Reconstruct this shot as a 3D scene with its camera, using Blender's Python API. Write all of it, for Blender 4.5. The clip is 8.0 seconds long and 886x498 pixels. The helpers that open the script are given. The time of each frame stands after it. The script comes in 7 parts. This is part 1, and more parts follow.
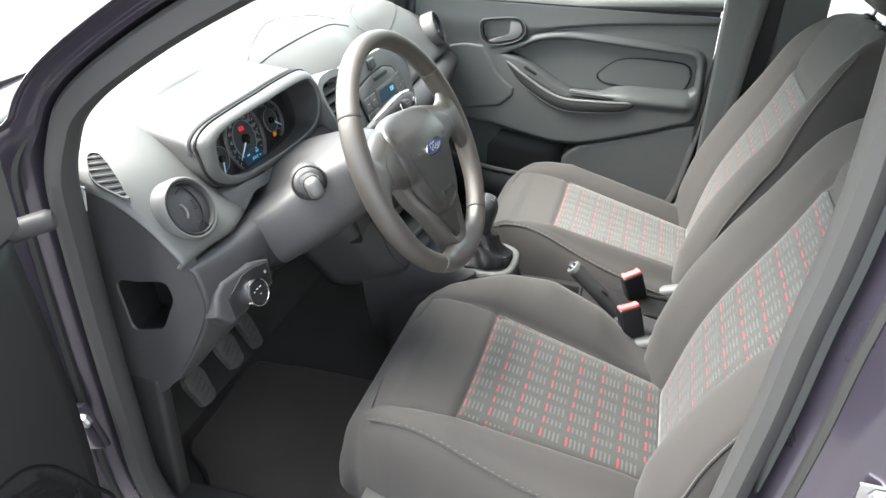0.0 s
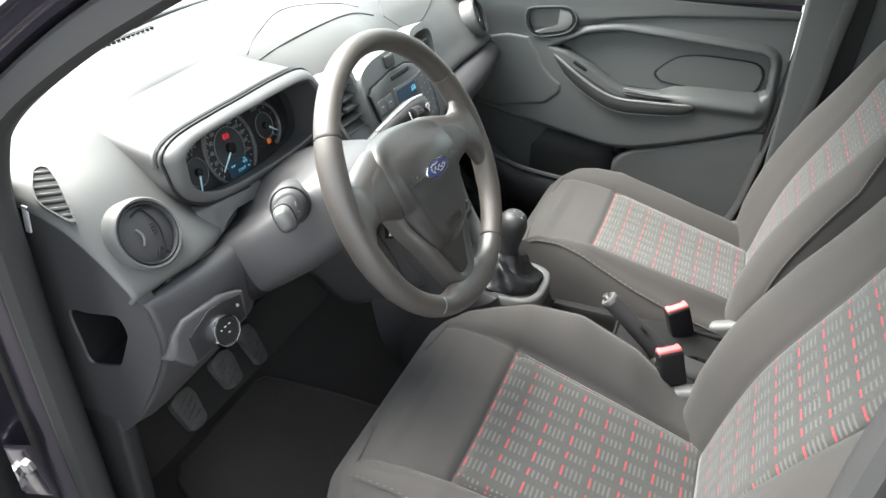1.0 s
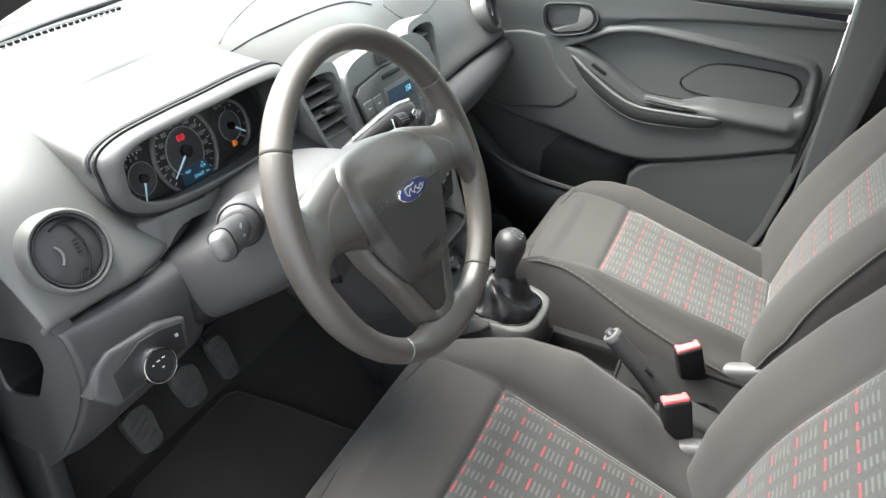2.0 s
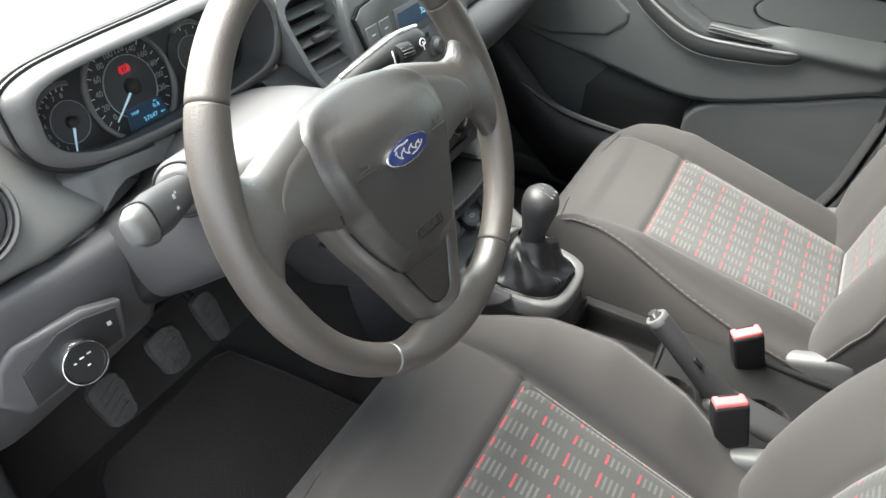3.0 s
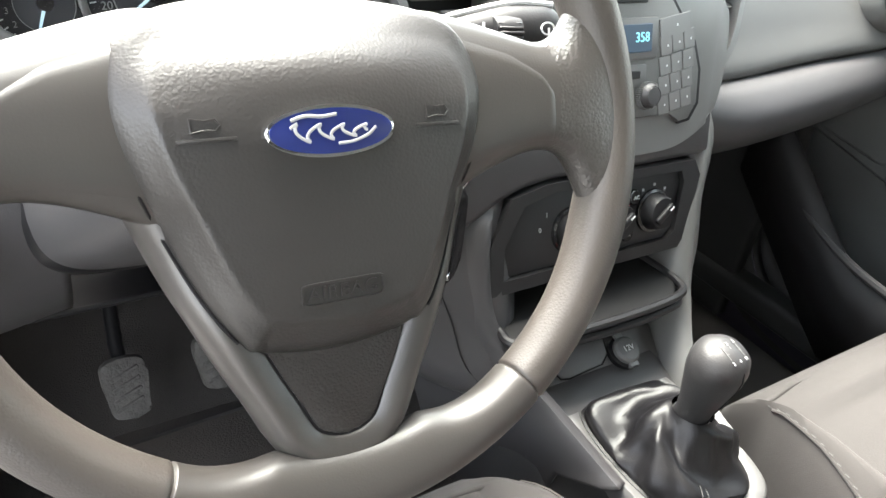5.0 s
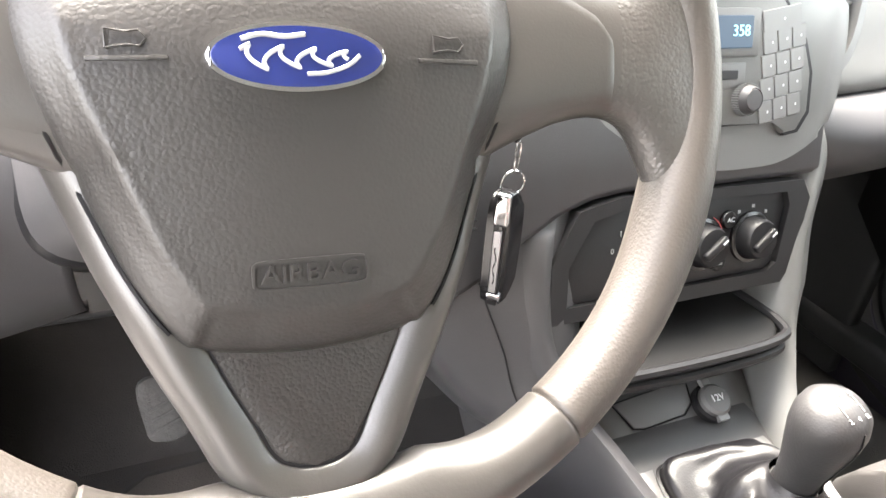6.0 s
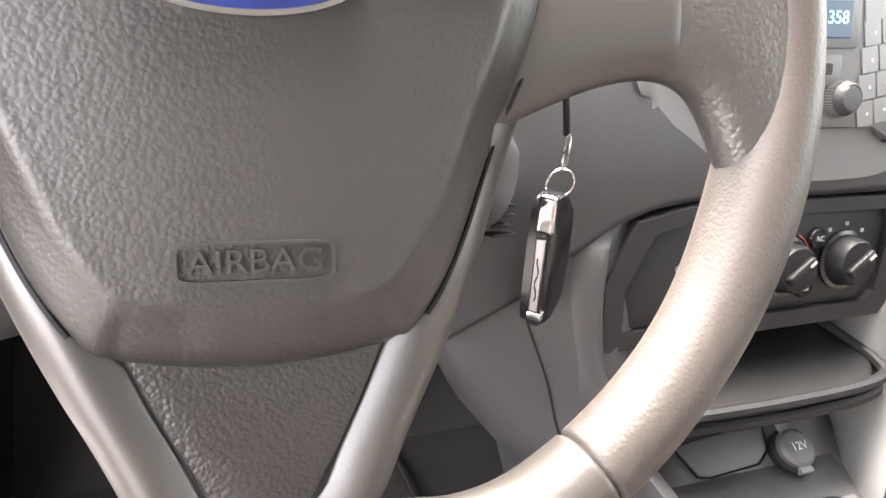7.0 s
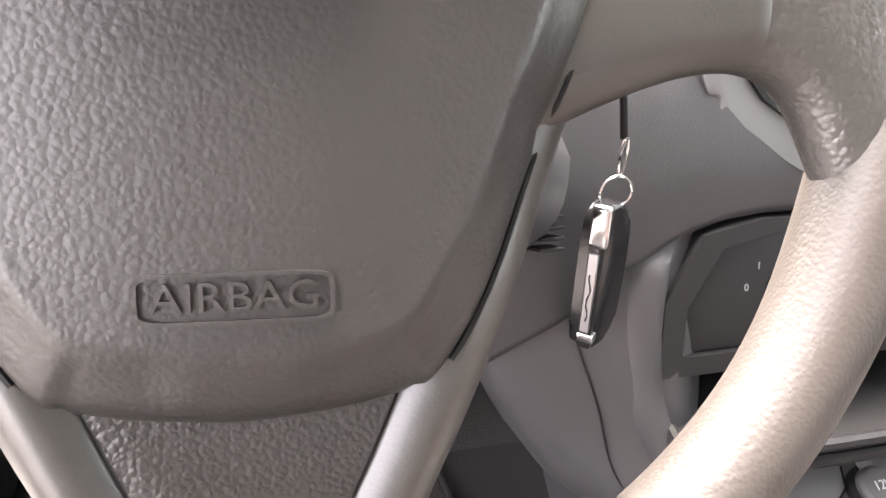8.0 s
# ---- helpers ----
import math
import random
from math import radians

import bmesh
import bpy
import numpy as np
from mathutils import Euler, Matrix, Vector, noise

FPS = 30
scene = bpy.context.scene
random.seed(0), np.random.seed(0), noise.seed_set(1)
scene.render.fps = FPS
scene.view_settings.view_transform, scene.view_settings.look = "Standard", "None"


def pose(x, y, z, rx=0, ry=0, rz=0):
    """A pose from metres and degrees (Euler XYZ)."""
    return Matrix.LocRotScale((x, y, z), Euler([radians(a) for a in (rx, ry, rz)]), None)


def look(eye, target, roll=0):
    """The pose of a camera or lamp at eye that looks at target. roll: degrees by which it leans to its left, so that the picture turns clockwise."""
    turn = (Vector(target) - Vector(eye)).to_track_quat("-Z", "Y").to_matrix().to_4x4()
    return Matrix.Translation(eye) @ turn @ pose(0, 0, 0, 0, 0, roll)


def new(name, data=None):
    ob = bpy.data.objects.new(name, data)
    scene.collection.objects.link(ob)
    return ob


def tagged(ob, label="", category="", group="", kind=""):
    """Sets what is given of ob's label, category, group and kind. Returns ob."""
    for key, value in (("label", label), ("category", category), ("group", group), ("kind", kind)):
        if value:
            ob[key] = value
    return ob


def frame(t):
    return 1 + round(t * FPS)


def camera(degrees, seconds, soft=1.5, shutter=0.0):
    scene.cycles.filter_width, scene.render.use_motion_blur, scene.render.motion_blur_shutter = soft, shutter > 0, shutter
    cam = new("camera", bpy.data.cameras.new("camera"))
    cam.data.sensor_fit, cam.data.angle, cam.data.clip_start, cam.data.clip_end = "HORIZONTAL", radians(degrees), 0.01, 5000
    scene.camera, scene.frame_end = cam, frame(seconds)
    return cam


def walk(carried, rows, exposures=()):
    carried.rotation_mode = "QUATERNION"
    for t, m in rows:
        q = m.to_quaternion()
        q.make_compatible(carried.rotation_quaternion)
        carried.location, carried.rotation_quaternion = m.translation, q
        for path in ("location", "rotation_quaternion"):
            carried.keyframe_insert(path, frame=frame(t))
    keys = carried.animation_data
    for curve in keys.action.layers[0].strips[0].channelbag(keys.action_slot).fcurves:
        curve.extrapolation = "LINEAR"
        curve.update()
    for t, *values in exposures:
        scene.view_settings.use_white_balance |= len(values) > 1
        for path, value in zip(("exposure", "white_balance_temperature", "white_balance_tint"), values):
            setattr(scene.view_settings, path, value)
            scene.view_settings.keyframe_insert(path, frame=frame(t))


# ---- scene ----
cam = camera(62.5, 8.0)
PATH = [
    (0.0, -1.3548, -0.3028, 1.3561, 61.04, -1.09, -73.73),
    (0.2, -1.3189, -0.3062, 1.3476, 60.83, -0.53, -73.13),
    (0.5, -1.2537, -0.3049, 1.3531, 60.28, -0.55, -72.02),
    (1.0, -1.1571, -0.3261, 1.3481, 59.25, -0.89, -68.20),
    (1.5, -1.0949, -0.3273, 1.3399, 58.74, -1.79, -65.62),
    (1.7, -1.0635, -0.3275, 1.3346, 59.00, -2.17, -65.63),
    (2.8, -0.8558, -0.2729, 1.2865, 53.37, -3.90, -63.20),
    (3.0, -0.8234, -0.2701, 1.2666, 52.25, -2.70, -61.88),
    (3.5, -0.7042, -0.2800, 1.2172, 51.95, -2.54, -53.60),
    (4.0, -0.6078, -0.2843, 1.1728, 54.56, -4.98, -45.74),
    (4.5, -0.5474, -0.2780, 1.1355, 56.35, -7.27, -37.34),
    (4.7, -0.5211, -0.2756, 1.1194, 56.36, -7.38, -34.51),
    (5.8, -0.4351, -0.2524, 1.0384, 59.70, -5.55, -25.17),
    (6.0, -0.4233, -0.2414, 1.0307, 59.89, -5.36, -23.80),
    (6.2, -0.4113, -0.2361, 1.0248, 59.43, -5.52, -22.45),
    (6.5, -0.3958, -0.2183, 1.0065, 60.23, -5.31, -21.21),
    (7.0, -0.3802, -0.1999, 0.9906, 61.21, -4.56, -18.44),
    (7.5, -0.3685, -0.1797, 0.9759, 61.24, -3.24, -15.88),
    (8.0, -0.3622, -0.1657, 0.9780, 61.09, -3.17, -14.63),
]
EXPOSURES = [(0.0, 3.09, 6550, 8), (0.9, 2.90, 6550, 8), (1.4, 2.87, 6550, 8), (3.0, 3.1, 6600, 8), (4.6, 3.4, 6700, 9), (5.8, 4.75, 7150, 14), (8.0, 4.82, 7300, 22)]
walk(cam, [(t, pose(x, y, z, rx, ry, rz)) for t, x, y, z, rx, ry, rz in PATH], EXPOSURES)

# ---- world, sun, exposure ----
world = bpy.data.worlds.new("sky")
scene.world = world
world.use_nodes = True
wn = world.node_tree.nodes
sky = wn.new("ShaderNodeTexSky")
sky.sky_type, sky.sun_disc = "NISHITA", False
sky.sun_elevation, sky.sun_rotation = radians(52), radians(-4)
sky.air_density, sky.dust_density, sky.ozone_density = 1.0, 1.5, 1.0
haze = wn.new("ShaderNodeHueSaturation")
haze.inputs["Saturation"].default_value = 0.35
world.node_tree.links.new(sky.outputs[0], haze.inputs["Color"])
world.node_tree.links.new(haze.outputs[0], wn["Background"].inputs[0])
wn["Background"].inputs[1].default_value = 0.132
sun_data = bpy.data.lights.new("sun", "SUN")
sun_data.energy, sun_data.angle, sun_data.color = 3.8, radians(60), (1.0, 0.97, 0.93)
sun = new("sun", sun_data)
sun.matrix_world = look((-0.4, 5.9, 8.4), (0, 0, 0.8))


# ---- materials ----
def material(name):
    m = bpy.data.materials.new(name)
    m.use_nodes = True
    nt = m.node_tree
    return m, nt, nt.nodes["Principled BSDF"]


def node(nt, kind, **values):
    n = nt.nodes.new(kind)
    for key, value in values.items():
        n.inputs[key].default_value = value
    return n


def calc(nt, op, a, b=0.0, c=0.0):
    n = nt.nodes.new("ShaderNodeMath")
    n.operation = op
    for k, v in enumerate((a, b, c)):
        if isinstance(v, (int, float)):
            n.inputs[k].default_value = v
        else:
            nt.links.new(v, n.inputs[k])
    return n.outputs[0]


def blend(nt, fac, a, b):
    n = nt.nodes.new("ShaderNodeMix")
    n.data_type = "RGBA"
    for key, v in ((0, fac), (6, a), (7, b)):
        if isinstance(v, (int, float, tuple)):
            n.inputs[key].default_value = v if not isinstance(v, tuple) or len(v) == 4 else (*v, 1)
        else:
            nt.links.new(v, n.inputs[key])
    return n.outputs[2]


def surface(name, color, rough=0.5, grain=700.0, relief=0.25, vary=0.12, blotch=9.0, metal=0.0, leather=False,
            coat=0.0, sheen=0.0, depth=0.0006, spec=0.5):
    """A moulded or woven surface: colour that drifts in large blotches, fine grain in relief and in gloss."""
    m, nt, b = material(name)
    co = node(nt, "ShaderNodeTexCoord").outputs["Object"]
    big = node(nt, "ShaderNodeTexNoise", Scale=blotch, Detail=4.0, Roughness=0.6)
    nt.links.new(co, big.inputs["Vector"])
    fine = node(nt, "ShaderNodeTexNoise", Scale=grain, Detail=2.0, Roughness=0.6)
    nt.links.new(co, fine.inputs["Vector"])
    height = fine.outputs["Fac"]
    if leather:
        cells = nt.nodes.new("ShaderNodeTexVoronoi")
        cells.feature = "SMOOTH_F1"
        cells.inputs["Scale"].default_value, cells.inputs["Smoothness"].default_value = grain, 0.35
        warp = node(nt, "ShaderNodeTexNoise", Scale=grain * 0.6, Detail=2.0)
        nt.links.new(co, warp.inputs["Vector"])
        add = nt.nodes.new("ShaderNodeVectorMath")
        add.operation = "MULTIPLY_ADD"
        nt.links.new(warp.outputs["Color"], add.inputs[0])
        add.inputs[1].default_value = (0.9 / grain,) * 3
        nt.links.new(co, add.inputs[2])
        nt.links.new(add.outputs[0], cells.inputs["Vector"])
        crease = node(nt, "ShaderNodeTexNoise", Scale=grain * 0.22, Detail=3.0)
        nt.links.new(co, crease.inputs["Vector"])
        height = calc(nt, "SUBTRACT", calc(nt, "MULTIPLY", crease.outputs["Fac"], 0.45), cells.outputs["Distance"])
    lo = tuple(c * (1 - vary) for c in color)
    hi = tuple(min(1, c * (1 + vary)) for c in color)
    mix = blend(nt, big.outputs["Fac"], lo, hi)
    tint = blend(nt, calc(nt, "MULTIPLY", fine.outputs["Fac"], 0.25), mix, tuple(c * 0.8 for c in color))
    nt.links.new(tint, b.inputs["Base Color"])
    nt.links.new(calc(nt, "MULTIPLY_ADD", big.outputs["Fac"], 0.16, rough - 0.08), b.inputs["Roughness"])
    b.inputs["Metallic"].default_value = metal
    b.inputs["Coat Weight"].default_value = coat
    b.inputs["Coat Roughness"].default_value = 0.08
    b.inputs["Sheen Weight"].default_value = sheen
    b.inputs["Specular IOR Level"].default_value = spec
    if relief:
        bump = node(nt, "ShaderNodeBump", Strength=relief, Distance=depth)
        nt.links.new(height, bump.inputs["Height"])
        nt.links.new(bump.outputs[0], b.inputs["Normal"])
    return m


def glow(name, color, strength):
    m, nt, b = material(name)
    b.inputs["Base Color"].default_value = (*color, 1)
    b.inputs["Emission Color"].default_value = (*color, 1)
    b.inputs["Emission Strength"].default_value = strength
    b.inputs["Roughness"].default_value = 0.4
    return m


def glass_material(name, tint=(1, 1, 1), mix=0.9):
    m, nt, b = material(name)
    clear = nt.nodes.new("ShaderNodeBsdfTransparent")
    clear.inputs[0].default_value = (*tint, 1)
    b.inputs["Base Color"].default_value = (0.02, 0.02, 0.02, 1)
    b.inputs["Roughness"].default_value = 0.03
    mx = nt.nodes.new("ShaderNodeMixShader")
    mx.inputs[0].default_value = 1 - mix
    nt.links.new(clear.outputs[0], mx.inputs[1])
    nt.links.new(b.outputs[0], mx.inputs[2])
    nt.links.new(mx.outputs[0], nt.nodes["Material Output"].inputs["Surface"])
    return m


def woven(name):
    """Dark woven seat cloth with rows of short grey and red dashes, laid out in metres on the UV map."""
    m, nt, b = material(name)
    uv = nt.nodes.new("ShaderNodeUVMap")
    sep = nt.nodes.new("ShaderNodeSeparateXYZ")
    nt.links.new(uv.outputs[0], sep.inputs[0])
    a, w = sep.outputs[0], sep.outputs[1]           # a: front to back, w: across
    slot = calc(nt, "DIVIDE", a, 0.0070)
    row = calc(nt, "DIVIDE", w, 0.0318)
    fs, fr = calc(nt, "FRACT", slot), calc(nt, "FRACT", row)
    nth, rth = calc(nt, "FLOOR", slot), calc(nt, "FLOOR", row)
    k = calc(nt, "FLOORED_MODULO", nth, 6.0)
    half = calc(nt, "FLOORED_MODULO", rth, 2.0)
    length = calc(nt, "MULTIPLY_ADD", half, 0.20, 0.44)
    fat = calc(nt, "LESS_THAN", calc(nt, "ABSOLUTE", calc(nt, "SUBTRACT", fs, 0.5)), 0.21)
    tall = calc(nt, "LESS_THAN", calc(nt, "MULTIPLY", calc(nt, "ABSOLUTE", calc(nt, "SUBTRACT", fr, 0.5)), 2.0), length)
    dash = calc(nt, "MULTIPLY", fat, tall)
    red = calc(nt, "MULTIPLY", dash, calc(nt, "LESS_THAN", k, 0.5))
    grey = calc(nt, "MULTIPLY", dash, calc(nt, "MULTIPLY", calc(nt, "GREATER_THAN", k, 0.5), calc(nt, "LESS_THAN", k, 4.5)))
    co = node(nt, "ShaderNodeTexCoord").outputs["Object"]
    fine = node(nt, "ShaderNodeTexNoise", Scale=900.0, Detail=2.0)
    patch = node(nt, "ShaderNodeTexNoise", Scale=40.0, Detail=3.0)
    nt.links.new(co, fine.inputs["Vector"])
    nt.links.new(co, patch.inputs["Vector"])
    ground = blend(nt, fine.outputs["Fac"], (0.028, 0.028, 0.026), (0.058, 0.058, 0.054))
    soft = calc(nt, "MULTIPLY_ADD", patch.outputs["Fac"], 0.7, 0.35)
    col = blend(nt, calc(nt, "MULTIPLY", grey, calc(nt, "MULTIPLY", soft, 0.8)), ground, (0.118, 0.122, 0.114))
    col = blend(nt, calc(nt, "MULTIPLY", red, calc(nt, "MULTIPLY", soft, 0.9)), col, (0.44, 0.030, 0.045))
    nt.links.new(col, b.inputs["Base Color"])
    b.inputs["Roughness"].default_value = 0.9
    b.inputs["Sheen Weight"].default_value = 0.25
    weave = node(nt, "ShaderNodeTexVoronoi", Scale=1100.0)
    nt.links.new(co, weave.inputs["Vector"])
    bump = node(nt, "ShaderNodeBump", Strength=0.5, Distance=0.0005)
    nt.links.new(weave.outputs["Distance"], bump.inputs["Height"])
    nt.links.new(bump.outputs[0], b.inputs["Normal"])
    return m


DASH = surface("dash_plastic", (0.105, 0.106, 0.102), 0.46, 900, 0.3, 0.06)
# dash plastic again, with the hood's shade put into a darker colour
HOOD_SHADED = surface("hood_plastic_shaded", (0.078, 0.078, 0.077), 0.46, 900, 0.3, 0.06)
# darker copy of the dash plastic: shade of the lower faces is in the colour
LOWER = surface("lower_dash_plastic_shaded", (0.050, 0.049, 0.051), 0.48, 900, 0.3, 0.06)
DASH_DARK = surface("dark_plastic", (0.046, 0.046, 0.047), 0.5, 800, 0.3, 0.1, spec=0.35)
# dark trim plastic; also stands in for shade on the driver door panel
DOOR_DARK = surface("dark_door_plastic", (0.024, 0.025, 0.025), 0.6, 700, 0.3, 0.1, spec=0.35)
STACK_DARK = surface("stack_plastic", (0.017, 0.017, 0.018), 0.45, 700, 0.2, 0.1, spec=0.3)
BLACK = surface("black_plastic", (0.011, 0.011, 0.012), 0.45, 600, 0.15, 0.2, spec=0.28)
GLOSS = surface("gloss_black", (0.012, 0.012, 0.013), 0.18, 400, 0.03, 0.1)
CONSOLE = surface("console_plastic", (0.108, 0.109, 0.107), 0.46, 900, 0.15, 0.05)
SATIN = surface("satin_grey", (0.155, 0.156, 0.154), 0.34, 900, 0.1, 0.05)
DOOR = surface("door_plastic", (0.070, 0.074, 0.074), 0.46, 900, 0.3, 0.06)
RIM_GRAIN = surface("grained_wheel_rubber", (0.054, 0.050, 0.046), 0.35, 520, 0.5, 0.14, 14, leather=True, spec=1.0, depth=0.0006)
RIM = surface("wheel_rubber", (0.055, 0.048, 0.042), 0.47, 700, 0.24, 0.20, 14, leather=True, spec=0.75)
PAD = surface("wheel_pad", (0.027, 0.0255, 0.024), 0.42, 620, 0.24, 0.08, 12, leather=True, spec=0.7, depth=0.0006)
INSERT = surface("insert_grain", (0.034, 0.032, 0.030), 0.40, 640, 0.5, 0.1, 12, leather=True, depth=0.0007)
END = surface("end_cap_plastic", (0.015, 0.015, 0.015), 0.6, 700, 0.2, 0.1, spec=0.15)
SMOOTH = surface("wheel_spoke", (0.047, 0.043, 0.039), 0.39, 900, 0.12, 0.08, spec=1.0)
CLOTH = surface("seat_cloth", (0.041, 0.038, 0.036), 0.9, 1100, 0.6, 0.18, 7, sheen=0.1)
WOVEN = woven("seat_insert_cloth")
THREAD = surface("stitching", (0.10, 0.10, 0.096), 0.8, 900, 0.2, 0.1)
CARPET = surface("carpet", (0.055, 0.051, 0.047), 0.95, 500, 0.8, 0.3, 14, depth=0.002)
MAT = surface("mat_carpet", (0.085, 0.076, 0.068), 0.95, 420, 0.9, 0.25, 10, depth=0.002)
RUBBER = surface("rubber", (0.035, 0.033, 0.031), 0.6, 500, 0.2, 0.2)
SEAL = surface("door_seal", (0.032, 0.032, 0.032), 0.75, 900, 0.2, 0.1)
SEAL_DARK = surface("dark_seal", (0.020, 0.020, 0.020), 0.6, 700, 0.2, 0.2)
PEDAL = surface("pedal_rubber", (0.085, 0.081, 0.077), 0.8, 120, 0.9, 0.5, 60, depth=0.003)
PAINT = surface("grey_paint", (0.052, 0.046, 0.064), 0.3, 2500, 0.04, 0.06, metal=0.6, coat=1.0)
CHROME = surface("chrome", (0.75, 0.75, 0.76), 0.14, 300, 0.03, 0.06, metal=1.0)
STEEL = surface("steel", (0.45, 0.45, 0.46), 0.35, 300, 0.1, 0.15, metal=1.0)
SILVER = surface("silver_paint", (0.55, 0.56, 0.57), 0.32, 900, 0.05, 0.05, metal=0.5)
WHITE = surface("white_print", (0.72, 0.73, 0.73), 0.6, 300, 0.0, 0.05)
PALE = surface("pale_print", (0.33, 0.34, 0.34), 0.6, 300, 0.0, 0.05)
BLUE = surface("badge_blue", (0.012, 0.022, 0.12), 0.3, 300, 0.02, 0.1, coat=0.3)
RED_PRESS = surface("red_button", (0.78, 0.15, 0.15), 0.35, 300, 0.03, 0.05)
KNOB = surface("knob_leatherette", (0.028, 0.028, 0.029), 0.5, 500, 0.2, 0.15, leather=True)
LEATHERETTE = surface("boot_leatherette", (0.007, 0.007, 0.008), 0.38, 700, 0.2, 0.2, leather=True, spec=0.4)
HEADLINER = surface("headliner", (0.55, 0.55, 0.52), 0.9, 900, 0.3, 0.05)
CONCRETE = surface("grey_concrete", (0.11, 0.108, 0.105), 0.8, 60, 0.3, 0.12, 0.6, depth=0.003)
GLASS = glass_material("window_glass", (0.93, 0.97, 0.95), 0.93)
LENS = glass_material("dial_glass", (0.9, 0.9, 0.9), 0.95)
DIAL = surface("dial_face", (0.020, 0.021, 0.024), 0.5, 500, 0.05, 0.1)
DIAL_INNER = surface("dial_inner", (0.050, 0.053, 0.060), 0.5, 500, 0.05, 0.1)
LCD = glow("lcd_panel", (0.006, 0.016, 0.03), 0.20)
LCD_TEXT = glow("lcd_text", (0.25, 0.75, 1.0), 0.055)
RED_LAMP = glow("red_lamp", (1.0, 0.02, 0.05), 0.065)
AMBER = glow("amber_lamp", (1.0, 0.25, 0.02), 0.045)
NEEDLE = glow("needle", (0.55, 0.8, 0.95), 0.05)


# ---- building helpers ----
def thing(name, at, label, category, group="", kind="", m=None):
    e = new(name)
    e.empty_display_size = 0.05
    e.matrix_world = m if m is not None else Matrix.Translation(at)
    return tagged(e, label, category, group, kind)


def part(name, bm, mat, parent=None, label="", smooth=40, world_space=True, thick=0.0, bevel=0.0, seg=2):
    """Links a bmesh as one mesh object; world_space: its coordinates are the world's, whatever its parent's pose."""
    bmesh.ops.recalc_face_normals(bm, faces=bm.faces[:])
    me = bpy.data.meshes.new(name)
    bm.to_mesh(me)
    bm.free()
    me.materials.append(mat)
    if smooth:
        me.polygons.foreach_set("use_smooth", [True] * len(me.polygons))
        me.set_sharp_from_angle(angle=radians(smooth))
    ob = new(name, me)
    if parent is not None:
        ob.parent = parent
        if world_space:
            root = parent
            m = root.matrix_basis.copy()
            while root.parent is not None:
                m = root.parent.matrix_basis @ root.matrix_parent_inverse @ m
                root = root.parent
            ob.matrix_parent_inverse = m.inverted()
    if thick:
        md = ob.modifiers.new("thickness", "SOLIDIFY")
        md.thickness, md.offset = thick, -1
    if bevel:
        md = ob.modifiers.new("edges", "BEVEL")
        md.width, md.segments, md.limit_method, md.angle_limit = bevel, seg, "ANGLE", radians(35)
        md.harden_normals = False
    if label:
        tagged(ob, label)
    return ob


def alone(ob, label, category, group="", kind=""):
    return tagged(ob, label, category, group, kind)


def box(bm, cx, cy, cz, sx, sy, sz, m=None):
    m = (m or Matrix()) @ Matrix.Translation((cx, cy, cz)) @ Matrix.Diagonal((sx, sy, sz, 1))
    bmesh.ops.create_cube(bm, size=1, matrix=m)
    return bm


def crate(sx, sy, sz, m, r=0.003, seg=2):
    """A box with rounded edges at the pose m."""
    bm = bmesh.new()
    bmesh.ops.create_cube(bm, size=1, matrix=Matrix.Diagonal((sx, sy, sz, 1)))
    if r:
        bmesh.ops.bevel(bm, geom=bm.edges[:], offset=r, segments=seg, profile=0.6, affect="EDGES")
    bmesh.ops.transform(bm, matrix=m, verts=bm.verts[:])
    return bm


def lathe(profile, segs=40, m=None, close=False):
    """Turns (radius, height) points round z."""
    bm = bmesh.new()
    rings = []
    for r, h in profile:
        if r < 1e-6:
            rings.append([bm.verts.new((0, 0, h))])
        else:
            rings.append([bm.verts.new((r * math.cos(2 * math.pi * k / segs), r * math.sin(2 * math.pi * k / segs), h)) for k in range(segs)])
    pairs = list(zip(rings, rings[1:]))
    if close:
        pairs.append((rings[-1], rings[0]))
    for a, b in pairs:
        for k in range(segs):
            q = [a[k % len(a)], a[(k + 1) % len(a)], b[(k + 1) % len(b)], b[k % len(b)]]
            q = list(dict.fromkeys(q))
            if len(q) > 2:
                bm.faces.new(q)
    if m is not None:
        bmesh.ops.transform(bm, matrix=m, verts=bm.verts[:])
    return bm


def spline(points, n, closed=False):
    """n points on a Catmull-Rom curve through the points."""
    p = np.array(points, float)
    if closed:
        p = np.vstack([p[-1], p, p[0], p[1]])
    else:
        p = np.vstack([2 * p[0] - p[1], p, 2 * p[-1] - p[-2]])
    spans = len(p) - 3
    u = np.linspace(0, spans, n, endpoint=not closed)
    k = np.minimum(u.astype(int), spans - 1)
    t = (u - k)[:, None]
    a, b, c, d = p[k], p[k + 1], p[k + 2], p[k + 3]
    return 0.5 * (2 * b + (c - a) * t + (2 * a - 5 * b + 4 * c - d) * t ** 2 + (3 * b - a - 3 * c + d) * t ** 3)


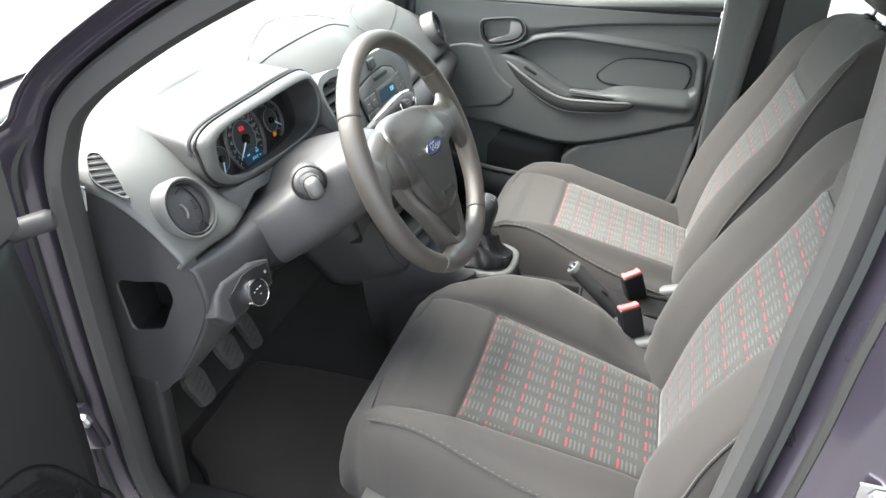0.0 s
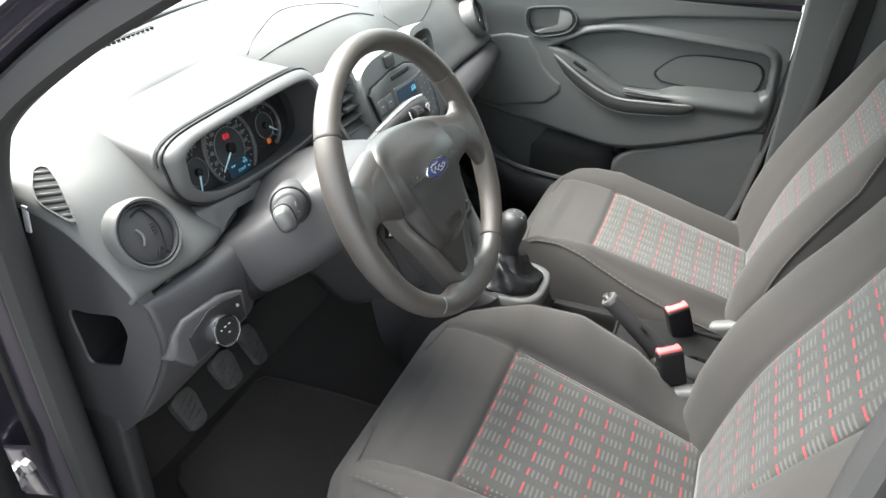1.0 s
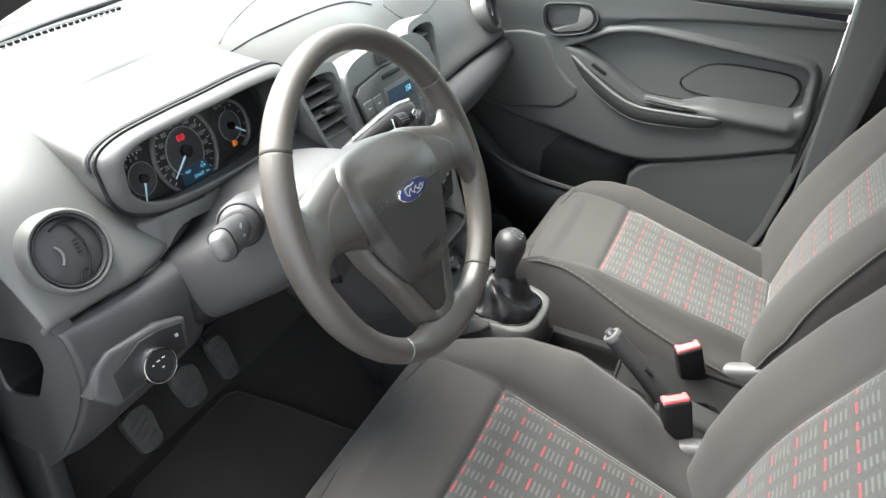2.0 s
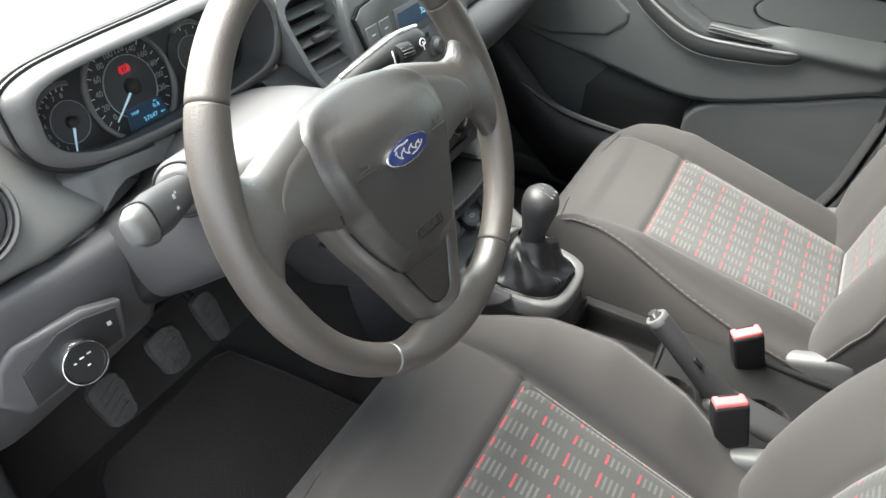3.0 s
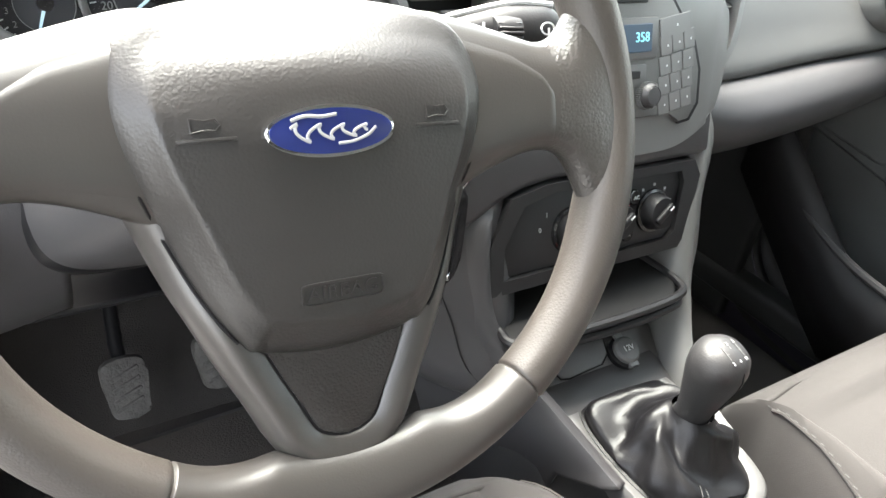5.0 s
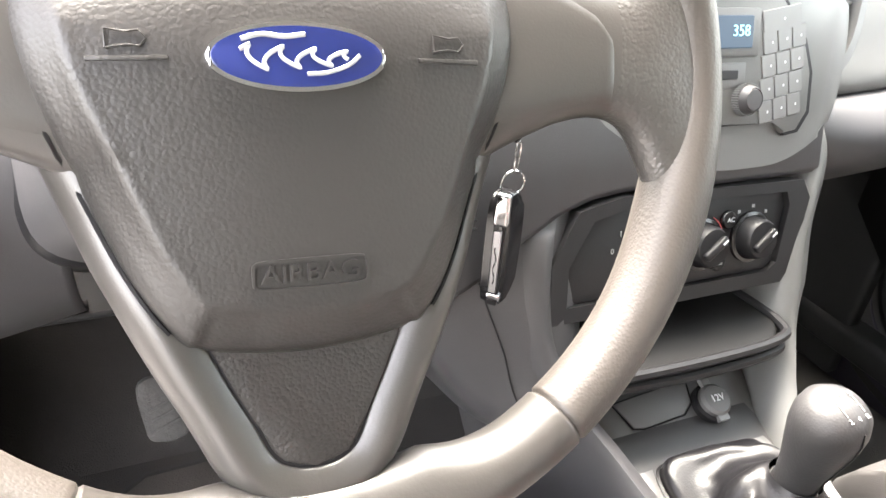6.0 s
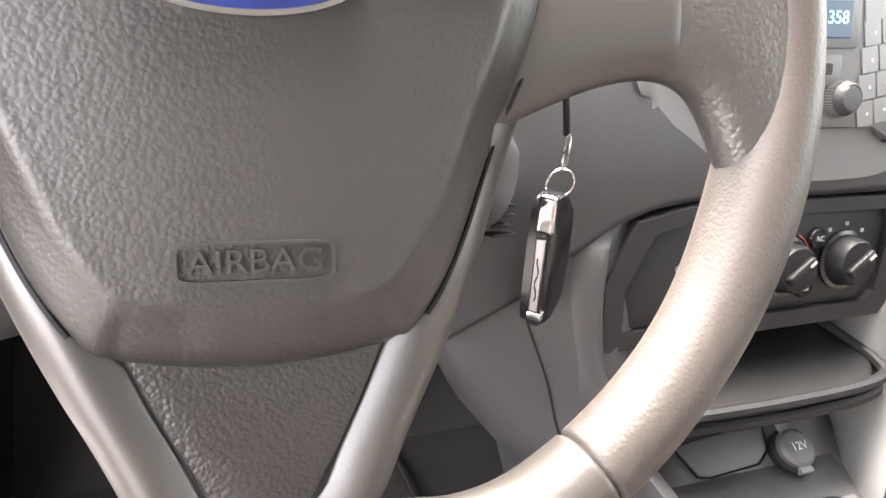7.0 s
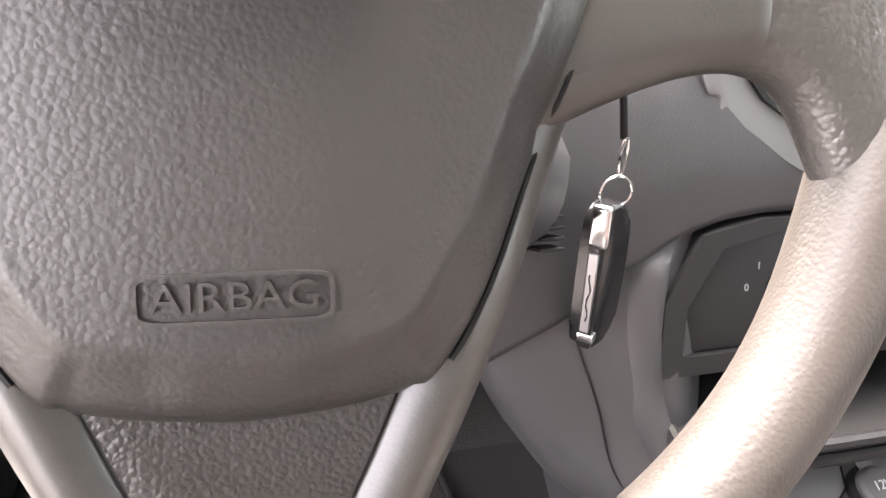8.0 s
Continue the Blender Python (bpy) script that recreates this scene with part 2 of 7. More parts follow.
def sheet(grid, closed_u=False, closed_v=False, bm=None, uv=None):
    """Quads over an array (n, m, 3) of places."""
    bm = bm or bmesh.new()
    n, m = len(grid), len(grid[0])
    vs = [[bm.verts.new(tuple(map(float, p))) for p in row] for row in grid]
    lay = bm.loops.layers.uv.new("UVMap") if uv is not None else None
    for i in range(n if closed_u else n - 1):
        for j in range(m if closed_v else m - 1):
            ids = ((i, j), ((i + 1) % n, j), ((i + 1) % n, (j + 1) % m), (i, (j + 1) % m))
            f = bm.faces.new([vs[a][b] for a, b in ids])
            if lay is not None:
                for lp, (a, b) in zip(f.loops, ids):
                    lp[lay].uv = tuple(map(float, uv[a][b]))
    return bm


def tube(path, radius, segs=12, closed=False, flat=1.0, up=(0, 0, 1), caps=True):
    """A tube along a path; radius: one value or one a point."""
    p = np.array(path, float)
    n = len(p)
    r = np.broadcast_to(np.array(radius, float), (n,))
    if closed:
        tang = np.roll(p, -1, 0) - np.roll(p, 1, 0)
    else:
        tang = np.gradient(p, axis=0)
    tang /= np.linalg.norm(tang, axis=1)[:, None]
    grid = []
    ref = np.array(up, float)
    for k in range(n):
        s = np.cross(tang[k], ref)
        if np.linalg.norm(s) < 1e-3:
            s = np.cross(tang[k], (0.3, 0.9, 0.1))
        s /= np.linalg.norm(s)
        w = np.cross(s, tang[k])
        a = np.linspace(0, 2 * np.pi, segs, endpoint=False)
        grid.append(p[k] + r[k] * (np.cos(a)[:, None] * s + flat * np.sin(a)[:, None] * w))
    bm = sheet(grid, closed_u=closed, closed_v=True)
    if caps and not closed:
        bm.verts.ensure_lookup_table()
        bm.faces.new([bm.verts[k] for k in range(segs)])
        bm.faces.new([bm.verts[(n - 1) * segs + k] for k in range(segs)])
    return bm


def prism(points, z0, z1, m=None, bevel=0.0, seg=3):
    """A flat outline (x, y) with thickness from z0 to z1, its edges rounded."""
    bm = bmesh.new()
    lo = [bm.verts.new((x, y, z0)) for x, y in points]
    hi = [bm.verts.new((x, y, z1)) for x, y in points]
    n = len(points)
    bm.faces.new(lo[::-1])
    top = bm.faces.new(hi)
    for k in range(n):
        bm.faces.new((lo[k], lo[(k + 1) % n], hi[(k + 1) % n], hi[k]))
    if bevel:
        bmesh.ops.bevel(bm, geom=list(top.edges), offset=bevel, segments=seg, profile=0.5, affect="EDGES")
    if m is not None:
        bmesh.ops.transform(bm, matrix=m, verts=bm.verts[:])
    return bm


def ring_prism(outer, inner, z0, z1, m=None):
    """A flat frame between two outlines of equal count, with thickness."""
    g = [[(x, y, z0) for x, y in outer], [(x, y, z1) for x, y in outer], [(x, y, z1) for x, y in inner], [(x, y, z0) for x, y in inner]]
    bm = sheet(g, closed_u=True, closed_v=True)
    if m is not None:
        bmesh.ops.transform(bm, matrix=m, verts=bm.verts[:])
    return bm


def oval(rx, ry, n=40, cx=0.0, cy=0.0, power=2.0):
    out = []
    for k in range(n):
        a = 2 * math.pi * k / n
        c, s = math.cos(a), math.sin(a)
        out.append((cx + rx * math.copysign(abs(c) ** (2 / power), c), cy + ry * math.copysign(abs(s) ** (2 / power), s)))
    return out


def rounded(points, n=48):
    """A smooth closed outline through the points."""
    return [tuple(p) for p in spline(points, n, True)]


def swell(points, k, c=(0.0, 0.0)):
    return [(c[0] + (x - c[0]) * k, c[1] + (y - c[1]) * k) for x, y in points]


def words(text, size, m, mat, parent, depth=0.0003, name="lettering", align="CENTER"):
    cu = bpy.data.curves.new(name, "FONT")
    cu.body, cu.size, cu.extrude = text, size, depth
    cu.align_x, cu.align_y = align, "CENTER"
    cu.resolution_u = 3
    tmp = bpy.data.objects.new(name, cu)
    me = bpy.data.meshes.new_from_object(tmp)
    bpy.data.objects.remove(tmp)
    bpy.data.curves.remove(cu)
    bm = bmesh.new()
    bm.from_mesh(me)
    bpy.data.meshes.remove(me)
    bmesh.ops.transform(bm, matrix=m, verts=bm.verts[:])
    return part(name, bm, mat, parent, smooth=0)


def facing(at, normal, up=(0, 0, 1)):
    """A pose whose z axis is the normal and whose y axis is as near up as can be."""
    z = Vector(normal).normalized()
    x = Vector(up).cross(z).normalized()
    y = z.cross(x)
    m = Matrix((x, y, z)).transposed().to_4x4()
    m.translation = at
    return m


def inside(poly, py, pz):
    """Signed distance to a polygon, positive inside, for arrays of places."""
    q = np.array(poly, float)
    dist = np.full(py.shape, 1e9)
    odd = np.zeros(py.shape, bool)
    for (ax, ay), (bx, by) in zip(q, np.roll(q, -1, 0)):
        ex, ey = bx - ax, by - ay
        t = np.clip(((py - ax) * ex + (pz - ay) * ey) / (ex * ex + ey * ey + 1e-12), 0, 1)
        dist = np.minimum(dist, np.hypot(py - ax - t * ex, pz - ay - t * ey))
        odd ^= ((ay > pz) != (by > pz)) & (py < ex * (pz - ay) / (ey + 1e-12) + ax)
    return np.where(odd, dist, -dist)


def step(x, a, b):
    t = np.clip((x - a) / (b - a), 0, 1)
    return t * t * (3 - 2 * t)


# ---- setting: ground and the car's shell ----
bm = bmesh.new()
bmesh.ops.create_grid(bm, x_segments=8, y_segments=8, size=400)
alone(part("ground", bm, CONCRETE, smooth=0), "weathered grey concrete ground of the forecourt", "ground", kind="structure")

# unseen dark wall, added to hold back low light from behind the car
BLOCKER = surface("dark_blocker", (0.10, 0.10, 0.098), 0.9, 120, 0.4, 0.15, 1.2)
alone(part("rear_blocker", box(bmesh.new(), -0.2, -6.2, 1.6, 8.15, 0.25, 3.2), BLOCKER, smooth=0), "unseen dark wall added behind the car to block light", "wall", kind="structure")
LOOP = [(0.20, 0.36), (0.30, 0.39), (0.355, 0.47), (0.368, 0.62), (0.376, 0.79), (0.378, 0.90), (0.377, 0.982), (0.360, 1.040), (0.330, 1.088),
        (0.254, 1.145), (0.126, 1.218), (-0.08, 1.312), (-0.30, 1.368), (-0.450, 1.362), (-0.492, 1.300), (-0.502, 1.150), (-0.498, 1.040),
        (-0.488, 0.944), (-0.480, 0.842), (-0.468, 0.740), (-0.450, 0.60), (-0.42, 0.46), (-0.36, 0.385), (-0.20, 0.36), (0.0, 0.355)]


def offset_loop(d, n=150):
    """The door opening's outline, grown outward by d."""
    p = spline(LOOP, n, True)
    t = np.roll(p, -1, 0) - np.roll(p, 1, 0)
    t /= np.linalg.norm(t, axis=1)[:, None]
    grow = d if d < 0.016 else 0.016 + (d - 0.016) * (1 - 0.72 * slender(p))[:, None]
    return p + grow * np.stack([t[:, 1] * -1, t[:, 0]], 1) * -1 * LOOP_SIGN


def slender(p):
    """1 along the windscreen pillar and the roof, where the painted flange is narrow."""
    return step(p[:, 1], 0.98, 1.06) * step(p[:, 0], -0.42, -0.30)


area = sum(a[0] * b[1] - b[0] * a[1] for a, b in zip(LOOP, LOOP[1:] + LOOP[:1]))
LOOP_SIGN = 1 if area > 0 else -1


def frame_strip(section, side):
    """A strip round the door opening; section: (growth, distance from the car's middle) points."""
    thin = slender(spline(LOOP, 150, True))
    return sheet([[(side * (x if x < 0.70 else x - (x - 0.70) * 0.7 * w), y, z) for (y, z), w in zip(offset_loop(d), thin)] for d, x in section], closed_v=True)


def door_frame(side, label):
    body = thing("car_side", (side * 0.7, 0, 0.4), label, "car body", kind="structure")
    part("painted_frame", frame_strip([(0.010, 0.655), (0.015, 0.672), (0.024, 0.676), (0.031, 0.684), (0.036, 0.700), (0.046, 0.708), (0.056, 0.714), (0.062, 0.726),
                                       (0.076, 0.738), (0.098, 0.746), (0.108, 0.76), (0.114, 0.785)], side), PAINT, body, thick=0.002)
    bulb = [(-0.006, 0.664), (-0.017, 0.676), (-0.0195, 0.690), (-0.014, 0.703), (-0.002, 0.708), (0.009, 0.704), (0.015, 0.694), (0.016, 0.682), (0.010, 0.668)]
    part("door_seal", frame_strip(bulb, side), SEAL, body, "thick grey rubber door seal", thick=0.002)
    part("outer_seal", frame_strip([(0.040, 0.704), (0.043, 0.711), (0.049, 0.714), (0.054, 0.711)], side), SEAL_DARK, body, "thin dark outer seal", thick=0.002)
    part("inner_flange", frame_strip([(0.055, 0.625), (0.032, 0.648), (0.012, 0.664), (0.004, 0.668)], side), SEAL_DARK, body, thick=0.003)
    return body


driver_side = door_frame(-1, "metallic grey painted door opening with grey rubber seal")
door_frame(1, "metallic grey painted passenger door opening")

# roof, screens and floor pan
roof = thing("car_roof", (0, 0, 1.4), "pale cloth-lined car roof", "car roof", kind="structure")
gy = np.linspace(-0.04, -1.9, 30)
gx = np.linspace(-0.70, 0.70, 21)
part("headliner", sheet([[(x * (1 - 0.14 * max(0.0, (y + 0.15) / 0.11)), y + 0.09 * (1 - (x / 0.7) ** 2) * max(0, (y + 0.5) / 0.46), 1.46 - 0.10 * (x / 0.7) ** 4 - 0.11 * max(0, (y + 0.30) / 0.26) ** 2 - 0.05 * max(0, (-y - 1.0) / 0.9) ** 2) for x in gx] for y in gy]), HEADLINER, roof, thick=0.03)


def screen_grid(y0, z0, y1, z1, w0, w1, bow):
    rows = []
    for t in np.linspace(0, 1, 12):
        w = w0 + (w1 - w0) * t
        rows.append([(w * s, y0 + (y1 - y0) * t + bow * (1 - s * s), z0 + (z1 - z0) * t + 0.02 * (1 - s * s)) for s in np.linspace(-1, 1, 20)])
    return rows


sc = [(x, 0.652 - 0.11 * (x / 0.62) ** 2, 1.026 - 0.020 * (x / 0.62) ** 2) for x in np.linspace(-0.62, 0.62, 40)]
alone(part("screen_seal", tube(sc, 0.007, 8, flat=0.7), BLACK), "black rubber seal at the foot of the windscreen", "seal", kind="structure")
ws = part("windscreen", sheet(screen_grid(0.60, 1.000, -0.045, 1.335, 0.66, 0.60, 0.10)), GLASS, thick=0.005)
ws.visible_shadow = False
alone(ws, "clear curved laminated windscreen", "windscreen", kind="structure")
rw = part("rear_window", sheet(screen_grid(-2.25, 1.0, -1.90, 1.36, 0.60, 0.55, -0.05)), GLASS, thick=0.005)
rw.visible_shadow = False
alone(rw, "clear rear window", "window", kind="structure")

bm = box(bmesh.new(), 0, -0.6, 0.275, 1.36, 3.0, 0.03)
alone(part("floor", bm, CARPET, smooth=0), "black carpeted car floor", "floor", kind="structure")
alone(part("bulkhead", box(bmesh.new(), 0, 0.80, 0.62, 1.36, 0.03, 0.72), CARPET, smooth=0), "dark carpeted bulkhead below the dashboard", "bulkhead", kind="structure")
alone(part("toe_board", crate(1.34, 0.50, 0.02, Matrix.Translation((0, 0.66, 0.40)) @ Matrix.Rotation(radians(38), 4, "X"), 0.004), CARPET), "dark sloping carpet under the pedals", "toe board", kind="structure")
for s in (-1, 1):
    alone(part("sill_trim", crate(0.055, 0.95, 0.05, Matrix.Translation((s * 0.63, -0.02, 0.375)), 0.012, 3), DOOR_DARK), "dark plastic door sill trim", "sill trim", kind="structure")
    alone(part("kick_panel", crate(0.03, 0.36, 0.34, Matrix.Translation((s * 0.625, 0.52, 0.47)), 0.01, 3), DOOR_DARK), "dark plastic kick panel beside the footwell", "kick panel", kind="structure")
    alone(part("rear_side", box(bmesh.new(), s * 0.70, -1.45, 0.62, 0.04, 1.60, 0.72), DOOR, smooth=0), "grey rear door and side trim", "rear door", kind="structure")
    pil = part("pillar_trim", crate(0.030 if s < 0 else 0.045, 0.21 if s < 0 else 0.235, 1.0, Matrix.Translation((s * 0.668, -0.594 if s < 0 else -0.575, 0.92)), 0.008, 3), DOOR)
    alone(pil, "grey plastic centre pillar trim", "pillar trim", kind="structure")
    # lower fill between the floor and the door opening
    alone(part("sill", box(bmesh.new(), s * 0.70, 0.0, 0.29, 0.14, 1.4, 0.14), PAINT, smooth=0), "grey painted sill", "sill", kind="structure")
    alone(part("front_wing", crate(0.06, 0.75, 0.55, Matrix.Translation((s * 0.78, 0.96, 0.62)), 0.05, 5), PAINT), "metallic grey front wing", "wing", kind="structure")
    up = spline([(s * 0.642, 0.46, 0.960), (s * 0.640, 0.396, 1.066), (s * 0.636, 0.310, 1.132), (s * 0.630, 0.170, 1.212), (s * 0.622, -0.06, 1.318)], 24)
    alone(part("pillar", tube(up, 0.019, 10, flat=0.8), DASH), "grey plastic windscreen pillar trim", "pillar", kind="structure")
bonnet = sheet([[(x, y, 0.995 - 0.16 * ((y - 0.62) / 1.0) ** 1.5 - 0.05 * (x / 0.75) ** 2) for x in np.linspace(-0.75, 0.75, 14)] for y in np.linspace(0.62, 1.6, 14)])
alone(part("bonnet", bonnet, PAINT, thick=0.01), "metallic grey painted bonnet", "bonnet", kind="structure")
# rear side glass, rear pillars and tailgate close the cabin behind the seats
for s in (-1, 1):
    rg = part("rear_side_window", sheet([[(s * (0.705 - 0.10 * q ** 1.5), y, 0.975 + 0.36 * q) for q in np.linspace(0, 1, 8)] for y in np.linspace(-0.72, -1.62, 8)]), GLASS, thick=0.004)
    rg.visible_shadow = False
    alone(rg, "clear rear side window", "window", kind="structure")
    alone(part("rear_pillar", sheet([[(s * (0.705 - 0.10 * q ** 1.5), y, 0.975 + 0.37 * q) for q in np.linspace(0, 1, 8)] for y in np.linspace(-1.60, -2.10, 5)]), DOOR, thick=0.03), "grey trimmed rear pillar", "pillar", kind="structure")
    alone(part("roof_rail", tube([(s * 0.625, y, 1.352 - 0.05 * max(0, (-y - 1.0) / 0.9) ** 2) for y in np.linspace(-0.10, -1.95, 14)], 0.030, 10, flat=0.8), PAINT), "metallic grey roof rail", "roof rail", kind="structure")
alone(part("tailgate", crate(1.36, 0.05, 0.74, Matrix.Translation((0, -2.26, 0.63)), 0.015, 3), PAINT), "metallic grey tailgate", "tailgate", kind="structure")

# ---- dashboard ----
dash = thing("dashboard", (0, 0.45, 0.6), "grey moulded plastic dashboard with round air vents", "dashboard")
STATIONS = [
    (-0.642, [(0.60, 0.970), (0.50, 0.968), (0.42, 0.957), (0.37, 0.945), (0.335, 0.930), (0.300, 0.905), (0.275, 0.882), (0.257, 0.862), (0.262, 0.850)]),
    (-0.610, [(0.60, 0.990), (0.50, 0.988), (0.42, 0.976), (0.375, 0.964), (0.340, 0.947), (0.305, 0.920), (0.275, 0.889), (0.255, 0.864), (0.262, 0.850)]),
    (-0.560, [(0.61, 1.004), (0.50, 1.002), (0.42, 0.990), (0.38, 0.977), (0.342, 0.957), (0.305, 0.925), (0.273, 0.891), (0.252, 0.864), (0.260, 0.850)]),
    (-0.535, [(0.62, 1.008), (0.505, 1.006), (0.425, 0.995), (0.383, 0.981), (0.345, 0.960), (0.307, 0.926), (0.272, 0.890), (0.250, 0.863), (0.257, 0.849)]),
    (-0.500, [(0.62, 1.012), (0.512, 1.010), (0.433, 0.999), (0.391, 0.984), (0.355, 0.960), (0.319, 0.926), (0.282, 0.889), (0.257, 0.862), (0.261, 0.849)]),
    (-0.465, [(0.63, 1.014), (0.53, 1.013), (0.45, 1.004), (0.411, 0.989), (0.378, 0.960), (0.351, 0.925), (0.306, 0.888), (0.272, 0.862), (0.270, 0.849)]),
    (-0.360, [(0.66, 1.020), (0.56, 1.020), (0.47, 1.015), (0.43, 1.000), (0.420, 0.960), (0.415, 0.925), (0.360, 0.888), (0.310, 0.862), (0.295, 0.850)]),
    (-0.250, [(0.67, 1.022), (0.56, 1.022), (0.46, 1.016), (0.425, 1.000), (0.410, 0.960), (0.390, 0.920), (0.340, 0.885), (0.290, 0.860), (0.280, 0.847)]),
    (-0.190, [(0.67, 1.022), (0.55, 1.022), (0.45, 1.016), (0.395, 0.995), (0.355, 0.960), (0.322, 0.920), (0.290, 0.885), (0.268, 0.860), (0.272, 0.846)]),
    (-0.120, [(0.68, 1.024), (0.55, 1.026), (0.44, 1.020), (0.375, 1.002), (0.328, 0.975), (0.292, 0.940), (0.270, 0.900), (0.258, 0.868), (0.262, 0.852)]),
    (0.030, [(0.69, 1.026), (0.55, 1.032), (0.43, 1.030), (0.355, 1.016), (0.305, 0.990), (0.272, 0.955), (0.254, 0.910), (0.244, 0.865), (0.248, 0.850)]),
    (0.170, [(0.68, 1.024), (0.55, 1.026), (0.44, 1.020), (0.375, 1.000), (0.328, 0.968), (0.294, 0.930), (0.272, 0.885), (0.258, 0.848), (0.262, 0.832)]),
    (0.280, [(0.67, 1.022), (0.55, 1.022), (0.45, 1.012), (0.390, 0.990), (0.345, 0.955), (0.310, 0.915), (0.284, 0.870), (0.264, 0.835), (0.270, 0.820)]),
    (0.450, [(0.64, 1.016), (0.53, 1.014), (0.44, 1.003), (0.385, 0.982), (0.345, 0.952), (0.312, 0.915), (0.286, 0.878), (0.264, 0.848), (0.270, 0.833)]),
    (0.560, [(0.61, 1.004), (0.50, 1.002), (0.42, 0.990), (0.38, 0.975), (0.342, 0.953), (0.305, 0.920), (0.276, 0.885), (0.256, 0.856), (0.264, 0.842)]),
    (0.655, [(0.60, 0.975), (0.50, 0.970), (0.42, 0.957), (0.37, 0.945), (0.335, 0.927), (0.300, 0.900), (0.275, 0.875), (0.257, 0.858), (0.262, 0.846)]),
]


def loft(stations, nx, np_):
    xs = np.array([s[0] for s in stations])
    prof = np.array([spline(p, np_) for _, p in stations])
    x = np.linspace(xs[0], xs[-1], nx)
    out = np.zeros((nx, np_, 3))
    flat = np.concatenate([np.broadcast_to(xs[:, None, None], (len(xs), np_, 1)), prof], 2)
    pos = np.interp(x, xs, np.arange(len(xs)))
    k = np.clip(pos.astype(int), 0, len(xs) - 2)
    t = (pos - k)[:, None, None]
    pad = np.concatenate([[2 * flat[0] - flat[1]], flat, [2 * flat[-1] - flat[-2]]])
    a, b, c, d = pad[k], pad[k + 1], pad[k + 2], pad[k + 3]
    out = 0.5 * (2 * b + (c - a) * t + (2 * a - 5 * b + 4 * c - d) * t ** 2 + (3 * b - a - 3 * c + d) * t ** 3)
    out[:, :, 0] = x[:, None]
    return out


part("upper_pad", sheet(loft(STATIONS, 130, 44)), DASH, dash, thick=0.006, smooth=60)
# defroster strip and seam lines at the foot of the windscreen
part("defroster_strip", tube([(x, 0.575 + 0.05 * (1 - (x / 0.6) ** 2), 1.0135 + 0.010 * (1 - (x / 0.6) ** 2)) for x in np.linspace(-0.5, 0.5, 40)], 0.004, 6, flat=0.4), BLACK, dash)
for k in range(26):
    x = -0.46 + k * 0.012
    part("defroster_slot", crate(0.008, 0.0045, 0.004, Matrix.Translation((x, 0.560 + 0.05 * (1 - (x / 0.6) ** 2), 1.0165 + 0.010 * (1 - (x / 0.6) ** 2))), 0.001, 1), BLACK, dash)

# left end cap with the open fuse box recess
CAP = [(0.403, 0.955), (0.36, 0.944), (0.32, 0.925), (0.285, 0.893), (0.258, 0.860), (0.246, 0.835), (0.236, 0.80), (0.243, 0.765), (0.275, 0.70), (0.320, 0.632), (0.365, 0.60), (0.41, 0.62), (0.42, 0.75), (0.42, 0.88)]
HOLE = [(0.375, 0.807), (0.34, 0.8135), (0.305, 0.820), (0.296, 0.819), (0.291, 0.812), (0.288, 0.796), (0.294, 0.780), (0.304, 0.758), (0.312, 0.743), (0.320, 0.739), (0.342, 0.733), (0.358, 0.730), (0.366, 0.736), (0.370, 0.760)]
outer, inner = spline(CAP, 72, True), spline(HOLE, 72, True)


def by_angle(p, c):
    a = np.arctan2(p[:, 1] - c[1], p[:, 0] - c[0])
    o = np.argsort(a)
    want = np.linspace(-np.pi, np.pi, 72, endpoint=False)
    a, p = a[o], p[o]
    aa = np.concatenate([a - 2 * np.pi, a, a + 2 * np.pi])
    pp = np.concatenate([p, p, p])
    return [(float(np.interp(w, aa, pp[:, 0])), float(np.interp(w, aa, pp[:, 1]))) for w in want]


mid = (0.328, 0.775)
o_, i_ = by_angle(outer, mid), by_angle(inner, mid)
cap_rows = [[(-0.615, y, z) for y, z in swell(o_, 1.0, mid)], [(-0.631, y, z) for y, z in swell(o_, 0.995, mid)], [(-0.636, y, z) for y, z in swell(o_, 0.975, mid)],
            [(-0.637, 0.5 * (a[0] + b[0]), 0.5 * (a[1] + b[1])) for a, b in zip(o_, i_)],
            [(-0.637, y, z) for y, z in swell(i_, 1.03, mid)], [(-0.634, y, z) for y, z in i_], [(-0.570, y, z) for y, z in swell(i_, 0.95, mid)]]
part("recess_wall", sheet(cap_rows[-2:], closed_v=True), BLACK, dash)
# the end cap's shade beside the door comes from its darker colour
part("end_cap", sheet(cap_rows[:-1], closed_v=True), LOWER, dash, "plastic end cap with an open fuse box recess, shade in its colour", smooth=35)
part("recess_floor", prism(swell(i_, 0.96, mid), 0, 0.004, Matrix(((0, 0, -1, -0.568), (1, 0, 0, 0), (0, 1, 0, 0), (0, 0, 0, 1)))), BLACK, dash)

